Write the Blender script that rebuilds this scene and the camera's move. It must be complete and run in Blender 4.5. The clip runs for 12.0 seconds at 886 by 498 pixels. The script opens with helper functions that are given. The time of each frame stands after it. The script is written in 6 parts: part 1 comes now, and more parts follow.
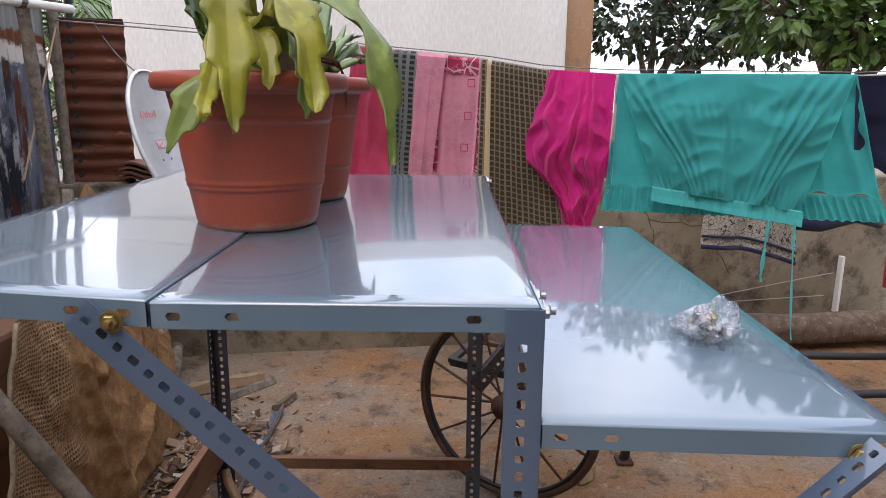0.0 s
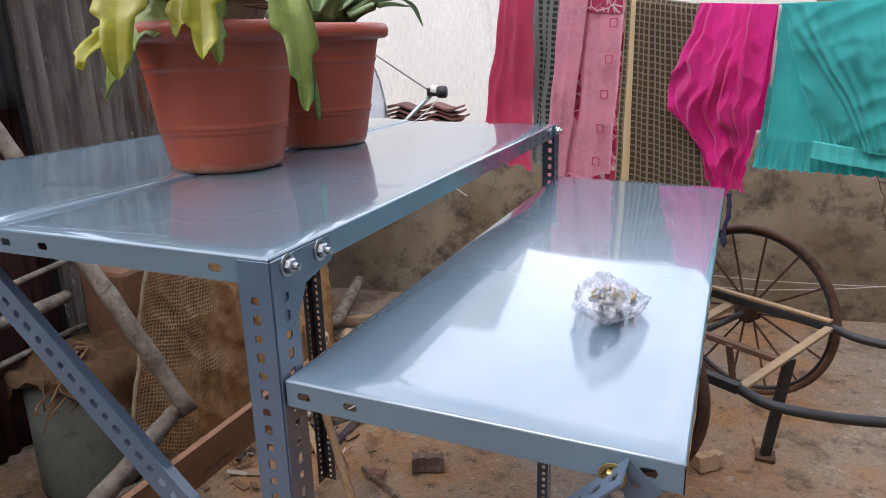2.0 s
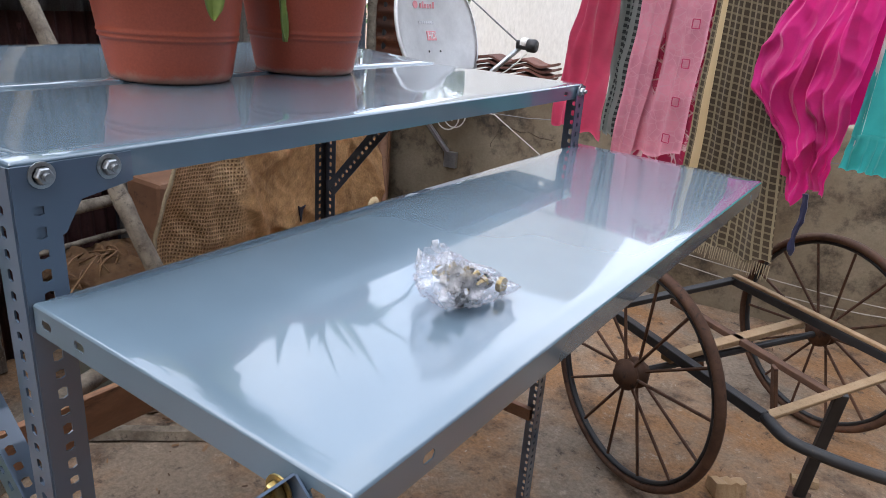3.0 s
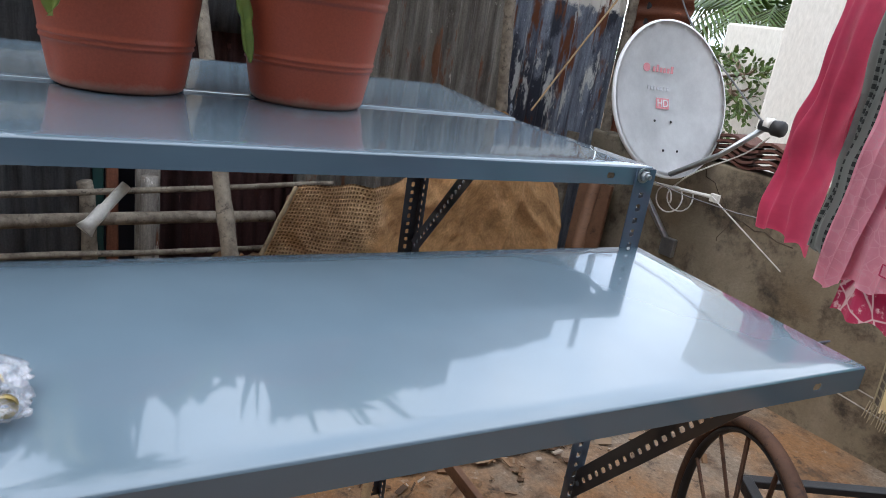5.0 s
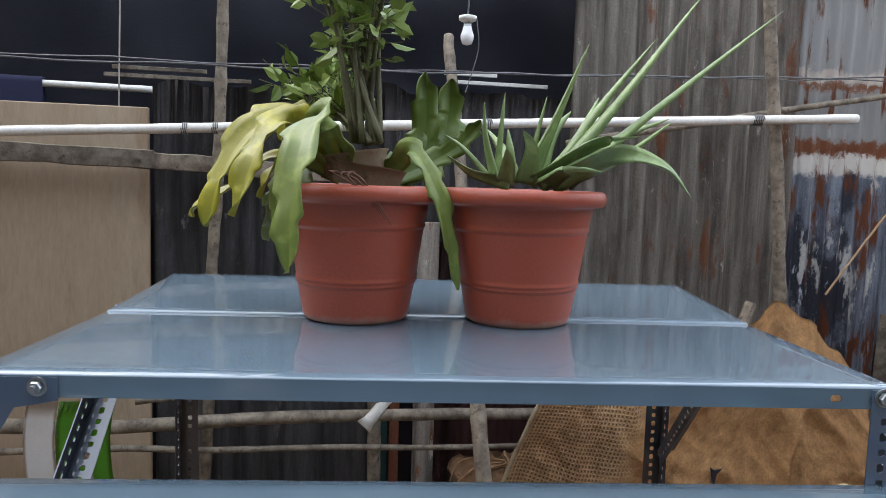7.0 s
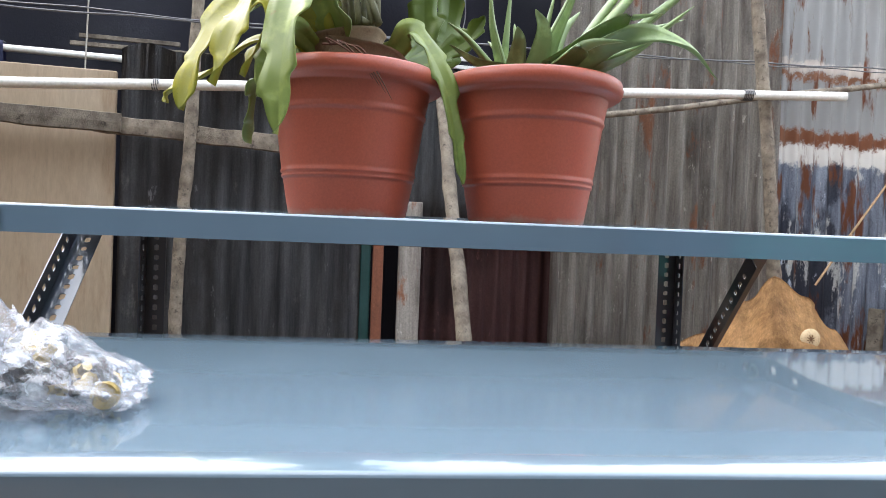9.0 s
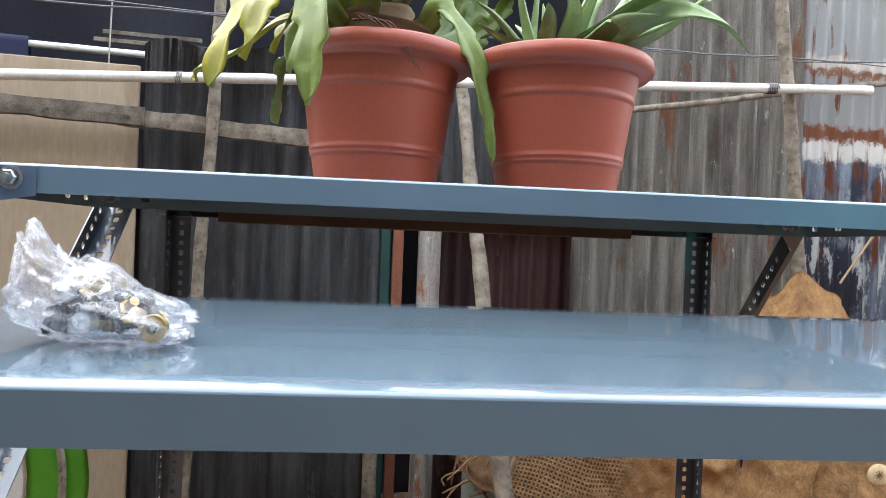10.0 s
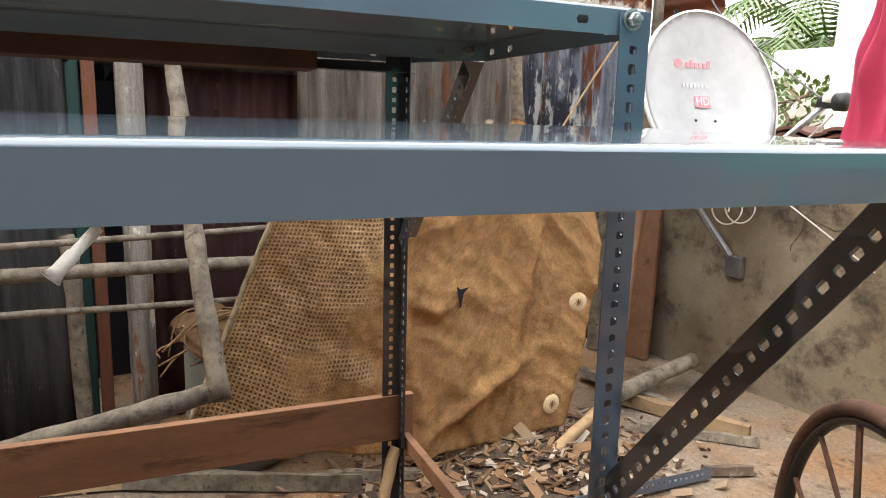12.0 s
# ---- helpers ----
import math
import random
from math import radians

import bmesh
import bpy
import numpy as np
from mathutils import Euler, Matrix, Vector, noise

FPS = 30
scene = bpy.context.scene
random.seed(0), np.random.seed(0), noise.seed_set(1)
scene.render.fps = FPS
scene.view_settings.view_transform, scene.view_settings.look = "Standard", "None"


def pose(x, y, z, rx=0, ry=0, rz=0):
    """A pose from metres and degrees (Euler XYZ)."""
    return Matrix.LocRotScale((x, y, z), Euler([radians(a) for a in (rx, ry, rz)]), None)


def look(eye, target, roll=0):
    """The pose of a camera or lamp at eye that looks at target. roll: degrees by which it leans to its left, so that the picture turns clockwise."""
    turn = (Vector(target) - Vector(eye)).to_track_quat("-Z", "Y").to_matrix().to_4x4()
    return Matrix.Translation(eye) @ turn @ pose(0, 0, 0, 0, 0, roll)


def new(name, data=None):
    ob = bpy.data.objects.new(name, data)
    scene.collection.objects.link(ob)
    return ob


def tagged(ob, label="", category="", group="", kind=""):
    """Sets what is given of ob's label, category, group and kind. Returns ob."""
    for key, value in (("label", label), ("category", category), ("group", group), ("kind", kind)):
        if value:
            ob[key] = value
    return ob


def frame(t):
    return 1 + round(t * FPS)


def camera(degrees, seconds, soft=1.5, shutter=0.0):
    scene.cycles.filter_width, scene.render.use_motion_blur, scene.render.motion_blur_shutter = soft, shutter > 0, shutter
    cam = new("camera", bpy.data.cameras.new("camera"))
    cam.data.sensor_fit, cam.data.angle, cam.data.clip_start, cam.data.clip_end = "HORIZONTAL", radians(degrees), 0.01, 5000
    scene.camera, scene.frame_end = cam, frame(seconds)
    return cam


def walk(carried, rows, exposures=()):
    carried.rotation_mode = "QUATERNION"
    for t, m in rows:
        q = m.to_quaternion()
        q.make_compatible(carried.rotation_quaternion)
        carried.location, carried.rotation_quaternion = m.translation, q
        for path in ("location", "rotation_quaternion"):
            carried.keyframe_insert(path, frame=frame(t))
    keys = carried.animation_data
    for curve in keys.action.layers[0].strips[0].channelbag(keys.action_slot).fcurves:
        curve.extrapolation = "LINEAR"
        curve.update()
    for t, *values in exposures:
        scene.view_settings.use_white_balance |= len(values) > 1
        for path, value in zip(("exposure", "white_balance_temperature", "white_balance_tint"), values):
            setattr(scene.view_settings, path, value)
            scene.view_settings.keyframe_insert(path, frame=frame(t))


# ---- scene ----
cam = camera(64.9, 12.0, 0.9)
PATH = [
    (0, (-0.099, -0.705, 1.436), (-0.112, 1.248, 1.003), 0.5),
    (0.5, (0.012, -0.63, 1.417), (-0.013, 1.313, 0.944), 1.3),
    (1, (0.106, -0.594, 1.416), (-0.102, 1.316, 0.861), -0.7),
    (1.5, (0.226, -0.58, 1.424), (-0.26, 1.281, 0.878), -1.6),
    (2, (0.426, -0.551, 1.424), (-0.323, 1.215, 0.858), -1.4),
    (2.5, (0.544, -0.453, 1.402), (-0.315, 1.267, 0.854), -0.6),
    (2.7, (0.584, -0.381, 1.385), (-0.333, 1.279, 0.749), 2.0),
    (4.3, (0.881, 0.115, 1.394), (-0.665, 1.257, 0.841), 3.8),
    (4.5, (0.872, 0.192, 1.383), (-0.693, 1.324, 0.862), 6.3),
    (5, (0.824, 0.385, 1.393), (-0.829, 1.328, 0.777), 8.7),
    (5.5, (0.866, 0.529, 1.422), (-0.952, 1.129, 0.844), 5.7),
    (6, (0.882, 0.639, 1.48), (-1.052, 0.928, 1.057), 2.3),
    (6.5, (0.896, 0.597, 1.513), (-1.086, 0.75, 1.296), 1.5),
    (6.7, (0.898, 0.574, 1.504), (-1.089, 0.683, 1.31), 2.0),
    (8.3, (0.78, 0.525, 1.294), (-1.207, 0.679, 1.133), 0.1),
    (8.5, (0.779, 0.524, 1.265), (-1.212, 0.685, 1.161), -0.1),
    (9, (0.775, 0.508, 1.204), (-1.215, 0.702, 1.161), 2.2),
    (9.5, (0.764, 0.489, 1.173), (-1.23, 0.645, 1.165), 2.9),
    (10, (0.763, 0.485, 1.155), (-1.231, 0.641, 1.134), 2.3),
    (10.5, (0.762, 0.492, 1.137), (-1.232, 0.637, 1.103), 1.2),
    (11, (0.747, 0.534, 1.119), (-1.241, 0.744, 1.063), 0.7),
    (11.5, (0.735, 0.635, 1.099), (-1.196, 1.132, 0.943), 1.6),
    (12, (0.685, 0.683, 1.087), (-1.126, 1.452, 0.727), 1.5),
]
walk(cam, [(t, look(eye, target, roll)) for t, eye, target, roll in PATH],
     exposures=[(0.0, -0.17, 6650, 19), (1.0, -0.04, 6650, 18), (2.5, 0.15, 6500, 15), (4.5, 0.06, 6500, 12), (5.5, -0.1, 6500, 11), (6.7, 0.05, 6500, 12), (8.5, 0.90, 6750, 12), (9.5, 0.93, 6600, 11), (10.5, 1.26, 6600, 10), (11.0, 1.38, 6900, 11), (12.0, 1.03, 7500, 12)])

# ---- light ----
world = bpy.data.worlds.new("sky")
scene.world = world
world.use_nodes = True
wn, wl = world.node_tree.nodes, world.node_tree.links
wbg = wn["Background"]
sky = wn.new("ShaderNodeTexSky")
sky.sky_type, sky.sun_disc = "NISHITA", False
sky.sun_elevation, sky.sun_rotation = radians(55), radians(200)
sky.air_density, sky.dust_density = 1.0, 3.0
scale_sky = wn.new("ShaderNodeVectorMath"); scale_sky.operation = "SCALE"; scale_sky.inputs["Scale"].default_value = 0.12
wl.new(sky.outputs[0], scale_sky.inputs[0])
wtc = wn.new("ShaderNodeTexCoord")
wno = wn.new("ShaderNodeTexNoise"); wno.inputs["Scale"].default_value = 2.6; wno.inputs["Detail"].default_value = 7.0; wno.inputs["Roughness"].default_value = 0.55
wl.new(wtc.outputs["Generated"], wno.inputs["Vector"])
wr = wn.new("ShaderNodeValToRGB")
wr.color_ramp.elements[0].position, wr.color_ramp.elements[0].color = 0.36, (0.56, 0.68, 0.86, 1)
wr.color_ramp.elements[1].position, wr.color_ramp.elements[1].color = 0.60, (1.10, 1.16, 1.24, 1)
wl.new(wno.outputs["Fac"], wr.inputs["Fac"])
wmix = wn.new("ShaderNodeMix"); wmix.data_type = "RGBA"; wmix.inputs["Factor"].default_value = 0.75
wl.new(scale_sky.outputs[0], wmix.inputs["A"]); wl.new(wr.outputs["Color"], wmix.inputs["B"])
wl.new(wmix.outputs["Result"], wbg.inputs["Color"])
wbg.inputs["Strength"].default_value = 3.0
sun = new("sun", bpy.data.lights.new("sun", "SUN"))
sun.data.energy, sun.data.angle, sun.data.color = 0.9, radians(25), (1.0, 0.96, 0.9)
sun.matrix_world = look((-1.2, -3.3, 5.0), (0, 0, 0))

# ---- materials ----
def base_mat(name):
    m = bpy.data.materials.new(name)
    m.use_nodes = True
    return m, m.node_tree.nodes, m.node_tree.links, m.node_tree.nodes["Principled BSDF"]


def mix_color(n, l, fac, a, b, blend="MIX"):
    x = n.new("ShaderNodeMix"); x.data_type = "RGBA"; x.blend_type = blend
    for key, v in (("Factor", fac), ("A", a), ("B", b)):
        if hasattr(v, "links"):
            l.new(v, x.inputs[key])
        else:
            x.inputs[key].default_value = v if key == "Factor" else (*v, 1)
    return x.outputs["Result"]


def noise_tex(n, l, vec, size, detail=5.0, rough=0.6, stretch=(1, 1, 1)):
    mp = n.new("ShaderNodeMapping"); mp.inputs["Scale"].default_value = stretch
    l.new(vec, mp.inputs["Vector"])
    t = n.new("ShaderNodeTexNoise"); t.inputs["Scale"].default_value = 1.0 / size; t.inputs["Detail"].default_value = detail; t.inputs["Roughness"].default_value = rough
    l.new(mp.outputs["Vector"], t.inputs["Vector"])
    return t.outputs["Fac"]


def ramp(n, l, fac, lo, hi):
    r = n.new("ShaderNodeMapRange"); r.inputs["From Min"].default_value = lo; r.inputs["From Max"].default_value = hi
    l.new(fac, r.inputs["Value"])
    return r.outputs["Result"]


def bump(n, l, bs, height, strength, dist):
    b = n.new("ShaderNodeBump"); b.inputs["Strength"].default_value = strength; b.inputs["Distance"].default_value = dist
    l.new(height, b.inputs["Height"]); l.new(b.outputs["Normal"], bs.inputs["Normal"])


def mottled(name, c1, c2, c3=None, big=0.25, fine=0.01, rough=0.7, metal=0.0, relief=0.002, stretch=(1, 1, 1), spots=(0.55, 0.68), jitter=0.0, spec=0.5, coat=0.0):
    """Two-scale surface: a large drift from c1 to c2, fine grain, and stains of c3."""
    m, n, l, bs = base_mat(name)
    tone = 1.0 if max(c1) > 0.55 else 0.75
    c1, c2, c3 = [c * tone for c in c1], [c * tone for c in c2], [c * tone for c in c3] if c3 else None
    tc = n.new("ShaderNodeTexCoord").outputs["Object"]
    a = noise_tex(n, l, tc, big, 4, 0.6, stretch)
    f = noise_tex(n, l, tc, fine, 5, 0.7, stretch)
    col = mix_color(n, l, ramp(n, l, a, 0.35, 0.65), c1, c2)
    col = mix_color(n, l, 0.55, col, mix_color(n, l, ramp(n, l, f, 0.3, 0.7), (0.72, 0.72, 0.72), (1.18, 1.18, 1.18)), "MULTIPLY")
    if c3:
        s = noise_tex(n, l, tc, big * 0.45, 8, 0.72, stretch)
        col = mix_color(n, l, ramp(n, l, s, *spots), col, c3)
    if jitter:
        oi = n.new("ShaderNodeObjectInfo").outputs["Random"]
        g = ramp(n, l, oi, 0, 1)
        v = n.new("ShaderNodeMapRange"); v.inputs["To Min"].default_value = 1 - jitter; v.inputs["To Max"].default_value = 1 + jitter
        l.new(g, v.inputs["Value"])
        col = mix_color(n, l, 1.0, col, v.outputs["Result"], "MULTIPLY")
    l.new(col, bs.inputs["Base Color"])
    bs.inputs["Metallic"].default_value = metal
    bs.inputs["Specular IOR Level"].default_value = spec
    bs.inputs["Coat Weight"].default_value = coat
    rr = n.new("ShaderNodeMapRange"); rr.inputs["To Min"].default_value = max(rough - 0.12, 0.03); rr.inputs["To Max"].default_value = min(rough + 0.12, 1)
    l.new(f, rr.inputs["Value"]); l.new(rr.outputs["Result"], bs.inputs["Roughness"])
    if relief:
        bump(n, l, bs, f, 0.6, relief)
    return m


def enamel(name, color, rough, scuffs=0.0):
    """Glossy shop enamel on sheet steel, a little wavy, with faint dust and chipped spots."""
    m, n, l, bs = base_mat(name)
    tc = n.new("ShaderNodeTexCoord").outputs["Object"]
    big = noise_tex(n, l, tc, 0.3, 3)
    dust = noise_tex(n, l, tc, 0.02, 8, 0.75)
    col = mix_color(n, l, ramp(n, l, big, 0.3, 0.7), [c * 0.9 for c in color], [c * 1.1 for c in color])
    col = mix_color(n, l, ramp(n, l, dust, 0.76, 0.82), col, (0.35, 0.38, 0.4)) if scuffs else col
    l.new(col, bs.inputs["Base Color"])
    r = n.new("ShaderNodeMapRange"); r.inputs["To Min"].default_value = rough; r.inputs["To Max"].default_value = rough + 0.06
    l.new(ramp(n, l, big, 0.35, 0.75), r.inputs["Value"]); l.new(r.outputs["Result"], bs.inputs["Roughness"])
    bs.inputs["IOR"].default_value = 1.5
    bs.inputs["Coat Weight"].default_value = 1.0
    bs.inputs["Coat IOR"].default_value = 1.56
    bs.inputs["Coat Roughness"].default_value = 0.04
    w = noise_tex(n, l, tc, 0.16, 1, 0.4)
    bump(n, l, bs, w, 0.12, 0.002)
    return m


def corrugated(name, c1, c2, stain, stain2, cut=(0.52, 0.66), cut2=(0.6, 0.7), rough=0.6, metal=0.35):
    """Weathered roofing sheet: streaks that run down, rust and peeling paint."""
    m, n, l, bs = base_mat(name)
    tc = n.new("ShaderNodeTexCoord").outputs["Object"]
    streak = noise_tex(n, l, tc, 0.05, 7, 0.72, (1, 1, 0.07))
    patch = noise_tex(n, l, tc, 0.32, 7, 0.68, (1, 1, 0.45))
    fine = noise_tex(n, l, tc, 0.006, 4, 0.7)
    col = mix_color(n, l, ramp(n, l, streak, 0.34, 0.64), c1, c2)
    col = mix_color(n, l, ramp(n, l, patch, *cut), col, stain)
    p2 = noise_tex(n, l, tc, 0.11, 8, 0.7, (1, 1, 0.3))
    col = mix_color(n, l, ramp(n, l, p2, *cut2), col, stain2)
    col = mix_color(n, l, 0.5, col, mix_color(n, l, ramp(n, l, fine, 0.3, 0.7), (0.5, 0.5, 0.5), (1.4, 1.4, 1.4)), "MULTIPLY")
    pale = noise_tex(n, l, tc, 0.055, 8, 0.75, (1, 1, 0.35))
    col = mix_color(n, l, ramp(n, l, pale, 0.62, 0.67), col, [min(c * 1.7, 0.7) for c in c2])
    l.new(col, bs.inputs["Base Color"])
    bs.inputs["Metallic"].default_value = metal
    bs.inputs["Roughness"].default_value = rough
    bump(n, l, bs, p2, 0.5, 0.003)
    return m


def cloth_mat(name, c1, c2=None, kind="plain", count=(10, 10), width=0.5, sheen=0.3, rough=0.85):
    """Cotton cloth; stripes, checks or sprigs follow the cloth's own u, v in metres."""
    m, n, l, bs = base_mat(name)
    uv = n.new("ShaderNodeUVMap").outputs["UV"]
    sep = n.new("ShaderNodeSeparateXYZ"); l.new(uv, sep.inputs[0])
    weave = noise_tex(n, l, uv, 0.002, 2)
    drift = noise_tex(n, l, uv, 0.12, 5, 0.6)
    col = mix_color(n, l, ramp(n, l, drift, 0.3, 0.7), [c * 0.86 for c in c1], [min(c * 1.12, 1) for c in c1])

    def stripes(axis, per_m, duty, start=0.0):
        mu = n.new("ShaderNodeMath"); mu.operation = "MULTIPLY_ADD"; mu.inputs[1].default_value = per_m; mu.inputs[2].default_value = start; l.new(sep.outputs[axis], mu.inputs[0])
        fr = n.new("ShaderNodeMath"); fr.operation = "FRACT"; l.new(mu.outputs[0], fr.inputs[0])
        lt = n.new("ShaderNodeMath"); lt.operation = "LESS_THAN"; lt.inputs[1].default_value = duty; l.new(fr.outputs[0], lt.inputs[0])
        return lt.outputs[0]
    if kind in ("check", "stripe", "plaid"):
        a = stripes("X", count[0], width)
        col = mix_color(n, l, a, col, c2)
        if kind != "stripe":
            b = stripes("Y", count[1], width)
            h = n.new("ShaderNodeMath"); h.operation = "MULTIPLY"; h.inputs[1].default_value = 0.7; l.new(b, h.inputs[0])
            col = mix_color(n, l, h.outputs[0], col, c2)
        if kind == "check":
            big = stripes("X", 1.0, 0.024, -0.034)
            col = mix_color(n, l, big, col, [min(c * 2.3, 0.8) for c in c2])
    if kind == "sprig":
        v = n.new("ShaderNodeTexVoronoi"); v.inputs["Scale"].default_value = count[0]; v.feature = "DISTANCE_TO_EDGE"; l.new(uv, v.inputs["Vector"])
        f = ramp(n, l, v.outputs["Distance"], 0.05, 0.02)
        col = mix_color(n, l, f, col, c2)
        sp = noise_tex(n, l, uv, 0.03, 6, 0.7)
        col = mix_color(n, l, ramp(n, l, sp, 0.55, 0.62), col, c2)
    l.new(col, bs.inputs["Base Color"])
    bs.inputs["Roughness"].default_value = rough
    bs.inputs["Sheen Weight"].default_value = sheen
    crease = noise_tex(n, l, uv, 0.09, 2, 0.5)
    both = n.new("ShaderNodeMath"); both.operation = "MULTIPLY_ADD"; both.inputs[1].default_value = 0.07; l.new(weave, both.inputs[0]); l.new(crease, both.inputs[2])
    bump(n, l, bs, both.outputs[0], 0.5, 0.010)
    thin = n.new("ShaderNodeBsdfTranslucent"); l.new(col, thin.inputs["Color"])
    mixed = n.new("ShaderNodeMixShader"); mixed.inputs[0].default_value = 0.25
    l.new(bs.outputs[0], mixed.inputs[1]); l.new(thin.outputs[0], mixed.inputs[2]); l.new(mixed.outputs[0], n["Material Output"].inputs["Surface"])
    return m


def ground_mat():
    """Old yard concrete under orange dust, with dark dirt, pale scabs and small grit."""
    m, n, l, bs = base_mat("dusty_broken_concrete")
    tc = n.new("ShaderNodeTexCoord").outputs["Object"]
    a = noise_tex(n, l, tc, 0.9, 6, 0.65)
    b = noise_tex(n, l, tc, 0.28, 8, 0.7)
    c = noise_tex(n, l, tc, 0.09, 8, 0.75)
    f = noise_tex(n, l, tc, 0.012, 6, 0.75)
    col = mix_color(n, l, ramp(n, l, a, 0.42, 0.56), (0.27, 0.14, 0.06), (0.235, 0.18, 0.13))
    col = mix_color(n, l, ramp(n, l, b, 0.52, 0.66), col, (0.095, 0.058, 0.034))
    col = mix_color(n, l, ramp(n, l, c, 0.58, 0.68), col, (0.36, 0.28, 0.21))
    col = mix_color(n, l, ramp(n, l, c, 0.44, 0.32), col, (0.055, 0.038, 0.027))
    col = mix_color(n, l, 0.75, col, mix_color(n, l, ramp(n, l, f, 0.3, 0.7), (0.5, 0.5, 0.5), (1.4, 1.4, 1.4)), "MULTIPLY")
    l.new(col, bs.inputs["Base Color"])
    bs.inputs["Roughness"].default_value = 0.9
    s1 = n.new("ShaderNodeMath"); s1.operation = "ADD"; l.new(f, s1.inputs[0]); l.new(c, s1.inputs[1])
    bump(n, l, bs, s1.outputs[0], 0.8, 0.008)
    return m


def banded_sheet():
    """Blue-grey sheet whose paint peels white and dark, with a rust band across it and rust tongues running down."""
    m = corrugated("peeling_blue_sheet", (0.075, 0.085, 0.12), (0.34, 0.37, 0.42), (0.05, 0.055, 0.075), (0.55, 0.55, 0.53), (0.5, 0.56), (0.56, 0.60))
    n, l = m.node_tree.nodes, m.node_tree.links
    bs = n["Principled BSDF"]
    old = bs.inputs["Base Color"].links[0].from_socket
    tc = n.new("ShaderNodeTexCoord").outputs["Object"]
    sep = n.new("ShaderNodeSeparateXYZ"); l.new(tc, sep.inputs[0])
    wob = noise_tex(n, l, tc, 0.06, 6, 0.7)
    z = n.new("ShaderNodeMath"); z.operation = "MULTIPLY_ADD"; z.inputs[1].default_value = 0.16; l.new(wob, z.inputs[0]); l.new(sep.outputs["Z"], z.inputs[2])

    def band(lo, hi, soft):
        up, dn = ramp(n, l, z.outputs[0], lo, lo + soft), ramp(n, l, z.outputs[0], hi, hi - soft)
        mu = n.new("ShaderNodeMath"); mu.operation = "MULTIPLY"; l.new(up, mu.inputs[0]); l.new(dn, mu.inputs[1])
        return mu.outputs[0]
    col = mix_color(n, l, ramp(n, l, z.outputs[0], 1.75, 1.78), old, (0.36, 0.36, 0.35))
    col = mix_color(n, l, band(1.63, 1.74, 0.02), col, (0.62, 0.60, 0.56))
    col = mix_color(n, l, band(1.715, 1.80, 0.02), col, (0.24, 0.10, 0.05))
    col = mix_color(n, l, band(2.02, 2.09, 0.02), col, (0.55, 0.50, 0.45))
    col = mix_color(n, l, band(1.99, 2.03, 0.015), col, (0.28, 0.14, 0.08))
    tong = noise_tex(n, l, tc, 0.10, 5, 0.65, (1, 1, 0.22))
    col = mix_color(n, l, ramp(n, l, tong, 0.56, 0.62), col, (0.17, 0.062, 0.028))
    l.new(col, bs.inputs["Base Color"])
    return m


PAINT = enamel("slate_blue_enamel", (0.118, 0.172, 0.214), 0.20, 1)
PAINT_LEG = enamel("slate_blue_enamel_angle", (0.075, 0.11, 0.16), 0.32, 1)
# rack enamel for rear members, shade under the shelves put into the colour
PAINT_SHADED = enamel("slate_blue_enamel_shaded", (0.020, 0.027, 0.042), 0.42, 1)
ZINC = mottled("zinc_plated_steel", (0.45, 0.48, 0.5), (0.6, 0.62, 0.62), None, 0.02, 0.002, 0.35, 0.9, 0.0003)
BRASS = mottled("yellow_zinc_bolt", (0.5, 0.36, 0.12), (0.62, 0.47, 0.2), (0.2, 0.12, 0.05), 0.02, 0.002, 0.35, 0.9, 0.0003)
TERRACOTTA = mottled("terracotta_plastic", (0.47, 0.092, 0.046), (0.50, 0.102, 0.050), (0.46, 0.15, 0.09), 0.4, 0.004, 0.42, 0, 0.0003, spots=(0.68, 0.85))
def dusty_foot(m):
    """Pale dried splashes that cling round the lowest centimetres of a pot."""
    n, l = m.node_tree.nodes, m.node_tree.links
    bs = n["Principled BSDF"]
    old = bs.inputs["Base Color"].links[0].from_socket
    tc = n.new("ShaderNodeTexCoord").outputs["Object"]
    sep = n.new("ShaderNodeSeparateXYZ"); l.new(tc, sep.inputs[0])
    k = n.new("ShaderNodeMath"); k.operation = "MULTIPLY_ADD"; k.inputs[1].default_value = -0.035
    l.new(noise_tex(n, l, tc, 0.03, 6, 0.7), k.inputs[0]); l.new(sep.outputs["Z"], k.inputs[2])
    f = n.new("ShaderNodeMath"); f.operation = "MULTIPLY"; f.inputs[1].default_value = 0.5; l.new(ramp(n, l, k.outputs[0], -0.002, -0.014), f.inputs[0])
    l.new(mix_color(n, l, f.outputs[0], old, (0.40, 0.27, 0.20)), bs.inputs["Base Color"])


dusty_foot(TERRACOTTA)
SOIL = mottled("potting_soil", (0.05, 0.032, 0.02), (0.10, 0.065, 0.04), None, 0.03, 0.004, 0.95, 0, 0.006)
GROUND = ground_mat()
PLASTER = mottled("stained_cement_plaster", (0.20, 0.15, 0.09), (0.33, 0.275, 0.195), (0.065, 0.05, 0.035), 0.4, 0.012, 0.9, 0, 0.004, spots=(0.50, 0.66))
WHITEWASH = mottled("weathered_whitewash", (0.56, 0.54, 0.49), (0.62, 0.61, 0.57), (0.34, 0.32, 0.27), 0.9, 0.02, 0.9, 0, 0.002, stretch=(1, 1, 0.3), spots=(0.60, 0.74))
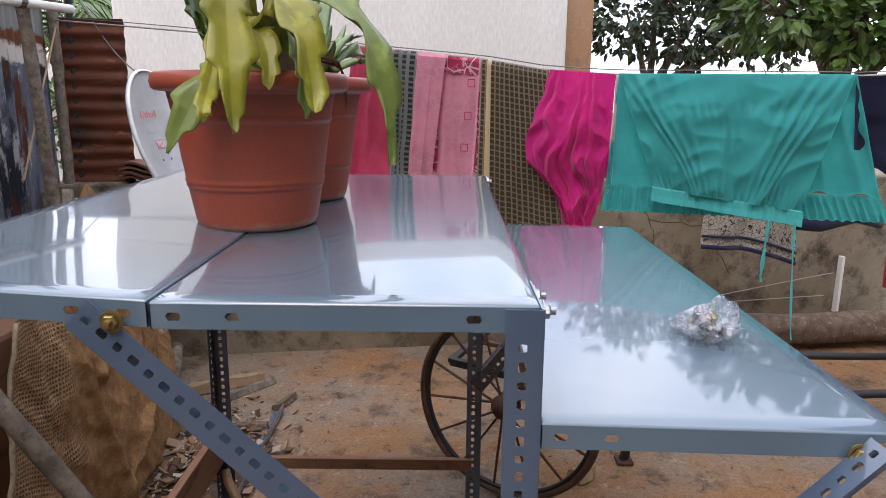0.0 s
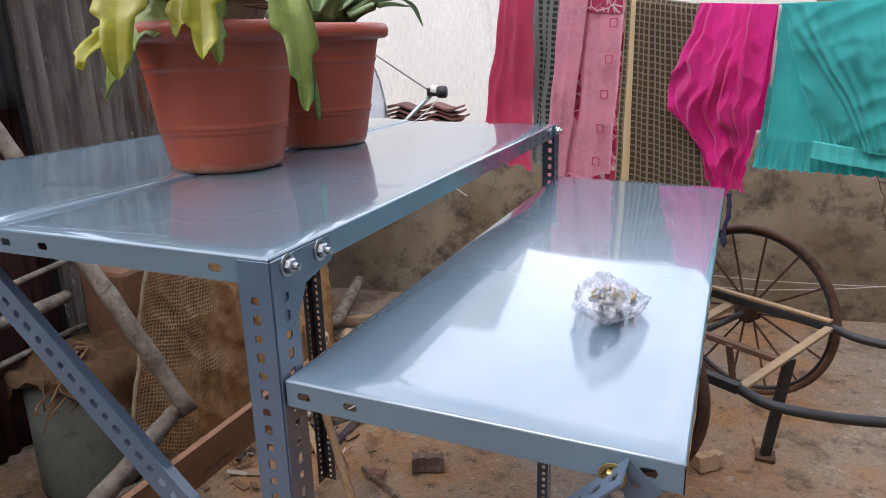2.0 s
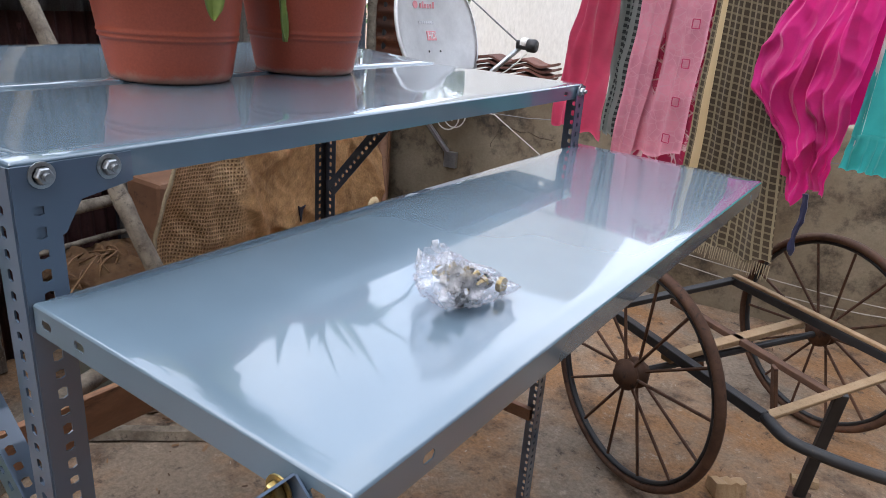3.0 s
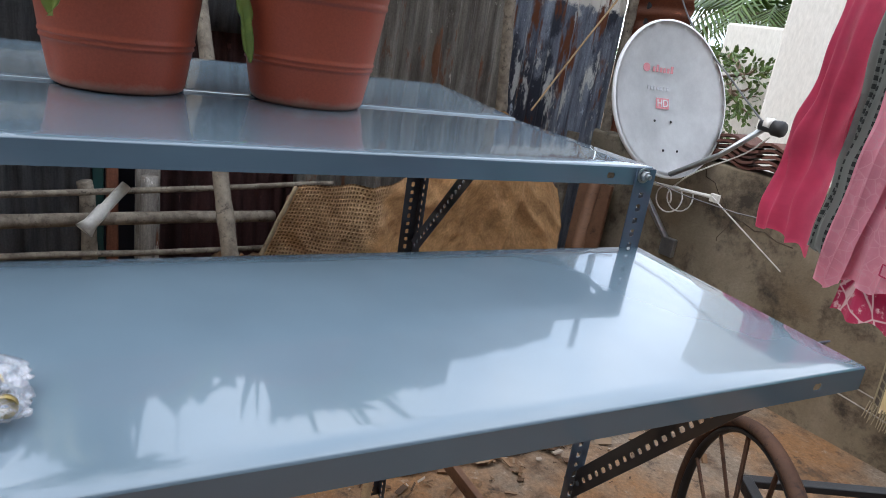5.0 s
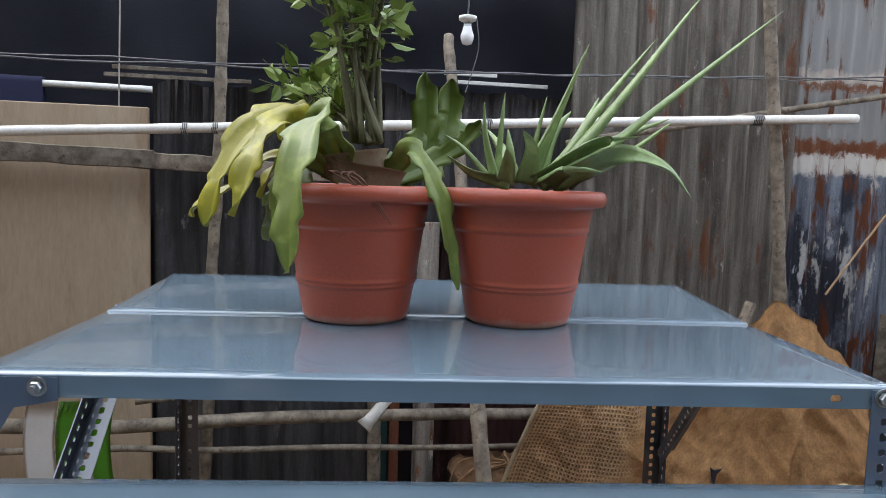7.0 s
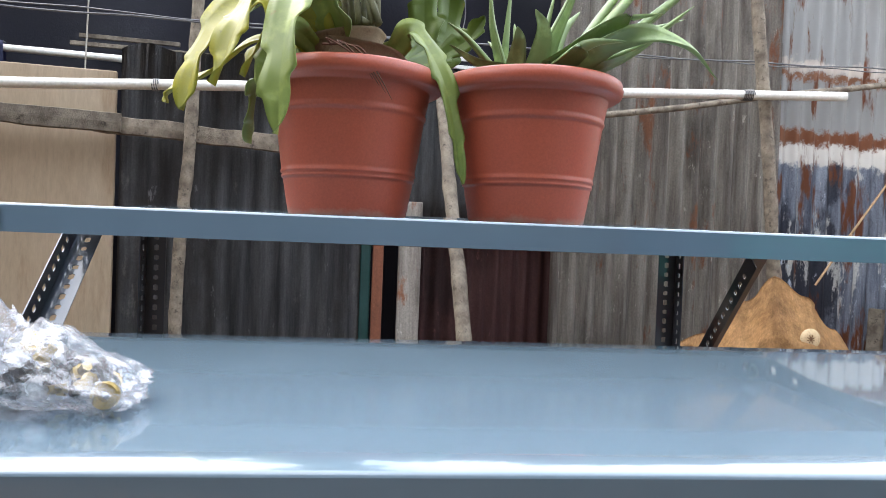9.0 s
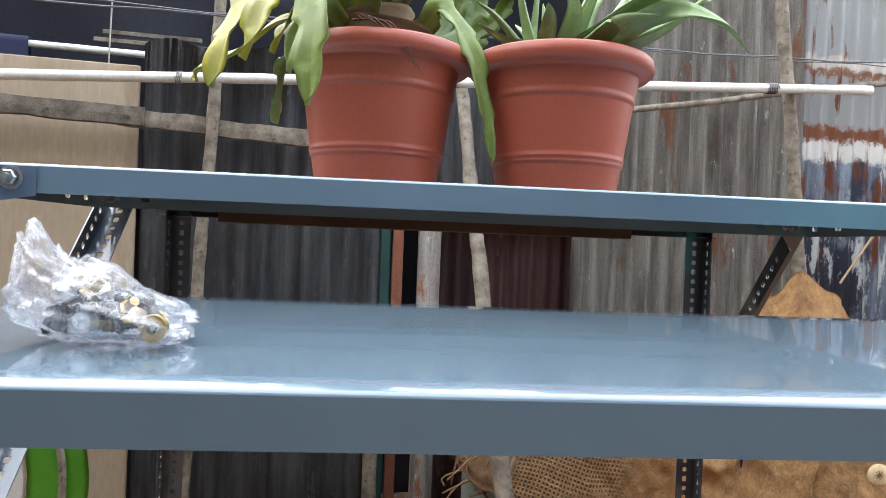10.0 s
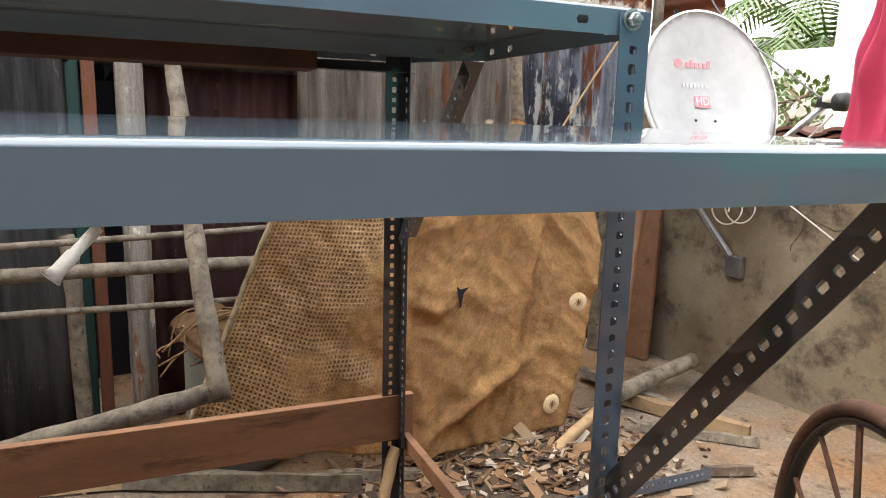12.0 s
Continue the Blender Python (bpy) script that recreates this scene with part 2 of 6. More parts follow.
ORANGEWALL = mottled("ochre_wall", (0.45, 0.25, 0.13), (0.5, 0.32, 0.2), (0.25, 0.18, 0.13), 0.5, 0.02, 0.9, 0, 0.002)
# dark so the unseen closing walls throw little light back on the rack
CLOSING = mottled("light_block_plaster", (0.085, 0.072, 0.06), (0.115, 0.095, 0.08), (0.055, 0.047, 0.04), 0.6, 0.02, 0.9)
TIN_DARK = corrugated("dark_weathered_sheet", (0.025, 0.026, 0.030), (0.125, 0.125, 0.128), (0.04, 0.036, 0.034), (0.22, 0.21, 0.20), (0.5, 0.65), (0.62, 0.70), metal=0.1)
TIN_GREY = corrugated("grey_galvanised_sheet", (0.12, 0.10, 0.085), (0.37, 0.34, 0.295), (0.09, 0.075, 0.06), (0.24, 0.105, 0.055), (0.53, 0.68), (0.58, 0.64), metal=0.1)
TIN_RUST = banded_sheet()
TIN_RED = corrugated("rusted_red_sheet", (0.14, 0.052, 0.03), (0.26, 0.10, 0.055), (0.10, 0.05, 0.035), (0.32, 0.16, 0.09))
TIN_MAROON = corrugated("maroon_sheet", (0.07, 0.031, 0.031), (0.115, 0.052, 0.048), (0.04, 0.02, 0.02), (0.11, 0.06, 0.05))
PLY = mottled("weathered_plywood", (0.42, 0.31, 0.20), (0.50, 0.39, 0.27), (0.33, 0.23, 0.14), 0.5, 0.012, 0.8, 0, 0.0008, stretch=(1, 1, 0.2))
TARP = mottled("black_tarpaulin", (0.007, 0.008, 0.020), (0.013, 0.014, 0.032), None, 0.3, 0.01, 0.6, 0, 0.002)
BAMBOO = mottled("grey_dry_wood", (0.125, 0.098, 0.071), (0.30, 0.252, 0.19), (0.05, 0.036, 0.026), 0.05, 0.006, 0.85, 0, 0.004, stretch=(1, 1, 1), jitter=0.25)
PLANK = mottled("brown_plank", (0.23, 0.108, 0.056), (0.32, 0.16, 0.085), (0.10, 0.045, 0.025), 0.12, 0.005, 0.7, 0, 0.001, stretch=(1, 0.2, 1), jitter=0.2)
PLANK_DARK = mottled("dark_brown_plank", (0.055, 0.026, 0.016), (0.085, 0.042, 0.025), None, 0.12, 0.005, 0.75, 0, 0.001)
PALEWOOD = mottled("split_pale_wood", (0.42, 0.27, 0.14), (0.5, 0.34, 0.19), (0.3, 0.18, 0.09), 0.06, 0.004, 0.8, 0, 0.002, jitter=0.25)
BARK = mottled("rough_bark", (0.13, 0.085, 0.055), (0.24, 0.17, 0.12), (0.38, 0.32, 0.25), 0.06, 0.008, 0.95, 0, 0.012)
PVC = mottled("white_pvc", (0.66, 0.64, 0.58), (0.74, 0.73, 0.69), (0.42, 0.37, 0.29), 0.3, 0.01, 0.45, 0, 0.0003, spots=(0.64, 0.74))
DISHPAINT = mottled("white_dish_paint", (0.72, 0.73, 0.73), (0.78, 0.79, 0.79), (0.6, 0.59, 0.56), 0.4, 0.15, 0.4, 0, 0, spots=(0.66, 0.8))
REDPRINT = mottled("faded_red_print", (0.62, 0.22, 0.24), (0.66, 0.3, 0.32), None, 0.03, 0.003, 0.6, 0, 0)
GREYPRINT = mottled("faded_grey_print", (0.55, 0.56, 0.58), (0.62, 0.62, 0.63), None, 0.03, 0.003, 0.6, 0, 0)
RUSTIRON = mottled("rusty_iron", (0.10, 0.05, 0.03), (0.17, 0.085, 0.05), (0.045, 0.03, 0.025), 0.06, 0.004, 0.8, 0.3, 0.001)
BLACKIRON = mottled("black_painted_iron", (0.018, 0.018, 0.02), (0.03, 0.03, 0.032), (0.09, 0.055, 0.035), 0.08, 0.004, 0.55, 0.1, 0.0006, spots=(0.62, 0.7))
ROOFTILE = mottled("old_clay_tile", (0.16, 0.065, 0.045), (0.24, 0.10, 0.07), (0.08, 0.05, 0.04), 0.08, 0.005, 0.85, 0, 0.002, jitter=0.3)
ROPE = mottled("dirty_rope", (0.4, 0.36, 0.3), (0.5, 0.46, 0.4), None, 0.03, 0.003, 0.9, 0, 0.001)
WIRE = mottled("dull_wire", (0.12, 0.12, 0.13), (0.2, 0.2, 0.2), None, 0.03, 0.003, 0.5, 0.3, 0)
BULBGLASS = mottled("opal_bulb", (0.75, 0.75, 0.75), (0.8, 0.8, 0.8), None, 0.03, 0.003, 0.2, 0, 0)
TANKMAT = mottled("grey_green_plastic", (0.21, 0.235, 0.205), (0.28, 0.30, 0.26), (0.13, 0.13, 0.11), 0.15, 0.006, 0.6, 0, 0.001)
GREENBAG = mottled("bright_green_woven_plastic", (0.12, 0.42, 0.03), (0.17, 0.5, 0.05), None, 0.1, 0.003, 0.45, 0, 0.0006)
WHITEBAG = mottled("white_woven_plastic", (0.7, 0.7, 0.68), (0.76, 0.76, 0.74), None, 0.1, 0.003, 0.5, 0, 0.0006)
STONE = mottled("rubble_chips", (0.30, 0.20, 0.13), (0.42, 0.34, 0.27), (0.10, 0.07, 0.05), 0.05, 0.006, 0.9, 0, 0.003, jitter=0.4)

# ---- builders ----
def part(name, bm, material, parent=None, label="", smooth=False):
    me = bpy.data.meshes.new(name)
    bm.to_mesh(me); bm.free()
    me.materials.append(material)
    if smooth:
        for p in me.polygons:
            p.use_smooth = True
    ob = new(name, me)
    if parent:
        ob.parent = parent
    if label:
        ob["label"] = label
    return ob


def empty(name, m=None):
    ob = new(name)
    ob.empty_display_size = 0.1
    if m is not None:
        ob.matrix_world = m
    return ob


def add_box(bm, lo, hi, bevel=0.0, m=None):
    c = [(a + b) / 2 for a, b in zip(lo, hi)]
    s = [abs(b - a) for a, b in zip(lo, hi)]
    mat = Matrix.Translation(c) @ Matrix.Diagonal((*s, 1))
    r = bmesh.ops.create_cube(bm, size=1, matrix=(m @ mat) if m is not None else mat)
    if bevel:
        e = list({e for v in r["verts"] for e in v.link_edges})
        bmesh.ops.bevel(bm, geom=e, offset=bevel, segments=2, affect="EDGES", profile=0.5)
    return bm


def frame_of(d):
    d = Vector(d).normalized()
    a = Vector((0, 0, 1)) if abs(d.z) < 0.9 else Vector((1, 0, 0))
    x = d.cross(a).normalized()
    return x, d.cross(x).normalized()


def add_tube(bm, pts, radii, seg=8, caps=True, rough=0.0, seed=0):
    """A swept tube through pts; rough makes it uneven like a branch."""
    rnd = random.Random(seed)
    pts = [Vector(p) for p in pts]
    if not hasattr(radii, "__len__"):
        radii = [radii] * len(pts)
    rings = []
    for i, p in enumerate(pts):
        d = pts[min(i + 1, len(pts) - 1)] - pts[max(i - 1, 0)]
        x, y = frame_of(d)
        rings.append([bm.verts.new(p + (x * math.cos(a) + y * math.sin(a)) * radii[i] * (1 + rough * rnd.uniform(-1, 1)))
                      for a in (2 * math.pi * k / seg for k in range(seg))])
    for a, b in zip(rings, rings[1:]):
        for k in range(seg):
            bm.faces.new((a[k], a[(k + 1) % seg], b[(k + 1) % seg], b[k]))
    if caps:
        bm.faces.new(rings[0][::-1]); bm.faces.new(rings[-1])
    return bm


def branch(p0, p1, n=8, wob=0.01, seed=0):
    rnd = random.Random(seed)
    p0, p1 = Vector(p0), Vector(p1)
    ln = (p1 - p0).length
    o = rnd.uniform(0, 50)
    return [p0.lerp(p1, i / n) + Vector((noise.noise((ln * i / n * 1.7, o, 0)), noise.noise((ln * i / n * 1.7, o, 5)), noise.noise((ln * i / n * 1.7, o, 9)))) * wob * 2.2 * (0 < i < n) for i in range(n + 1)]


def lathe(bm, prof, seg=48, m=None):
    m = m or Matrix()
    rings = [[bm.verts.new(m @ Vector((r * math.cos(2 * math.pi * k / seg), r * math.sin(2 * math.pi * k / seg), z))) for k in range(seg)] for r, z in prof]
    for a, b in zip(rings, rings[1:]):
        for k in range(seg):
            bm.faces.new((a[k], a[(k + 1) % seg], b[(k + 1) % seg], b[k]))
    return rings


def add_strip(bm, length, width, holes, thick, m):
    """A flat steel strip along +x, width along +y, thickness along -z, with oblong holes punched through. holes: (x, y, half length, half width)."""
    def V(x, y, z):
        return bm.verts.new(m @ Vector((x, y, z)))

    def plain(x0, x1):
        if x1 - x0 < 1e-4:
            return
        ends = ([(0, 3)] if x0 <= 1e-6 else []) + ([(2, 1)] if x1 >= length - 1e-6 else [])
        q = [[V(x, y, z) for x, y in ((x0, 0), (x1, 0), (x1, width), (x0, width))] for z in (0, -thick)]
        bm.faces.new(q[0]); bm.faces.new(q[1][::-1])
        bm.faces.new((q[0][1], q[0][0], q[1][0], q[1][1])); bm.faces.new((q[0][3], q[0][2], q[1][2], q[1][3]))
        for a, b in ends:
            bm.faces.new((q[0][a], q[0][b], q[1][b], q[1][a]))
    x = 0.0
    for hx, hy, hl, hw in sorted(holes):
        x0, x1 = hx - hl - 0.004, hx + hl + 0.004
        if x0 < x - 1e-6 or x1 > length + 1e-6:
            continue
        plain(x, x0)
        outer = [(x0, 0), ((x0 + x1) / 2, 0), (x1, 0), (x1, hy), (x1, width), ((x0 + x1) / 2, width), (x0, width), (x0, hy)]
        inner = [(hx - hl * 0.72, hy - hw), (hx, hy - hw), (hx + hl * 0.72, hy - hw), (hx + hl, hy), (hx + hl * 0.72, hy + hw), (hx, hy + hw), (hx - hl * 0.72, hy + hw), (hx - hl, hy)]
        o = [[V(a, b, z) for a, b in outer] for z in (0, -thick)]
        i = [[V(a, b, z) for a, b in inner] for z in (0, -thick)]
        for k in range(8):
            j = (k + 1) % 8
            bm.faces.new((o[0][k], o[0][j], i[0][j], i[0][k]))
            bm.faces.new((o[1][j], o[1][k], i[1][k], i[1][j]))
            bm.faces.new((i[0][k], i[0][j], i[1][j], i[1][k]))
            if k not in (2, 3, 6, 7):
                bm.faces.new((o[0][j], o[0][k], o[1][k], o[1][j]))
        x = x1
    plain(x, length)
    bmesh.ops.remove_doubles(bm, verts=bm.verts[:], dist=2e-5)
    return bm


def slotted_angle(bm, length, m, w=0.040, pitch=0.0215, thick=0.002):
    """An L-shaped slotted steel angle along local +x; one flange lies in xy, the other in xz."""
    holes = [(0.012 + pitch * k, w * 0.52, 0.0068 if k % 2 else 0.0052, 0.0048) for k in range(int((length - 0.02) / pitch))]
    add_strip(bm, length, w, holes, thick, m)
    add_strip(bm, length, w, holes, thick, m @ Matrix.Rotation(radians(90), 4, "X") @ Matrix.Translation((0, 0, thick)))
    return bm


def hex_bolt(parent, p, d, material, r=0.0085, name="bolt"):
    bm = bmesh.new()
    x, y = frame_of(d)
    d = Vector(d).normalized()
    m = Matrix((x, d.cross(x).normalized(), d)).transposed().to_4x4()
    m.translation = p
    lathe(bm, [(0.0, 0.0), (r * 1.5, 0.0), (r * 1.5, 0.0015), (r * 1.1, 0.0018)], 16, m)
    rings = lathe(bm, [(r, 0.0015), (r, 0.007), (r * 0.85, 0.0085), (0.0001, 0.0085)], 6, m)
    lathe(bm, [(r * 0.5, 0.007), (r * 0.5, 0.015), (0.0001, 0.0155)], 10, m)
    return part(name, bm, material, parent)


def interp(k, x):
    for (a, za), (b, zb) in zip(k, k[1:]):
        if x <= b:
            f = (x - a) / (b - a)
            f = f * f * (3 - 2 * f)
            return za + (zb - za) * f
    return k[-1][1]


def basis(o, x, y):
    """A pose whose x axis runs along x, y near y."""
    x = Vector(x).normalized(); z = x.cross(Vector(y)).normalized(); y = z.cross(x)
    m = Matrix((x, y, z)).transposed().to_4x4(); m.translation = o
    return m


# the yard's own frame: x along the concrete wall, y along the sheet fence, origin in their corner
YARD = Matrix.Translation((-2.17, 2.87, 0)) @ Matrix.Rotation(math.atan(0.15), 4, "Z")


def yd(x, y, z=0.0):
    return YARD @ Vector((x, y, z))


# ---- setting ----
def build_ground():
    n = 90
    bm = bmesh.new()
    size = 60.0
    co = []
    for k in range(n + 1):
        u = 2 * k / n - 1
        co.append(math.copysign(abs(u) ** 3.2, u) * size)
    vs = [[bm.verts.new((x - 0.4, y + 1.4, (noise.noise((x * 2.2, y * 2.2, 0)) * 0.010 + noise.noise((x * 9, y * 9, 3)) * 0.004) - 0.006)) for x in co] for y in co]
    for j in range(n):
        for i in range(n):
            bm.faces.new((vs[j][i], vs[j][i + 1], vs[j + 1][i + 1], vs[j + 1][i]))
    return tagged(part("ground", bm, GROUND, smooth=True), "dusty orange-brown broken concrete yard ground", "ground", kind="structure")


build_ground()


def sheet_wall(name, x0, x1, y0, y1, z0, z1, material, label, category="wall"):
    bm = bmesh.new()
    add_box(bm, (x0, y0, z0), (x1, y1, z1), 0.012, YARD)
    return tagged(part(name, bm, material), label, category, kind="structure")


wall = sheet_wall("wall_north", -0.35, 6.5, 0.0, 0.16, -0.05, 0.965, PLASTER, "low stained cement-plastered yard wall with cracks")
# cracks of the plaster as fine raised-edge lines
def crack(pts, seed):
    bm = bmesh.new()
    rnd = random.Random(seed)
    pp = []
    for (a, b), (c, d) in zip(pts, pts[1:]):
        for k in range(6):
            f = k / 6
            pp.append((a + (c - a) * f + rnd.uniform(-0.012, 0.012), b + (d - b) * f + rnd.uniform(-0.012, 0.012)))
    add_tube(bm, [yd(a, -0.0005, b) for a, b in pp], 0.0022, 4)
    return part("crack", bm, SOIL, wall)


for k, pts in enumerate([[(3.15, 0.9), (3.3, 0.72), (3.35, 0.5), (3.5, 0.3)], [(3.3, 0.72), (3.7, 0.68), (4.1, 0.6)], [(0.75, 0.93), (0.95, 0.75), (0.9, 0.6)], [(0.95, 0.75), (1.3, 0.7)], [(1.7, 0.5), (1.9, 0.35), (2.3, 0.33)], [(3.75, 0.95), (3.72, 0.6), (3.85, 0.35)]]):
    crack(pts, k)

house = empty("house", YARD)
tagged(house, "whitewashed house wall with weather stains behind the yard wall", "house")
bm = add_box(bmesh.new(), (-0.2, 2.0, 0), (3.38, 5.0, 2.4), 0.02); part("wall", bm, WHITEWASH, house)
bm = add_box(bmesh.new(), (-0.2, 2.01, 2.4), (1.1, 5.0, 3.3), 0.02); part("upper_storey", bm, WHITEWASH, house)
bm = add_box(bmesh.new(), (3.38, 2.15, 0), (3.66, 4.5, 2.42), 0.02); part("pier", bm, ORANGEWALL, house, "ochre plastered pier")
bm = add_box(bmesh.new(), (-1.3, 3.0, 0), (-0.2, 5.0, 1.75), 0.02); part("annex", bm, WHITEWASH, house, "lower grey-white annex wall")


def corrugated_sheet(name, y0, y1, z0, z1, x, material, label, pitch=0.076, depth=0.018, ragged=0.02, seed=0, group="fence sheets"):
    """A roofing sheet standing in the fence, ridges upright."""
    rnd = random.Random(seed)
    bm = bmesh.new()
    n = int((y1 - y0) / pitch * 8)
    nz = 6
    top = [rnd.uniform(-ragged, ragged) for _ in range(n // 6 + 3)]
    cols = []
    for i in range(n + 1):
        y = y0 + (y1 - y0) * i / n
        tz = z1 + top[i // 6] * (1 - (i % 6) / 6) + top[i // 6 + 1] * (i % 6) / 6
        off = math.sin(2 * math.pi * (y - y0) / pitch) * depth / 2
        cols.append([bm.verts.new((x + off + 0.012 * noise.noise((y * 2, k * 0.7, seed)), y, z0 + (tz - z0) * k / nz)) for k in range(nz + 1)])
    for a, b in zip(cols, cols[1:]):
        for k in range(nz):
            bm.faces.new((a[k], b[k], b[k + 1], a[k + 1]))
    geo = bmesh.ops.solidify(bm, geom=bm.faces[:], thickness=0.0015)
    ob = part(name, bm, material, smooth=True)
    ob.matrix_world = YARD
    return tagged(ob, label, "metal sheet", group)


corrugated_sheet("corrugated_sheet", -3.27, -2.44, 0.0, 1.80, 0.0, TIN_DARK, "dark weathered corrugated metal sheet leaning in the fence", seed=1)
corrugated_sheet("corrugated_sheet", -2.46, -1.66, 1.24, 1.83, -0.02, TIN_DARK, "dark weathered corrugated metal sheet high in the fence", seed=2)
corrugated_sheet("corrugated_sheet", -2.21, -1.66, 0.0, 1.30, -0.06, TIN_MAROON, "dark maroon ribbed metal sheet in the fence", pitch=0.06, seed=3)
corrugated_sheet("corrugated_sheet", -1.70, -0.66, 0.03, 2.75, 0.02, TIN_GREY, "tall grey galvanised corrugated sheet with rust streaks", depth=0.034, seed=4)
corrugated_sheet("corrugated_sheet", -0.70, 0.06, 0.05, 2.6, 0.035, TIN_RUST, "blue-grey corrugated sheet with peeling paint and rust patches", depth=0.024, seed=5)
ob = corrugated_sheet("corrugated_sheet", 0.0, 0.85, 0.0, 0.36, 0.0, TIN_RED, "rust-red corrugated sheet standing on the yard wall", seed=6)
ob.matrix_world = YARD @ Matrix.Translation((0.41, 0.10, 0.95)) @ basis((0, 0, 0), (0, -1, 0), (0, 0, 1))


def fence_board(name, x0, x1, y0, y1, z0, z1, material, label, category="board", tilt=0.0):
    bm = add_box(bmesh.new(), (x0, y0, z0), (x1, y1, z1), 0.004)
    ob = part(name, bm, material)
    ob.matrix_world = YARD @ Matrix.Translation((0, 0, 0)) @ Matrix.Rotation(tilt, 4, "X")
    return tagged(ob, label, category)


fence_board("plywood_board", -0.02, 0.005, -4.5, -3.285, 0.0, 1.71, PLY, "pale weathered plywood board standing in the fence")
fence_board("strip", -0.03, -0.015, -2.44, -2.40, 0, 1.3, mottled("teal_paint", (0.01, 0.06, 0.055), (0.015, 0.075, 0.07), None, 0.1, 0.01, 0.5), "narrow dark teal painted strip in the fence")
fence_board("strip", -0.02, -0.002, -2.395, -2.355, 0, 1.32, TIN_RED, "narrow rusted metal strip in the fence")
fence_board("strip", -0.01, 0.01, -2.30, -2.215, 0, 1.32, TIN_GREY, "narrow bleached grey plank in the fence")


def tarp():
    bm = bmesh.new()
    ny, nz = 60, 14
    vs = [[bm.verts.new((-0.35 + 0.05 * noise.noise((j * 0.16, k * 0.3, 5)), -4.9 + 3.4 * j / ny, 1.2 + 1.25 * k / nz)) for k in range(nz + 1)] for j in range(ny + 1)]
    for a, b in zip(vs, vs[1:]):
        for k in range(nz):
            bm.faces.new((a[k], b[k], b[k + 1], a[k + 1]))
    bmesh.ops.solidify(bm, geom=bm.faces[:], thickness=0.003)
    ob = part("tarpaulin", bm, TARP, smooth=True); ob.matrix_world = YARD
    for y0, y1, z0 in ((-3.47, -3.12, 1.875), (-3.50, -2.95, 1.845), (-2.16, -1.93, 1.93), (-2.14, -1.70, 1.895)):
        part("edge_batten", add_box(bmesh.new(), (-0.275, y0, z0), (-0.262, y1, z0 + 0.016), 0.002), PVC if y0 > -3 else BAMBOO, ob, "pale batten along the tarpaulin")
    tagged(ob, "black tarpaulin hung behind the fence", "tarpaulin")


tarp()
# plain walls added to close the yard behind the sheets and the camera
# unseen east and south walls block sky light so the rack's lips darken
sheet_wall("light_block_wall_east", 4.9, 5.1, -6.6, -0.5, -0.05, 5.4, CLOSING, "plain unseen wall added across the yard to block sky light")
sheet_wall("light_block_wall_south", -0.6, 4.9, -6.6, -6.4, -0.05, 3.4, CLOSING, "plain unseen wall added to close the yard and block light")
sheet_wall("wall_west", -0.8, -0.6, -6.0, -0.2, -0.05, 2.35, TARP, "dark backing wall added behind the fence")


def pole(name, a, b, r0, r1, material=None, label="grey dry bamboo pole tied to the fence", seed=0, knots=0.22, wob=0.006, category="pole", group="fence poles"):
    bm = bmesh.new()
    a, b = yd(*a), yd(*b)
    n = max(8, int((b - a).length / 0.05))
    pts = branch(a, b, n, wob, seed)
    rad = []
    for i in range(n + 1):
        s = (b - a).length * i / n
        k = 1.12 if knots and (s % knots) < 0.05 else 1.0
        rad.append((r0 + (r1 - r0) * i / n) * k)
    add_tube(bm, pts, rad, 9, True, 0.05, seed)
    return tagged(part(name, bm, material or BAMBOO, smooth=True), label, category, group)


pole("bamboo_pole", (0.11, -3.09, 0.0), (0.11, -3.01, 2.5), 0.021, 0.019, seed=1)
pole("bamboo_pole", (0.892, -2.212, 0.42), (-0.124, -2.176, 2.06), 0.025, 0.021, label="split grey pole leaning over the fence", seed=2, knots=0.36)
pole("bamboo_pole", (0.40, -0.84, 0.0), (0.40, -1.16, 2.45), 0.024, 0.021, seed=3)
pole("bamboo_pole", (0.10, 0.04, 0.0), (0.09, 0.03, 2.4), 0.028, 0.024, seed=4)
def rail_plank(a, b, height, seed):
    """A sawn, slightly bowed and splintered plank tied flat across the fence."""
    bm = bmesh.new()
    a, b = Vector(a), Vector(b)
    n = 18
    rows = []
    for i in range(n + 1):
        p = a.lerp(b, i / n) + Vector((0, 0, 0.008 * noise.noise((i * 0.3, seed, 0))))
        hh = height / 2 * (1 + 0.14 * noise.noise((i * 0.5, seed, 3)))
        rows.append([bm.verts.new(YARD @ (p + Vector((dx, 0, dz)))) for dx, dz in ((0, -hh), (0.016, -hh + 0.003), (0.018, 0), (0.016, hh - 0.003), (0, hh), (-0.002, 0))])
    for p, q in zip(rows, rows[1:]):
        for k in range(6):
            bm.faces.new((p[k], p[(k + 1) % 6], q[(k + 1) % 6], q[k]))
    bm.faces.new(rows[0][::-1]); bm.faces.new(rows[-1])
    bmesh.ops.recalc_face_normals(bm, faces=bm.faces[:])
    return tagged(part("wooden_rail", bm, BAMBOO), "weathered grey-brown plank tied across the fence", "rail", "fence rails")


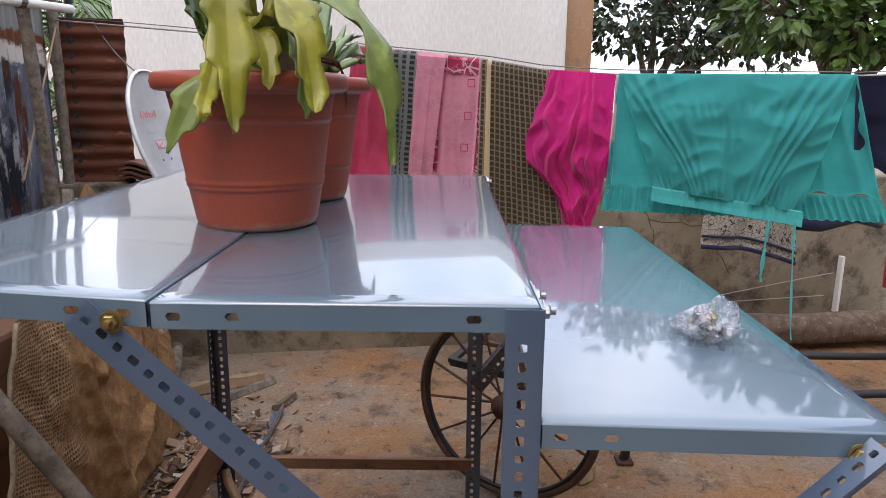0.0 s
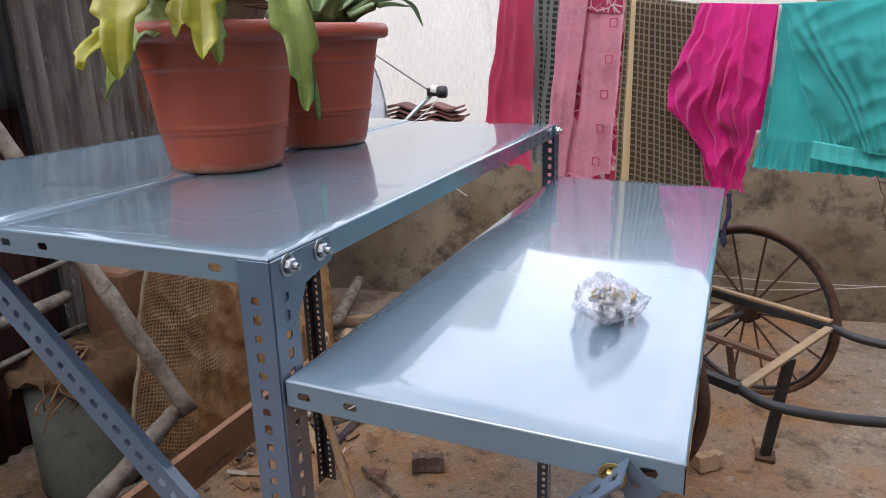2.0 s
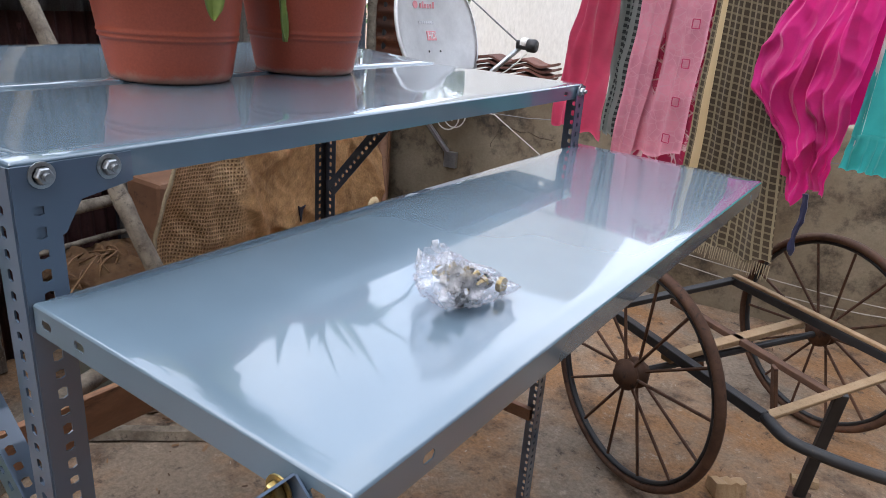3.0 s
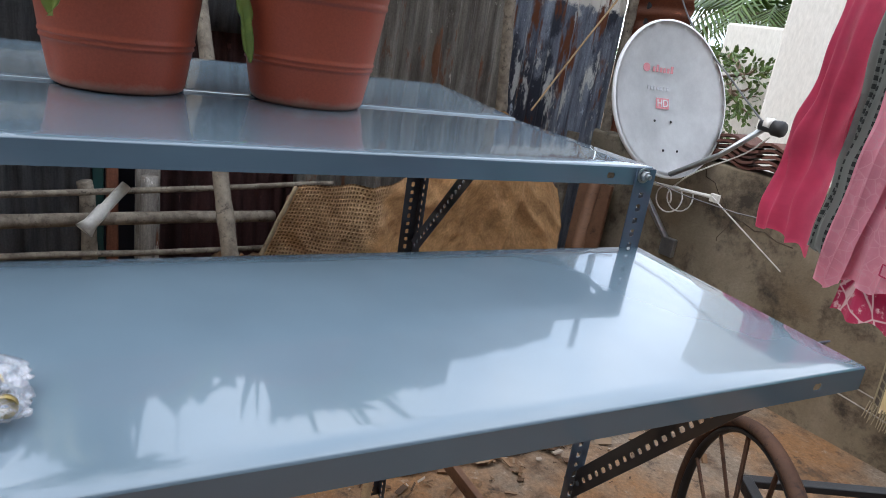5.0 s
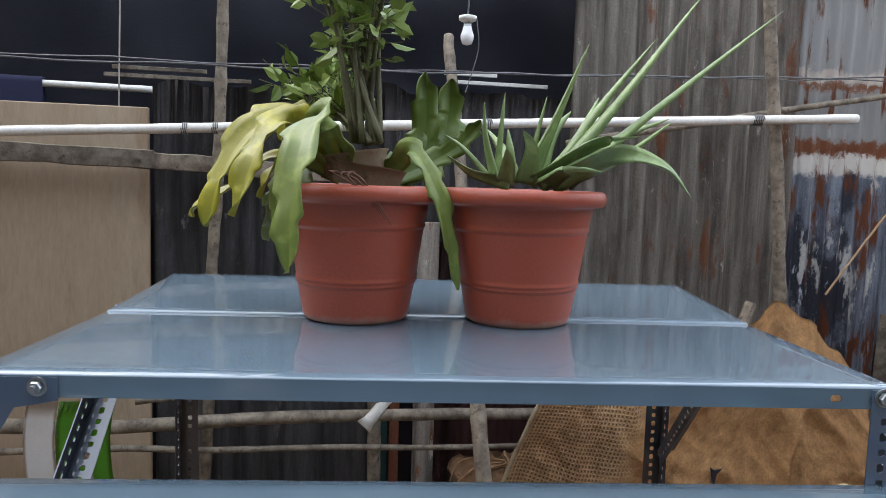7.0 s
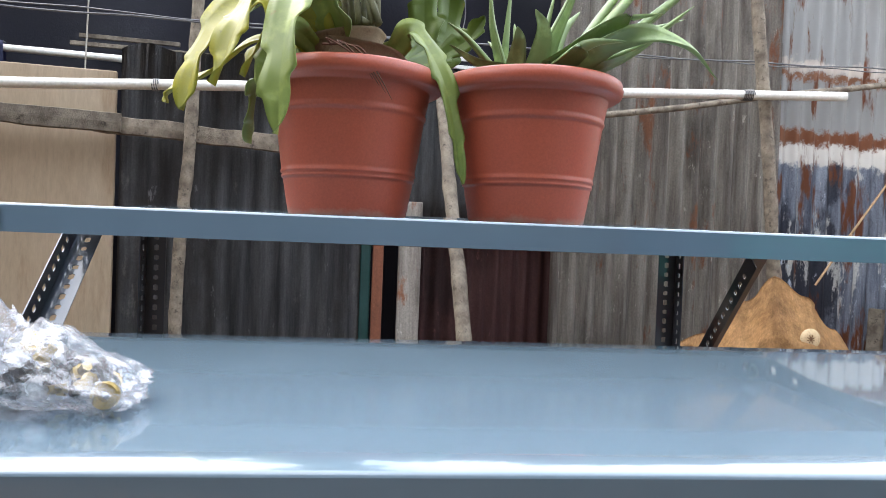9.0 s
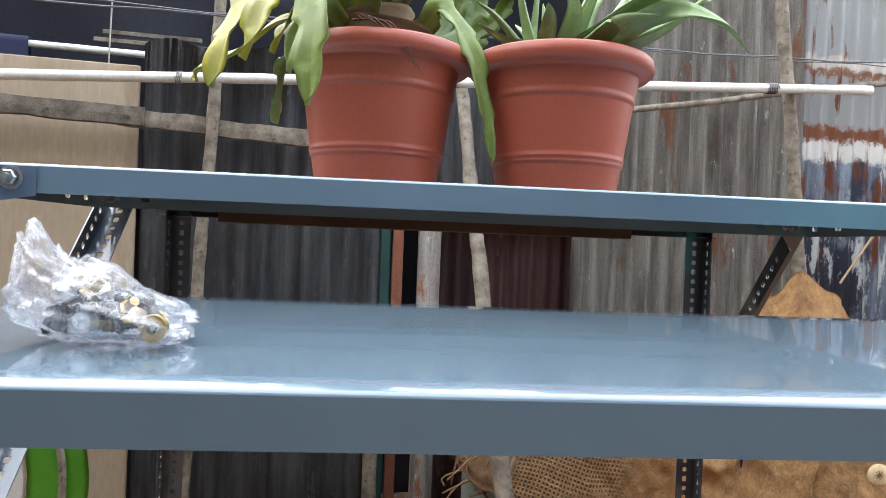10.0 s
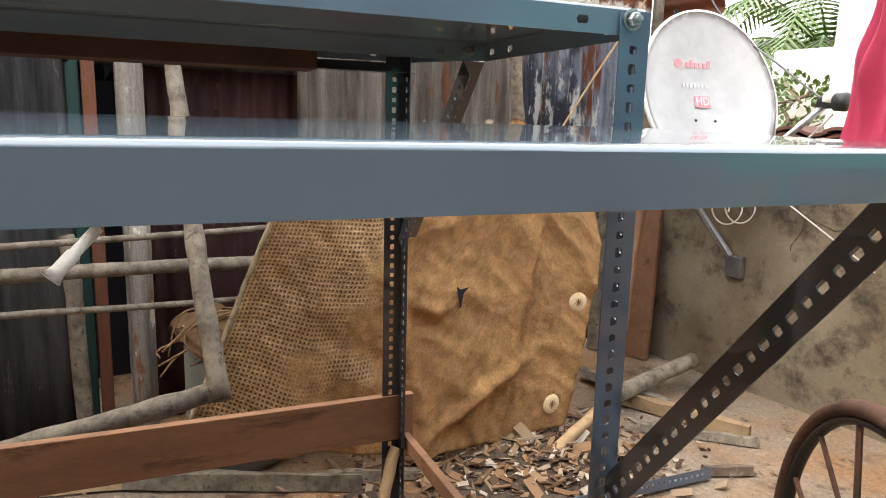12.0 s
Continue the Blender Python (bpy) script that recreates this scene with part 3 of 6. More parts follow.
rail_plank((0.085, -4.5, 1.555), (0.085, -3.25, 1.525), 0.066, 1)
rail_plank((0.064, -3.34, 1.525), (0.064, -2.52, 1.485), 0.060, 2)
pole("branch_rail", (0.19, -4.3, 0.63), (0.19, -1.85, 0.60), 0.026, 0.022, BAMBOO, "rough grey branch rail across the fence foot", 7, 0, 0.012)
pole("branch_rail", (0.2, -4.2, 0.56), (0.2, -1.8, 0.47), 0.013, 0.010, BAMBOO, "thin crooked branch across the fence", 8, 0, 0.012)
pole("branch_rail", (0.18, -3.3, 0.69), (0.18, -1.6, 0.72), 0.012, 0.010, BAMBOO, "thin crooked branch across the fence", 9, 0, 0.01)
pole("bamboo_pole", (0.934, -3.042, 0.355), (0.848, -2.19, 0.430), 0.027, 0.024, BAMBOO, "thick dry bamboo pole lashed between rack leg and fence pole", 10)
pole("split_log", (0.70, -0.72, 0.07), (0.61, -0.14, 0.10), 0.034, 0.032, BAMBOO, "split pale log lying by the wall", 11, 0)
pole("picket", (0.03, -2.45, 0.0), (0.03, -2.47, 0.70), 0.028, 0.026, BAMBOO, "old grey fence picket", 12, 0)
pole("picket", (0.04, -2.27, 0.1), (0.04, -2.26, 0.72), 0.028, 0.03, TIN_GREY, "old grey fence picket", 13, 0)
pole("pvc_pipe", (0.15, -4.6, 1.545), (0.468, -0.779, 1.752), 0.0165, 0.0165, PVC, "white plastic pipe tied along the fence poles", 14, 0, 0.0015, "pipe", "pipes")
pole("wooden_rail", (0.12, -1.75, 1.64), (0.10, 0.35, 2.02), 0.013, 0.012, BAMBOO, "thin grey pole tied across the tall sheets", 15, 0)

for k, f in enumerate((0.41, 0.385, 0.645, 0.895, 0.90)):
    c = yd(0.15, -4.6, 1.545).lerp(yd(0.468, -0.779, 1.752), f)
    d = (yd(0.468, -0.779, 1.752) - yd(0.15, -4.6, 1.545)).normalized()
    x, y = frame_of(d)
    bm = bmesh.new()
    add_tube(bm, [c + d * 0.0035 * i / 5 + (x * math.cos(i * 0.7) + y * math.sin(i * 0.7)) * 0.0185 for i in range(28)], 0.0022, 5)
    tagged(part("wire_tie", bm, WIRE), "rusty wire tie wound round the white pipe", "wire tie", "pipe ties")

# ---- the stepped steel display rack ----
L, TOP, LOW = 1.22, 1.22, 1.086
rack = tagged(empty("display_rack"), "glossy slate-blue stepped steel display rack of slotted angle", "rack")


def shelf(name, x0, x1, z, tilt, end_slots, label):
    """A folded steel shelf: a slightly wavy top, rounded edge, four turned-down lips with slots."""
    w, r, lip = x1 - x0, 0.003, 0.031
    m = Matrix.Translation((x0, 0, z)) @ Matrix(((1, 0, 0, 0), (0, 1, 0, 0), (tilt / w, 0, 1, 0), (0, 0, 0, 1)))
    bm = bmesh.new()
    nx, ny = 14, 36
    xs = [0, r * 0.3, r] + [r + (w - 2 * r) * i / nx for i in range(1, nx)] + [w - r, w - r * 0.3, w]
    ys = [0, r * 0.3, r] + [r + (L - 2 * r) * i / ny for i in range(1, ny)] + [L - r, L - r * 0.3, L]

    def drop(a, n):
        return {0: -r, 1: -r * 0.3, n - 1: -r, n - 2: -r * 0.3}.get(a, 0.0)
    g = []
    for j, y in enumerate(ys):
        row = []
        for i, x in enumerate(xs):
            edge = min(drop(i, len(xs)), drop(j, len(ys)))
            wave = 0.0011 * noise.noise((x * 5 + x0 * 9, y * 3.2, z * 7)) * min(1, x * 12, (w - x) * 12, y * 8, (L - y) * 8)
            row.append(bm.verts.new(m @ Vector((x, y, edge + wave))))
        g.append(row)
    for a, b in zip(g, g[1:]):
        for i in range(len(xs) - 1):
            bm.faces.new((a[i], a[i + 1], b[i + 1], b[i]))
    top = part(name, bm, PAINT, rack, label, smooth=True)

    def lip_part(mm, length, slots):
        b = add_strip(bmesh.new(), length, lip - r, slots, 0.0012, mm)
        part("lip", b, PAINT, top)
    s = [(p, 0.014, 0.0085, 0.0045) for p in end_slots]
    lip_part(m @ basis((0, 0, -r), (1, 0, 0), (0, 0, -1)) @ Matrix.Diagonal((1, 1, -1, 1)), w, s)
    lip_part(m @ basis((0, L, -r), (1, 0, 0), (0, 0, -1)), w, s)
    side = [(0.085, 0.014, 0.008, 0.0045), (L - 0.085, 0.014, 0.008, 0.0045)]
    lip_part(m @ basis((w, 0, -r), (0, 1, 0), (0, 0, -1)) @ Matrix.Diagonal((1, 1, -1, 1)), L, side)
    lip_part(m @ basis((0, 0, -r), (0, 1, 0), (0, 0, -1)), L, side)
    return top


shelf("front_top_shelf", -0.415, 0.0, TOP, 0.0, (0.025, 0.088, 0.345), "glossy slate-blue steel top shelf")
shelf("rear_top_shelf", -0.788, -0.4175, TOP + 0.022, -0.020, (0.06, 0.29, 0.345), "glossy slate-blue steel rear shelf, tipped slightly up")
shelf("lower_shelf", 0.006, 0.412, LOW, -0.008, (0.022, 0.078, 0.375), "glossy slate-blue steel lower step shelf")


def leg(x, y, z1, sx, sy, material):
    """An upright angle with its corner at x, y; its flanges point along sx and sy."""
    m = Matrix(((0, sx, 0, x), (0, 0, sy, y), (1, 0, 0, 0), (0, 0, 0, 1)))
    bm = slotted_angle(bmesh.new(), z1, m)
    bmesh.ops.recalc_face_normals(bm, faces=bm.faces[:])
    return part("leg", bm, material, rack)


leg(0.003, -0.003, TOP - 0.004, -1, 1, PAINT_LEG)
leg(0.003, L + 0.003, TOP - 0.004, -1, -1, PAINT_LEG)
# rear legs take the darkened enamel that stands for their shade
leg(-0.775, 0.02, TOP, 1, 1, PAINT_SHADED)
leg(-0.775, L - 0.02, TOP, 1, -1, PAINT_SHADED)


def brace(a, b, up, material, name="brace"):
    a, b = Vector(a), Vector(b)
    bm = slotted_angle(bmesh.new(), (b - a).length, basis(a, b - a, up))
    bmesh.ops.recalc_face_normals(bm, faces=bm.faces[:])
    return part(name, bm, material, rack)


a, b = Vector((-0.503, -0.006, 1.194)), Vector((-0.048, -0.006, 0.757))
bm = slotted_angle(bmesh.new(), (b - a).length, basis(a, b - a, (1, 0, 1)) @ Matrix.Diagonal((1, 1, -1, 1)))
bmesh.ops.recalc_face_normals(bm, faces=bm.faces[:])
part("brace", bm, PAINT_LEG, rack)
brace((0.365, -0.006, 1.075), (0.0, -0.006, 0.70), (1, 0, -1), PAINT_LEG)
brace((-0.025, L - 0.01, 0.605), (0.345, L - 0.01, 1.075), (1, 0, -1), PAINT_SHADED)
brace((-0.76, L - 0.03, 0.83), (-0.44, L - 0.03, 1.19), (1, 0, -1), PAINT_SHADED)
for p, d, mt in (((-0.452, -0.008, 1.2), (0, -1, 0), BRASS), ((0.352, -0.008, 1.057), (0, -1, 0), BRASS),
                 ((0.005, 0.024, 1.206), (1, 0, 0), ZINC), ((0.003, 0.090, 1.204), (1, 0, 0), ZINC),
                 ((0.005, L - 0.022, 1.206), (1, 0, 0), ZINC)):
    hex_bolt(rack, p, d, mt)
for x, y in ((-0.06, 0.01), (-0.06, L - 0.01)):
    for k in range(3):
        hex_bolt(rack, (x - 0.33 - 0.03 * (k % 2), y + (0.03 if y < 1 else -0.03), TOP - 0.016 - 0.0 * k), (1, 0, 0), ZINC, 0.006)
# gusset plates where the front legs meet the side lip
for y, s in ((0.0, 1),):
    bm = bmesh.new()
    pts = [(0, 0), (0.115 * s, 0), (0.115 * s, -0.03), (0.06 * s, -0.04), (0.042 * s, -0.07), (0, -0.09)]
    f = [[bm.verts.new((0.0012 + t, y + a, TOP - 0.004 + b)) for a, b in pts] for t in (0, 0.0016)]
    bm.faces.new(f[0]); bm.faces.new(f[1][::-1])
    for i in range(6):
        j = (i + 1) % 6
        bm.faces.new((f[0][i], f[1][i], f[1][j], f[0][j]))
    bmesh.ops.recalc_face_normals(bm, faces=bm.faces[:])
    part("gusset", bm, PAINT_LEG, rack)
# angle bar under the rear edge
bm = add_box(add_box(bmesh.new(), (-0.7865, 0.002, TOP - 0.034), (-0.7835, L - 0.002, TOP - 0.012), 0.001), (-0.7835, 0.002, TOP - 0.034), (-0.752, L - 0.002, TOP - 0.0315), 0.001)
part("rear_angle", bm, PAINT_SHADED, rack)
# timber and iron pieces fixed to the rack
bm = add_box(bmesh.new(), (-0.79, 0.0, 0.345), (-0.768, 1.235, 0.455), 0.002); part("side_plank", bm, PLANK, rack, "brown wooden side plank")
bm = add_box(bmesh.new(), (-0.79, L - 0.012, 0.325), (-0.02, L + 0.006, 0.36), 0.002); part("end_rail", bm, PLANK, rack, "thin brown wooden end rail")
bm = add_box(bmesh.new(), (-0.72, 0.15, TOP - 0.044), (-0.63, 0.98, TOP - 0.006), 0.002); part("batten", bm, PLANK_DARK, rack, "dark brown wooden batten under the top shelf")


# ---- pots and plants ----
def pot(x, y, turn):
    ob = tagged(empty("flower_pot", Matrix.Translation((x, y, TOP + 0.001)) @ Matrix.Rotation(turn, 4, "Z")), "terracotta-coloured plastic flower pot with two moulded rings", "flower pot", "pots on the rack")
    k = 1.0
    prof = [(0.0001, 0.0), (0.082, 0.0), (0.087, 0.003), (0.090, 0.010), (0.0913, 0.018), (0.0984, 0.062), (0.099, 0.066), (0.101, 0.067), (0.1015, 0.070), (0.1, 0.073), (0.1025, 0.0755), (0.103, 0.078), (0.1015, 0.081), (0.1021, 0.0855),
            (0.1125, 0.166), (0.113, 0.170), (0.1145, 0.171), (0.116, 0.176), (0.1145, 0.180), (0.1152, 0.184), (0.1203, 0.212), (0.121, 0.216), (0.136, 0.218), (0.1405, 0.222), (0.1425, 0.231), (0.1405, 0.242), (0.136, 0.246), (0.129, 0.247), (0.125, 0.243), (0.122, 0.236), (0.112, 0.17)]
    bm = bmesh.new(); lathe(bm, [(r * 1.10, z) for r, z in prof], 56)
    part("pot", bm, TERRACOTTA, ob, smooth=True)
    bm = bmesh.new()
    lathe(bm, [(0.133, 0.222), (0.09, 0.226), (0.05, 0.229), (0.0001, 0.23)], 30)
    for v in bm.verts:
        v.co.z += 0.006 * noise.noise(v.co * 30)
    part("soil", bm, SOIL, ob, smooth=True)
    return ob


POT1, POT2 = Vector((-0.420, 0.459, TOP)), Vector((-0.415, 0.765, TOP))
pot(*POT1.xy, 0.3)
pot(*POT2.xy, 1.2)


def leaf_mat(name, c1, c2, rough=0.4, spot=None):
    m, n, l, bs = base_mat(name)
    tc = n.new("ShaderNodeTexCoord").outputs["Object"]
    a = noise_tex(n, l, tc, 0.06, 5, 0.6)
    rnd = n.new("ShaderNodeNewGeometry").outputs["Random Per Island"]
    add = n.new("ShaderNodeMath"); add.operation = "MULTIPLY_ADD"; add.inputs[1].default_value = 0.5; l.new(rnd, add.inputs[0]); l.new(ramp(n, l, a, 0.2, 0.9), add.inputs[2])
    col = mix_color(n, l, add.outputs[0], c1, c2)
    if spot:
        y = noise_tex(n, l, tc, 0.035, 4, 0.6)
        col = mix_color(n, l, ramp(n, l, y, 0.52, 0.72), col, [c * 1.35 for c in c2])
        s = noise_tex(n, l, tc, 0.02, 6, 0.7)
        col = mix_color(n, l, ramp(n, l, s, 0.64, 0.70), col, spot)
    l.new(col, bs.inputs["Base Color"])
    bs.inputs["Roughness"].default_value = rough
    bs.inputs["Subsurface Weight"].default_value = 0.0
    f = noise_tex(n, l, tc, 0.006, 3)
    bump(n, l, bs, f, 0.25, 0.001)
    return m


LEAF_YEL = leaf_mat("yellowing_leaf", (0.095, 0.135, 0.012), (0.30, 0.27, 0.020), 0.42, (0.09, 0.06, 0.015))
LEAF_PALE = leaf_mat("pale_green_leaf", (0.075, 0.13, 0.022), (0.19, 0.235, 0.05), 0.42, (0.20, 0.17, 0.04))
LEAF_DEEP = leaf_mat("deep_green_leaf", (0.048, 0.09, 0.009), (0.11, 0.165, 0.02), 0.42)
LEAF_SMALL = leaf_mat("small_green_leaf", (0.11, 0.19, 0.03), (0.28, 0.37, 0.09), 0.45)
ALOE = leaf_mat("aloe_leaf", (0.10, 0.175, 0.045), (0.23, 0.31, 0.12), 0.4, (0.25, 0.3, 0.16))
STEM = mottled("green_brown_stem", (0.10, 0.10, 0.04), (0.16, 0.15, 0.07), (0.07, 0.05, 0.03), 0.05, 0.004, 0.7, 0, 0.001)
HUSK = mottled("dry_leaf_sheath", (0.25, 0.17, 0.10), (0.36, 0.26, 0.16), (0.14, 0.09, 0.05), 0.08, 0.004, 0.85, 0, 0.001)


def smooth_path(pts, n):
    """Points along a Catmull-Rom curve through pts."""
    p = [Vector(q) for q in pts]
    p = [p[0] * 2 - p[1]] + p + [p[-1] * 2 - p[-2]]
    out = []
    segs = len(p) - 3
    for i in range(n + 1):
        u = i / n * segs
        k = min(int(u), segs - 1); t = u - k
        a, b, c, d = p[k:k + 4]
        out.append(0.5 * ((2 * b) + (c - a) * t + (2 * a - 5 * b + 4 * c - d) * t * t + (3 * b - a - 3 * c + d) * t ** 3))
    return out


def blade(bm, pts, width, face, scallop=0.12, cup=0.15, n=26, seed=0, thick=0.0022, grow=0.12):
    """A broad leaf with a wavy notched rim along pts; face: the way its upper side looks."""
    rnd = random.Random(seed)
    c = smooth_path(pts, n)
    face = Vector(face).normalized()
    ph = rnd.uniform(0, 6)
    rows = []
    for i, p in enumerate(c):
        t = i / n
        d = (c[min(i + 1, n)] - c[max(i - 1, 0)]).normalized()
        side = d.cross(face).normalized()
        up = side.cross(d).normalized()
        w = width / 2 * (min(1, (t + 0.02) / grow) ** 0.8) * max(1 - t ** 6, 0.0) ** 0.7 * (1 - 0.25 * t)
        fl, fr = t * 5.3 + ph + 0.5 * noise.noise((t * 3, seed, 2)), t * 5.3 + ph + 0.5 + 0.5 * noise.noise((t * 3, seed, 7))
        nl, nr = fl % 1.0, fr % 1.0
        wl_ = w * (0.90 + scallop * (nl ** 1.5 * (1 if nl < 0.86 else (1 - nl) / 0.14) - 0.25) + 0.10 * noise.noise((t * 7, seed, 1)))
        wr_ = w * (0.90 + scallop * (nr ** 1.5 * (1 if nr < 0.86 else (1 - nr) / 0.14) - 0.25) + 0.10 * noise.noise((t * 7, seed, 5)))
        rip = 0.085 * width * math.sin(t * 17 + ph)
        row = []
        for s in (-1, -0.55, -0.06, 0.06, 0.55, 1):
            ww = wl_ if s < 0 else wr_
            z = cup * width * (abs(s) ** 2) * 0.5 + rip * abs(s) ** 2 * (1 if s > 0 else -1) + (-0.0035 if abs(s) < 0.1 else 0)
            row.append(p + side * ww * s + up * z)
        rows.append((row, up))
    top = [[bm.verts.new(q) for q in r] for r, u in rows]
    bot = [[bm.verts.new(q - u * thick) for q in r] for r, u in rows]
    for i in range(n):
        for k in range(5):
            bm.faces.new((top[i][k], top[i][k + 1], top[i + 1][k + 1], top[i + 1][k]))
            bm.faces.new((bot[i][k + 1], bot[i][k], bot[i + 1][k], bot[i + 1][k + 1]))
        bm.faces.new((top[i][0], top[i + 1][0], bot[i + 1][0], bot[i][0]))
        bm.faces.new((top[i + 1][5], top[i][5], bot[i][5], bot[i + 1][5]))
    return bm


PX = 0.00108


def at1(u, v, x):
    """A place by the first pot: u to the +y side and v up in thousandths, x towards the lower shelf."""
    return POT1 + Vector((x, (u - 620) * PX, (600 - v) * PX))


plant = tagged(empty("potted_cactus_plant", Matrix.Translation(POT1 + Vector((0, 0, 0.23)))), "leafy plant with broad drooping yellow-green notched leaves in a pot", "plant")
pinv = plant.matrix_world.inverted()
leaves = [
    ([(-.42, .43, 1.475), (-.41, .34, 1.575), (-.395, .27, 1.565), (-.38, .215, 1.48), (-.372, .193, 1.385)], .086, (.8, -.7, .25), LEAF_YEL),
    ([(-.40, .43, 1.48), (-.35, .34, 1.575), (-.30, .295, 1.52), (-.28, .262, 1.41)], .084, (.8, -.7, .3), LEAF_YEL),
    ([(-.39, .44, 1.48), (-.31, .405, 1.585), (-.225, .38, 1.53), (-.192, .37, 1.43), (-.187, .369, 1.33)], .080, (.9, -.5, .3), LEAF_PALE),
    ([(-.37, .38, 1.475), (-.40, .325, 1.475), (-.45, .292, 1.435), (-.495, .277, 1.352)], .066, (.1, -1, .6), LEAF_PALE),
    ([(-.41, .51, 1.48), (-.37, .555, 1.535), (-.34, .60, 1.47), (-.335, .625, 1.39), (-.342, .645, 1.285)], .042, (1, .4, .4), LEAF_PALE),
    ([(-.46, .48, 1.47), (-.52, .57, 1.52), (-.55, .585, 1.60), (-.56, .58, 1.70)], .085, (1, -.2, .3), LEAF_DEEP),
    ([(-.46, .49, 1.47), (-.54, .60, 1.53), (-.57, .63, 1.60), (-.57, .635, 1.69)], .088, (1, .2, .2), LEAF_DEEP),
    ([(-.45, .50, 1.47), (-.49, .60, 1.52), (-.49, .66, 1.56), (-.48, .69, 1.60)], .05, (1, .2, .6), LEAF_DEEP),
    ([(-.40, .43, 1.48), (-.38, .35, 1.53), (-.355, .31, 1.49), (-.35, .29, 1.44)], .045, (.4, -1, .4), LEAF_YEL),
    ([(-.39, .42, 1.48), (-.33, .36, 1.52), (-.31, .33, 1.46), (-.305, .325, 1.40)], .04, (.8, -.6, .4), LEAF_PALE),
    ([(-.43, .42, 1.48), (-.42, .31, 1.52), (-.41, .23, 1.46), (-.40, .165, 1.42), (-.40, .16, 1.40)], .03, (.4, -.6, .6), LEAF_YEL),
]
for k, (pts, w, face, mt) in enumerate(leaves):
    bm = blade(bmesh.new(), [pinv @ Vector(q) for q in pts], w, face, scallop=0.55, cup=0.12, n=84, seed=k)
    part("broad_leaf", bm, mt, plant, smooth=True)
rnd = random.Random(7)
small = bmesh.new()


def small_leaf(bm, p, d, size, rnd):
    d = Vector(d).normalized(); s, u = frame_of(d)
    a = rnd.uniform(0, 6.28); s2 = s * math.cos(a) + u * math.sin(a); u2 = d.cross(s2)
    v = [bm.verts.new(p + d * (size * f) + s2 * (size * 0.24 * w * k) + u2 * (size * h)) for f, w, k, h in ((0, 0, 0, 0), (0.3, 1, 1, .04), (0.3, 0, 0, -.02), (0.3, 1, -1, .04), (0.68, 0.85, 1, .02), (0.68, 0, 0, -.05), (0.68, 0.85, -1, .02), (1.0, 0, 0, -.1))]
    for f in ((0, 1, 2), (0, 2, 3), (1, 4, 5, 2), (2, 5, 6, 3), (4, 7, 5), (5, 7, 6)):
        bm.faces.new([v[i] for i in f])


for k in range(17):
    stems = bmesh.new()
    a = at1(620 + rnd.uniform(-25, 45), 300, rnd.uniform(-.05, .05))
    top_u = rnd.choice([-260, -190, -140, -90, -50, -20, 0, 20, 60, 100, 130]) + rnd.uniform(-25, 25)
    h = rnd.uniform(330, 560)
    b = at1(610 + top_u * 0.9, 300 - h, rnd.uniform(-.13, .13))
    mid = at1(615 + top_u * 0.3, 300 - h * 0.5, rnd.uniform(-.06, .06))
    if k > 12:
        # low side shoots over the back of the rim
        mid, b = at1(590 - 14 * (k - 13), 230, -.10), at1(560 - 30 * (k - 13), 190 - 20 * (k % 2), -.17 - .02 * (k % 3))
    path = [pinv @ q for q in smooth_path([a, mid, b], 14)]
    add_tube(stems, path, [0.0055 * (1 - i / 18) for i in range(15)], 6)
    for i in range(5, 15):
        for rep in range(2):
            p = path[i]; out = Vector((rnd.uniform(-1, 1), rnd.uniform(-1, 1), rnd.uniform(-.2, .7))).normalized()
            q = p + out * rnd.uniform(0.02, 0.11)
            add_tube(stems, [p, q], [0.0012, 0.0008], 4, False)
            for z in range(2):
                small_leaf(small, p.lerp(q, 0.4 + 0.3 * z), (out + Vector((rnd.uniform(-.8, .8), rnd.uniform(-.8, .8), rnd.uniform(-.5, .5)))), rnd.uniform(0.024, 0.058), rnd)
    part("stem", stems, STEM, plant, smooth=True)
tagged(part("foliage", small, LEAF_SMALL, plant), kind="stuff")
# dry sheath wrapped round the stems
for k, (z, r, tlt) in enumerate(((0.275, 0.062, 0.16), (0.255, 0.072, -0.14))):
    bm = bmesh.new()
    rings = lathe(bm, [(r * 0.96, -0.018), (r, 0.0), (r * 1.05, 0.016), (r * 1.12, 0.02), (r * 0.9, 0.018)], 28, Matrix.Translation((0.01, -0.01 + 0.02 * k, z - 0.22)) @ Matrix.Rotation(tlt, 4, "X"))
    for v in bm.verts:
        v.co += Vector((noise.noise(v.co * 18), noise.noise(v.co * 18 + Vector((5, 0, 0))), 0)) * 0.008
    part("dry_sheath", bm, HUSK, plant, smooth=True)
DRYROOT = mottled("dry_root", (0.12, 0.05, 0.03), (0.2, 0.09, 0.05), None, 0.03, 0.003, 0.9)
for k in range(5):
    a = at1(rnd.uniform(580, 640), 350, .1)
    pts = [pinv @ q for q in smooth_path([a, at1(590 + 12 * k, 352 + 3 * k, .142), at1(625 + 10 * k, 372 + 8 * k, .146), at1(645 + 9 * k, 395 + 9 * k, .142)], 12)]
    part("dry_root", add_tube(bmesh.new(), pts, [0.0022 * (1 - i / 16) for i in range(13)], 5), DRYROOT, plant)

aloe = tagged(empty("aloe_plant", Matrix.Translation(POT2 + Vector((0, 0, 0.23)))), "aloe plant with long fleshy pointed green leaves in a pot", "plant")
ainv = aloe.matrix_world.inverted()


def at2(u, v, x):
    return POT2 + Vector((x, (u - 903) * PX, (605 - v) * PX))


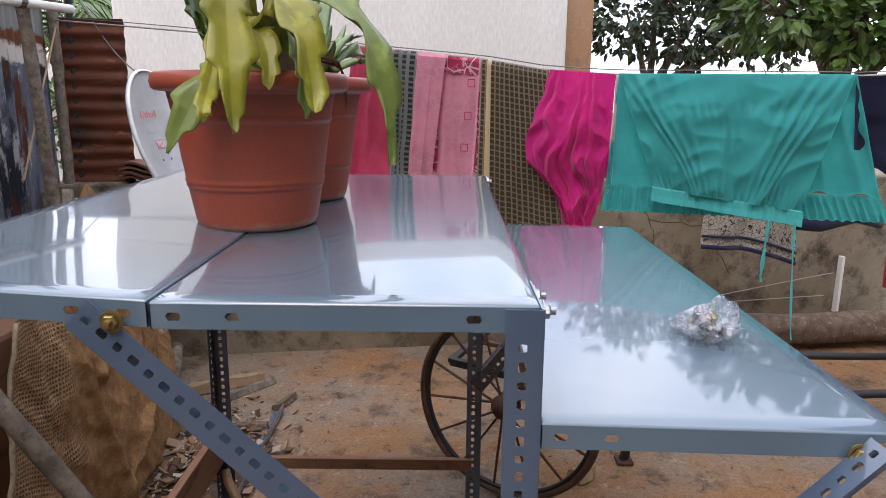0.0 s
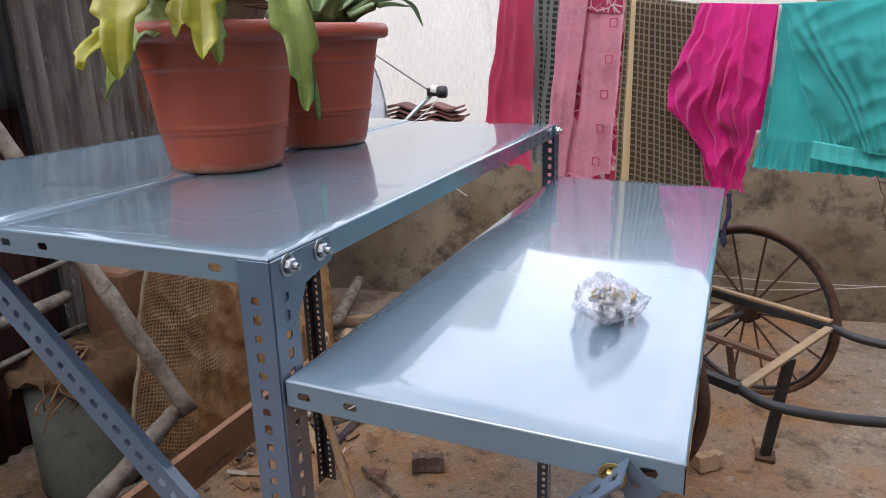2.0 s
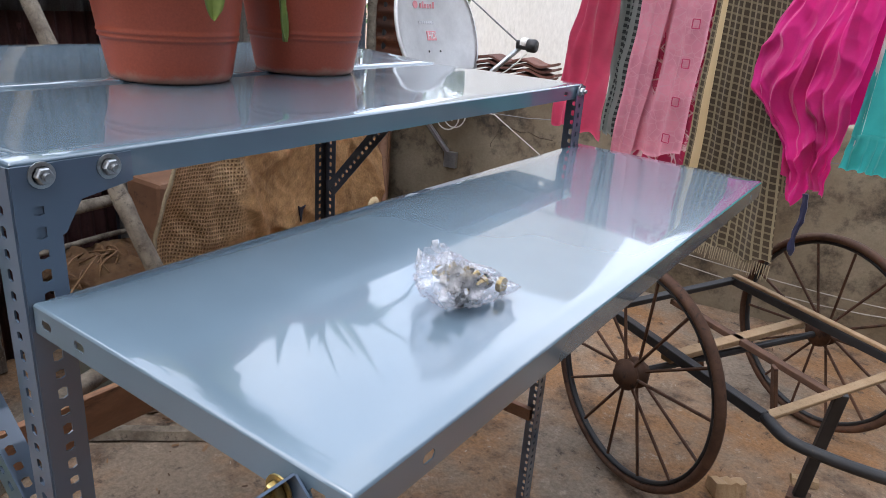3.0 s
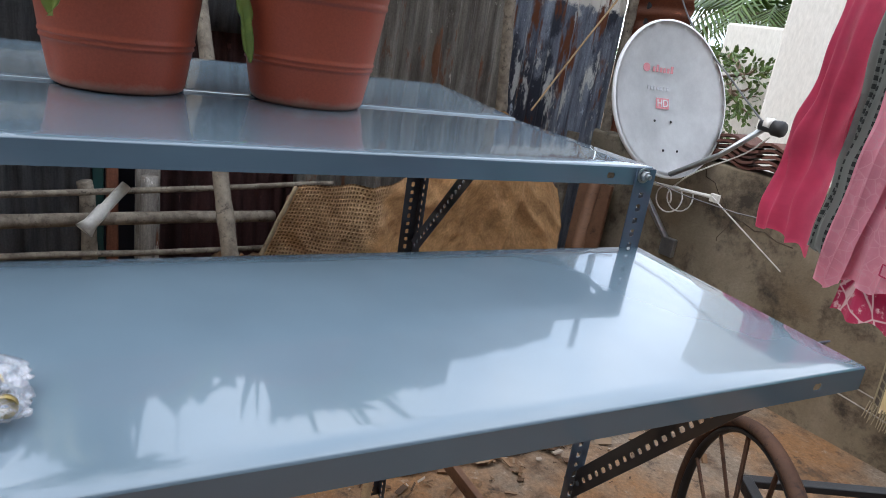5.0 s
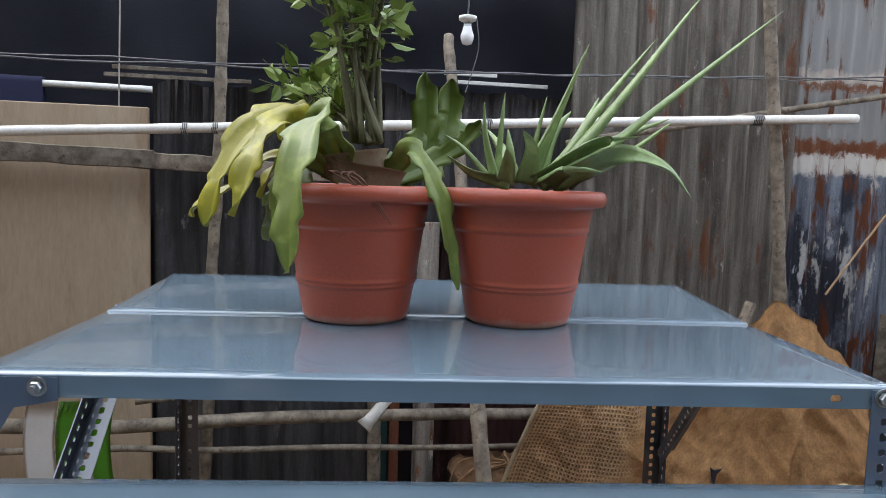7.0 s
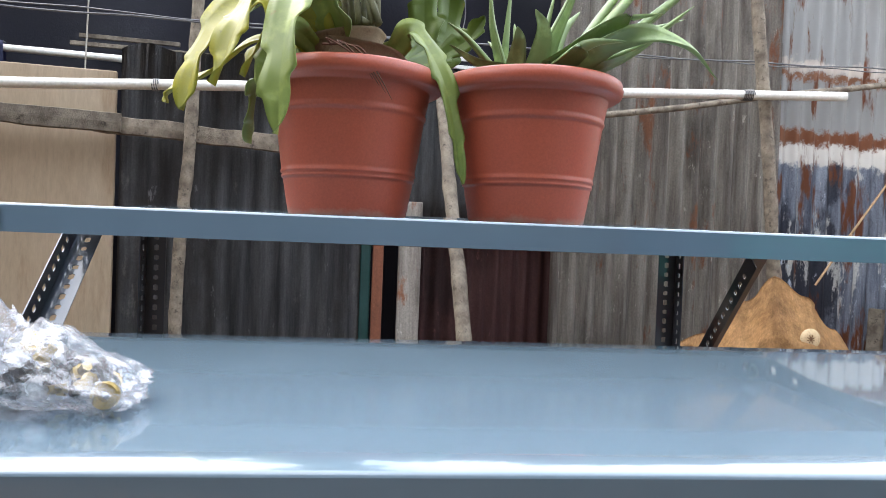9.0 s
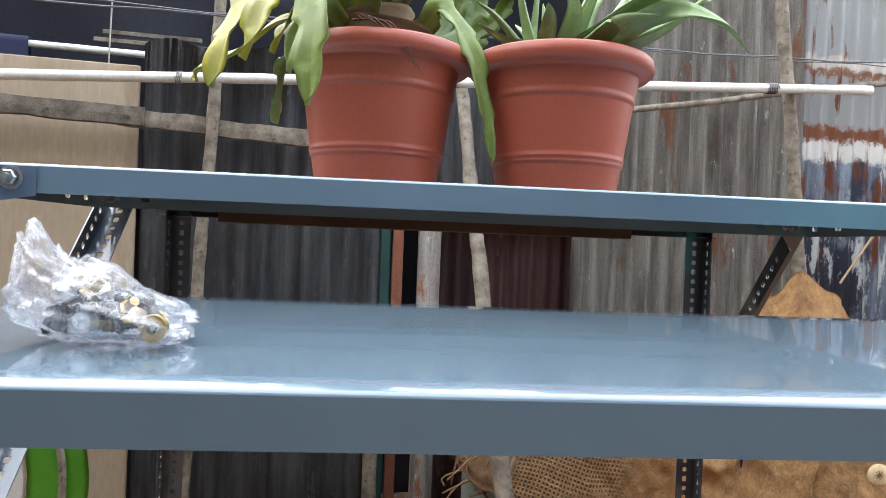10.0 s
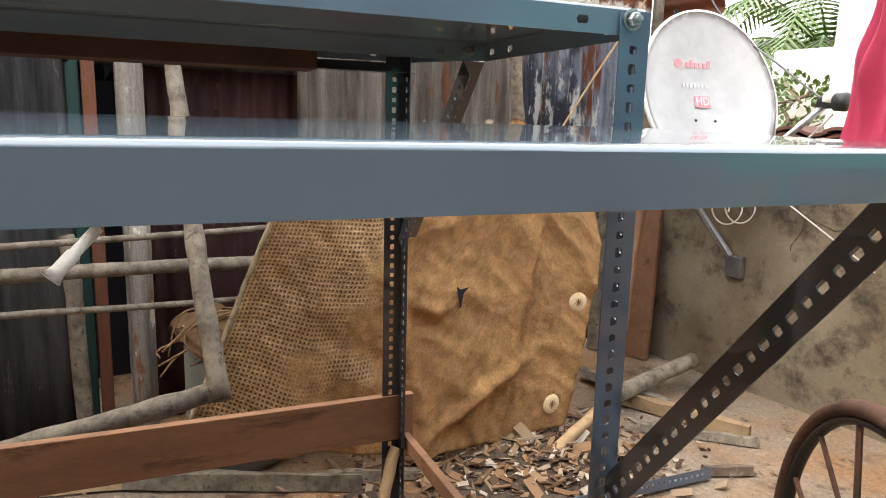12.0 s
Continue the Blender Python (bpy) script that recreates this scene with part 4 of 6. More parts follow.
def aloe_leaf(pts, w, seed):
    bm = bmesh.new()
    n = 18
    c = smooth_path([ainv @ at2(*p) for p in pts], n)
    rings = []
    for i, p in enumerate(c):
        t = i / n
        d = (c[min(i + 1, n)] - c[max(i - 1, 0)]).normalized()
        out = Vector((p.x, p.y, 0)); out = out.normalized() if out.length > 1e-4 else Vector((1, 0, 0))
        side = d.cross(out if abs(d.dot(out)) < 0.95 else Vector((0, 0, 1))).normalized(); up = side.cross(d).normalized()
        ww = w * 1.85 * (1 - t) ** 0.75 + 0.0006
        rings.append([bm.verts.new(p + side * ww * a + up * ww * b) for a, b in ((-1, .25), (-.5, .02), (0, -.1), (.5, .02), (1, .25), (.6, -.35), (0, -.55), (-.6, -.35))])
    for a, b in zip(rings, rings[1:]):
        for k in range(8):
            bm.faces.new((a[k], a[(k + 1) % 8], b[(k + 1) % 8], b[k]))
    bm.faces.new(rings[0][::-1]); bm.faces.new(rings[-1])
    bmesh.ops.recalc_face_normals(bm, faces=bm.faces[:])
    part("aloe_leaf", bm, ALOE, aloe, smooth=True)


for k, (pts, w) in enumerate([
    ([(905, 365, .02), (950, 260, .03), (1000, 130, .04)], .012), ([(950, 365, .0), (1060, 230, .0), (1215, 22, -.02)], .017),
    ([(980, 365, .02), (1120, 240, .02), (1330, 62, .03)], .015), ([(940, 365, .06), (1030, 315, .10), (1110, 330, .12), (1155, 380, .13)], .013),
    ([(960, 365, -.02), (1060, 290, -.03), (1175, 240, -.05)], .016), ([(920, 365, .05), (1000, 300, .09), (1070, 285, .12)], .012),
    ([(850, 365, .0), (800, 310, .0), (765, 285, .0)], .008), ([(855, 365, .02), (835, 290, .02), (830, 230, .02)], .008),
    ([(860, 365, -.02), (865, 280, -.02), (870, 208, -.02)], .008), ([(870, 365, .05), (868, 330, .08), (862, 310, .09)], .010),
    ([(890, 365, -.03), (885, 310, -.03), (880, 270, -.04)], .009), ([(900, 365, .05), (905, 310, .07), (890, 280, .08)], .011),
    ([(930, 365, -.04), (960, 280, -.06), (1000, 230, -.08)], .012), ([(945, 365, -.05), (1010, 300, -.12), (1080, 190, -.2)], .014),
    ([(880, 365, .02), (815, 350, .02), (770, 320, .0)], .008), ([(915, 365, .0), (925, 290, .0), (940, 215, .0)], .009),
    ([(960, 350, .0), (1030, 240, -.02), (1135, 105, -.03)], .013), ([(900, 365, -.08), (890, 310, -.14), (860, 260, -.2)], .012),
    ([(930, 365, .07), (960, 340, .13), (1000, 345, .18)], .012), ([(985, 355, .03), (1060, 320, .05), (1140, 255, .07)], .015)]):
    aloe_leaf(pts, w, k)


# ---- the washing line ----
LD = Vector((0.938, -0.347, 0)).normalized()
LNV = Vector((-0.347, -0.938, 0)).normalized()


def rope_z(x):
    k = [(-2.3, 1.80), (-0.45, 1.625), (0.02, 1.572), (0.27, 1.527), (0.5, 1.51), (1.25, 1.505), (2.4, 1.56)]
    for (a, za), (b, zb) in zip(k, k[1:]):
        if x <= b:
            return za + (zb - za) * (x - a) / (b - a)
    return k[-1][1]


def on_line(x, z, off=0.0):
    p = Vector((x, 2.12 - 0.37 * x, z)) + LNV * off
    return p


def hang(top, bottom, zb, folds, amp, back=0.35, seed=0, nv=44, per=9, wander=0.3, sag=0.0, off=0.012, edge=0.01, gather=None, ztop=None, soft=1.0):
    """Cloth over the line: top and bottom are x ranges, zb its lower edge's heights; folds run down it. Returns a bmesh with u, v in metres."""
    bm = bmesh.new()
    uvl = bm.loops.layers.uv.new("UVMap")
    nu = max(20, int(folds * per))
    rnd = random.Random(seed)
    ph = [rnd.uniform(0, 6.28) for _ in range(6)]
    width = abs(bottom[1] - bottom[0])
    grid = []
    nb = int(nv * back)
    for j in range(-nb, nv + 1):
        v = j / nv
        row = []
        for i in range(nu + 1):
            u = i / nu
            a = abs(v)
            pinch = gather(a) if gather else 0.0
            x = (top[0] + (top[1] - top[0]) * u) * (1 - a) + (bottom[0] + (bottom[1] - bottom[0]) * u) * a
            mid = (top[0] + top[1]) / 2 * (1 - a) + (bottom[0] + bottom[1]) / 2 * a
            x += (mid - x) * pinch
            zt = (ztop if ztop is not None else rope_z(x) + 0.006) - sag * math.sin(math.pi * u) * 0.02
            zbb = zb[0] + (zb[1] - zb[0]) * u + edge * math.sin(u * folds * 5 + ph[4])
            z = zt + (zbb - zt) * a
            ph_u = folds * u + wander * 0.35 * math.sin(2.5 * a + ph[0]) + 0.3 * math.sin(5 * u + ph[1]) + 0.25 * noise.noise((u * folds * 0.8, a * 1.6, seed + 9.0))
            hgt = 0.55 + 0.9 * abs(noise.noise((ph_u * 0.8, a * 1.3, seed)))
            f = (1 - 2 * abs(math.sin(math.pi * ph_u)) ** 0.75) * hgt
            f2 = math.sin(2 * math.pi * (folds * 0.31 * u + 0.4 * a + ph[2]))
            n = noise.noise((u * width * 9 + seed, a * 5.0, seed * 3.1)) + 0.5 * noise.noise((u * width * 24 + a * 3, a * 4, seed * 1.7))
            d = amp * (0.2 + 0.8 * min(1, a * 2.0)) * (0.55 * f + 0.3 * f2 + 0.55 * n * soft)
            over = off * (1 if v > 0.02 else (-1 if v < -0.02 else v / 0.02))
            row.append((bm.verts.new(on_line(x, z, over + (d if v >= 0 else d * 0.5))), (u * width, v * (zt - zbb) + 0.31 * seed)))
        grid.append(row)
    for a, b in zip(grid, grid[1:]):
        for i in range(nu):
            q = (a[i], a[i + 1], b[i + 1], b[i])
            f = bm.faces.new([c[0] for c in q])
            for lp, c in zip(f.loops, q):
                lp[uvl].uv = c[1]
    bmesh.ops.solidify(bm, geom=bm.faces[:], thickness=0.0012)
    return bm


C_ROSE = cloth_mat("rose_cotton", (0.60, 0.075, 0.16))
C_PINK = cloth_mat("pale_pink_print", (0.78, 0.36, 0.45), (0.78, 0.42, 0.50), "sprig", (30, 30))
C_DEEP = cloth_mat("deep_pink_print", (0.55, 0.05, 0.14), (0.8, 0.62, 0.62), "sprig", (16, 16))
C_GREY = cloth_mat("black_white_plaid", (0.035, 0.04, 0.04), (0.27, 0.29, 0.27), "plaid", (46, 46), 0.42)
C_CHECK = cloth_mat("brown_check_cotton", (0.085, 0.06, 0.036), (0.33, 0.27, 0.165), "check", (40, 46), 0.28)
C_MAG = cloth_mat("magenta_cotton", (0.72, 0.022, 0.28), sheen=0.4)
C_TEAL = cloth_mat("teal_cotton", (0.05, 0.47, 0.445), sheen=0.3)
C_NAVY = cloth_mat("navy_cloth", (0.015, 0.018, 0.06))
C_REDCHECK = cloth_mat("dark_red_plaid", (0.03, 0.03, 0.05), (0.30, 0.02, 0.03), "plaid", (16, 16), 0.35)
C_MESH = cloth_mat("black_white_net_print", (0.55, 0.5, 0.42), (0.02, 0.02, 0.03), "sprig", (60, 60))
C_WHITE = cloth_mat("white_cotton", (0.75, 0.73, 0.72))

bm = bmesh.new()
xs = [-2.05 + 0.1 * k for k in range(45)]
add_tube(bm, [on_line(x, rope_z(x) + 0.002) for x in xs], 0.0045, 6)
rope1 = tagged(part("clothes_line", bm, ROPE, smooth=True), "old twisted rope stretched as a clothes line", "rope")
bm = bmesh.new()
add_tube(bm, [on_line(x, rope_z(x) + 0.016 + 0.004 * math.sin(x * 3), -0.02) for x in xs], 0.0022, 5)
tagged(part("wire_line", bm, WIRE), "thin wire stretched beside the clothes line", "wire")


def laundry(name, bm, material, label):
    return tagged(part(name, bm, material, None, smooth=True), label, "laundry", "laundry on the line")


laundry("towel", hang((-0.50, -0.335), (-0.60, -0.345), (0.93, 0.91), 3, 0.040, 0.6, 1), C_ROSE, "rose-pink cotton towel hanging on the clothes line")
laundry("shirt", hang((-0.335, -0.215), (-0.345, -0.27), (0.95, 0.93), 3, 0.036, 0.6, 2), C_GREY, "black and white checked shirt hanging on the line")
p = laundry("shawl", hang((-0.225, 0.028), (-0.27, -0.005), (0.885, 0.925), 2.2, 0.032, 0.9, 3, soft=0.7), C_PINK, "pale pink patterned shawl hanging on the line")
b2 = part("lower_layer", hang((-0.19, 0.02), (-0.23, 0.01), (0.80, 0.83), 2.5, 0.014, 0.1, 4, off=-0.012), C_DEEP, p, "deep pink layer with white print")
b2 = part("fold", hang((-0.215, -0.10), (-0.275, -0.19), (0.86, 0.88), 1.2, 0.016, 0.1, 14, off=0.03), C_PINK, p)
# square motifs along the shawl's edge
for k in range(5):
    z = 1.48 - 0.125 * k
    x = 0.012 - 0.012 * k
    bm = bmesh.new()
    for s in (0, 90, 180, 270):
        m = basis(on_line(x - 0.012, z, 0.036), LD, (0, 0, 1)) @ Matrix.Rotation(radians(s), 4, "Z")
        add_box(bm, (-0.014, -0.0155, -0.001), (0.014, -0.0125, 0.001), 0, m)
    part("motif", bm, C_DEEP, p)
lungi = laundry("checked_cloth", hang((0.028, 0.275), (0.015, 0.375), (0.655, 0.675), 3.4, 0.026, 0.75, 5, soft=0.6), C_CHECK, "brown and cream checked cotton cloth hanging on the line")
bm = bmesh.new()
rnd = random.Random(3)
for k in range(46):
    x = 0.018 + 0.355 * k / 45
    add_tube(bm, [on_line(x, 0.67, 0.015), on_line(x + rnd.uniform(-.004, .004), 0.625 + rnd.uniform(-.006, .006), 0.02)], [0.0022, 0.001], 4)
tagged(part("fringe", bm, C_CHECK, lungi), kind="stuff")


def magenta_bunch():
    """A cloth thrown over the line, bulging at its sides and drawn in to a tail below, with long creases that run to the tail."""
    bm = bmesh.new()
    uvl = bm.loops.layers.uv.new("UVMap")
    nu, nv = 150, 120
    left = [(0, .284), (.12, .270), (.32, .236), (.50, .212), (.60, .222), (.70, .270), (.78, .312), (.88, .338), (1, .352)]
    right = [(0, .512), (.35, .512), (.60, .500), (.75, .490), (.84, .474), (.93, .458), (1, .470)]
    grid = []
    for j in range(nv + 1):
        a = j / nv
        xl, xr = interp(left, a), interp(right, a)
        row = []
        for i in range(nu + 1):
            u = i / nu
            x = xl + (xr - xl) * u
            hem = 0.905 + 0.035 * math.sin(u * 9 + 1.2) * (1 if u < 0.75 else 0.5) + 0.05 * abs(u - 0.5)
            zt = rope_z(x) + 0.006
            z = zt + (hem - zt) * a
            s = u + 0.20 * noise.noise((u * 2.2, a * 2.4, 5.0)) + 0.05 * noise.noise((u * 6, a * 6, 1.0)) - 0.16 * math.sin(math.pi * a) * (u - 0.4)
            d = 0.0
            for c, w, h in ((.10, .050, .014), (.24, .040, .020), (.36, .035, .016), (.50, .045, .024), (.63, .035, .015), (.75, .040, .020), (.90, .045, .013)):
                k = h * (0.40 + 0.60 * min(1, a * 1.6)) * max(0.0, 1 + 1.6 * noise.noise((c * 20, a * 3.2, 2.0)))
                d += k * max(0.0, 1 - abs(s - c) / (w * 1.35)) ** 0.8
            d += 0.022 * (1 - 3 * abs(noise.noise((u * 2.6 + a * 2.2, a * 3.4 - u * 1.5, 8.0)))) * min(1, a * 3)
            d += 0.005 * (1 - 3 * abs(noise.noise((u * 7 - a * 4, a * 8 + u * 3, 3.0)))) * min(1, a * 4)
            d += 0.052 * math.sin(math.pi * min(1, a / 0.9)) * (0.35 + 0.65 * math.sin(math.pi * u))
            row.append((bm.verts.new(on_line(x, z, 0.014 + d)), (u * 0.4, a * 0.62)))
        grid.append(row)
    for a, b in zip(grid, grid[1:]):
        for i in range(nu):
            q = (a[i], a[i + 1], b[i + 1], b[i])
            f = bm.faces.new([c[0] for c in q])
            for lp, c in zip(f.loops, q):
                lp[uvl].uv = c[1]
    bmesh.ops.solidify(bm, geom=bm.faces[:], thickness=0.0012)
    return bm


mg = laundry("magenta_cloth", magenta_bunch(), C_MAG, "bright magenta cotton cloth bunched on the line")
part("back_layer", hang((0.290, 0.510), (0.300, 0.500), (1.12, 1.12), 3, 0.012, 0.02, 6, off=-0.014), C_MAG, mg, smooth=True)
bm = bmesh.new()
add_tube(bm, smooth_path([on_line(0.43, 0.92, 0.03), on_line(0.435, 0.85, 0.03), on_line(0.425, 0.79, 0.03), on_line(0.43, 0.73, 0.03)], 10), [0.009, 0.008, 0.009, 0.007, 0.01, 0.008, 0.009, 0.007, 0.01, 0.011, 0.004], 6, True, 0.2)
part("tassel", bm, C_NAVY, mg, "dark braided tassel")
bm = hang((0.513, 0.523), (0.508, 0.520), (1.06, 1.06), 1, 0.003, 0.3, 9, off=0.010)
laundry("white_cloth_edge", bm, C_WHITE, "narrow white cloth edge hanging on the line")

skirt = tagged(empty("skirt"), "teal cotton skirt with ruffled hem folded over the line", "laundry", "laundry on the line")
part("panel", hang((0.522, 1.238), (0.500, 1.345), (1.105, 1.115), 9, 0.016, 0.15, 7, nv=50, per=12, soft=1.2), C_TEAL, skirt, smooth=True)
ruf = hang((0.502, 1.345), (0.490, 1.385), (1.01, 1.03), 38, 0.017, 0.0, 8, nv=14, per=8, wander=0.06, ztop=1.115, off=0.016, edge=0.003, soft=0.5)
part("ruffle", ruf, C_TEAL, skirt, smooth=True)


def skirt_front():
    """Front of the skirt, drawn in towards the waistband, so that its folds fan out to the upper corners."""
    bm = bmesh.new()
    uvl = bm.loops.layers.uv.new("UVMap")
    folds = ((-0.49, 0.013, 0.022), (-0.43, 0.016, 0.020), (-0.36, 0.012, 0.024), (-0.27, 0.008, 0.03), (-0.03, 0.017, 0.030), (0.04, 0.007, 0.02),
             (0.30, 0.009, 0.03), (0.37, 0.015, 0.022), (0.44, 0.014, 0.024), (0.50, 0.012, 0.02))
    nu, nv = 150, 70
    grid = []
    for j in range(nv + 1):
        a = j / nv
        row = []
        for i in range(nu + 1):
            u = i / nu
            x = (0.525 + 0.71 * u) * (1 - a) + (0.672 + 0.448 * u) * a
            zt = rope_z(x) + 0.007
            z = zt + (1.112 - 0.057 * u - zt) * a
            s = (u - 0.5) / (1 - 0.55 * a) + 0.035 * noise.noise((u * 3, a * 2.4, 4.0))
            d = 0.0
            for k, (c, h, w) in enumerate(folds):
                d += h * (0.75 + 0.8 * noise.noise((k * 3.7, a * 2.5, 1.0))) * math.exp(-((s - c) / (w * 0.9)) ** 2) * (0.35 + 0.65 * math.sin(math.pi * min(1, a * 0.75 + 0.12)))
            d += 0.010 * noise.noise((u * 4, a * 3, 7.0)) + 0.010 * (1 - 3 * abs(noise.noise((u * 5 + a * 2.5, a * 4.0, 3.0))))
            d += 0.004 * math.sin(u * 150 + 4 * noise.noise((u * 9, a * 5, 2.0))) * max(0, (a - 0.80) / 0.20)
            seam = math.exp(-((a - 0.27 - 0.03 * math.sin(u * 5)) / 0.05) ** 2)
            d += seam * (0.0035 * math.sin(u * 120 + 5 * noise.noise((u * 8, 1, 1))) - 0.004)
            bag_out = 0.020 * math.sin(math.pi * u) * a
            row.append((bm.verts.new(on_line(x, z, 0.014 + 0.034 * min(1, a * 3) + bag_out + d)), (u * 0.6, a * 0.3)))
        grid.append(row)
    for a, b in zip(grid, grid[1:]):
        for i in range(nu):
            q = (a[i], a[i + 1], b[i + 1], b[i])
            f = bm.faces.new([c[0] for c in q])
            for lp, c in zip(f.loops, q):
                lp[uvl].uv = c[1]
    bmesh.ops.solidify(bm, geom=bm.faces[:], thickness=0.0012)
    return bm


part("front_panel", skirt_front(), C_TEAL, skirt, smooth=True)
bm = bmesh.new()
uvl = bm.loops.layers.uv.new("UVMap")
n = 40
rows = []
for i in range(n + 1):
    u = i / n
    x = 0.662 + 0.468 * u; zt = 1.118 - 0.060 * u
    d = 0.060 + 0.004 * math.sin(u * 90) + 0.006 * math.sin(u * 13)
    rows.append([bm.verts.new(on_line(x, zt - h, d + e)) for h, e in ((0, 0), (0.004, .003), (0.030, .001), (0.052, .003), (0.055, 0), (0.052, -.004), (0.004, -.006))])
for a, b in zip(rows, rows[1:]):
    for k in range(7):
        bm.faces.new((a[k], b[k], b[(k + 1) % 7], a[(k + 1) % 7]))
bm.faces.new(rows[0]); bm.faces.new(rows[-1][::-1])
bmesh.ops.recalc_face_normals(bm, faces=bm.faces[:])
part("waistband", bm, C_TEAL, skirt)
for x0, x1, z1, w in ((1.035, 1.03, 0.80, 0.007), (1.11, 1.14, 0.60, 0.0045)):
    bm = bmesh.new()
    add_tube(bm, branch(on_line(x0, 1.02, 0.06), on_line(x1, z1, 0.06), 12, 0.004, 5), [w * (0.7 + 0.3 * math.sin(i)) for i in range(13)], 6)
    part("tie", bm, C_TEAL, skirt)
laundry("navy_cloth", hang((1.235, 1.75), (1.26, 1.78), (1.22, 1.05), 5, 0.03, 0.8, 10), C_NAVY, "dark navy cloth hanging at the end of the line")
laundry("plaid_cloth", hang((1.38, 1.85), (1.395, 1.86), (0.80, 0.8), 4, 0.02, 0.2, 11, off=-0.03), C_REDCHECK, "dark red plaid cloth hanging behind the navy cloth")

# a printed blouse on a second line close to the wall
bl = tagged(empty("blouse"), "black and white printed blouse drying low before the wall", "laundry")
bm = bmesh.new()
uvl = bm.loops.layers.uv.new("UVMap")
nx, nz = 30, 10
g = []
for j in range(nz + 1):
    row = []
    for i in range(nx + 1):
        u, v = i / nx, j / nz
        z = 0.90 + (0.70 - 0.10 * u + 0.03 * math.sin(u * 3.1) - 0.90) * v
        row.append((bm.verts.new(yd(3.30 + 0.52 * u, -0.62 + 0.018 * math.sin(u * 14 + v * 2), z)), (u * 0.5, v * 0.2)))
    g.append(row)
for a, b in zip(g, g[1:]):
    for i in range(nx):
        q = (a[i], a[i + 1], b[i + 1], b[i])
        f = bm.faces.new([c[0] for c in q])
        for lp, c in zip(f.loops, q):
            lp[uvl].uv = c[1]
bmesh.ops.solidify(bm, geom=bm.faces[:], thickness=0.002)
part("body", bm, C_MESH, bl, smooth=True)
for dz, r in ((0.0, 0.012), (0.055, 0.007)):
    bm = bmesh.new()
    add_tube(bm, [yd(3.30 + 0.52 * u, -0.625 + 0.018 * math.sin(u * 14 + 2), 0.695 + dz - 0.10 * u + 0.03 * math.sin(u * 3.1)) for u in [k / 24 for k in range(25)]], r, 7)
    part("border", bm, C_NAVY, bl, "navy border", smooth=True)
bm = bmesh.new()
add_tube(bm, [yd(3.82, -0.60, 0.82), yd(3.95, -0.6, 0.80), yd(4.15, -0.6, 0.84), yd(4.3, -0.6, 0.8)], [0.05, 0.045, 0.04, 0.03], 9, True, 0.1)
part("sleeve", bm, C_NAVY, bl, "dark navy sleeve", smooth=True)
bm = bmesh.new()
add_tube(bm, [yd(0.9 + 0.2 * k, -0.60, 0.92 - 0.02 * math.sin(k)) for k in range(25)], 0.002, 5)
tagged(part("wire_line", bm, WIRE), "thin low wire before the wall", "wire")
bm = bmesh.new()
add_tube(bm, smooth_path([yd(1.24, -0.02, 0.60), yd(0.98, -0.25, 0.86)], 8), 0.003, 5)
for y, z0, z1 in ((-0.25, 0.27, 0.30), (-0.3, 0.24, 0.45)):
    b = bmesh.new(); add_tube(b, smooth_path([yd(1.6, y, z0 + .1), yd(2.8, y, z0), yd(4.3, y, z1)], 16), 0.003, 5)
    tagged(part("cord", b, ROPE), "thin pale cord strung along the wall foot", "cord")
tagged(part("dish_cable", bm, PVC), "white cable running from the dish", "cable")


# ---- handcart ----
cart = tagged(empty("handcart"), "old handcart with spoked iron wheels and a bare frame", "cart")
AX = Vector((0.49, 0.87, 0)).normalized(); AP = Vector((0.87, -0.49, 0)).normalized()
R = 0.355


def wheel(c):
    x, z = AP, Vector((0, 0, 1))
    m = Matrix((x, z, AX)).transposed().to_4x4(); m.translation = c

    def ring(r, tube, mat, name, par, asp=1.0):
        bm = bmesh.new()
        seg, t = 64, 10
        rr = [[bm.verts.new(m @ Vector(((r + tube * math.cos(b)) * math.cos(a), (r + tube * math.cos(b)) * math.sin(a), tube * asp * math.sin(b)))) for b in (2 * math.pi * k / t for k in range(t))] for a in (2 * math.pi * k / seg for k in range(seg))]
        for i in range(seg):
            for k in range(t):
                bm.faces.new((rr[i][k], rr[(i + 1) % seg][k], rr[(i + 1) % seg][(k + 1) % t], rr[i][(k + 1) % t]))
        return part(name, bm, mat, par, smooth=True)
    tyre = ring(R - 0.014, 0.014, RUSTIRON, "tyre", cart, 1.25)
    ring(R - 0.032, 0.007, BLACKIRON, "rim", tyre, 1.6)
    for k in range(14):
        a = 2 * math.pi * k / 14 + 0.1
        bm = bmesh.new()
        s = 0.018 if k % 2 else -0.018
        add_tube(bm, [m @ Vector((0.04 * math.cos(a), 0.04 * math.sin(a), s)), m @ Vector(((R - 0.035) * math.cos(a), (R - 0.035) * math.sin(a), 0))], 0.005, 6)
        part("spoke", bm, RUSTIRON, tyre)
    bm = bmesh.new(); lathe(bm, [(0.0001, -0.05), (0.026, -0.05), (0.03, -0.03), (0.048, -0.026), (0.048, -0.014), (0.034, -0.01), (0.034, 0.01), (0.048, 0.014), (0.048, 0.026), (0.03, 0.03), (0.026, 0.05), (0.0001, 0.05)], 20, m)
    part("hub", bm, RUSTIRON, tyre, smooth=True)


H1, H2 = Vector((0.115, 1.60, R)), Vector((0.535, 2.36, R))
wheel(H1); wheel(H2)
bm = bmesh.new(); add_tube(bm, [H1, H2], 0.012, 8); part("axle", bm, BLACKIRON, cart)


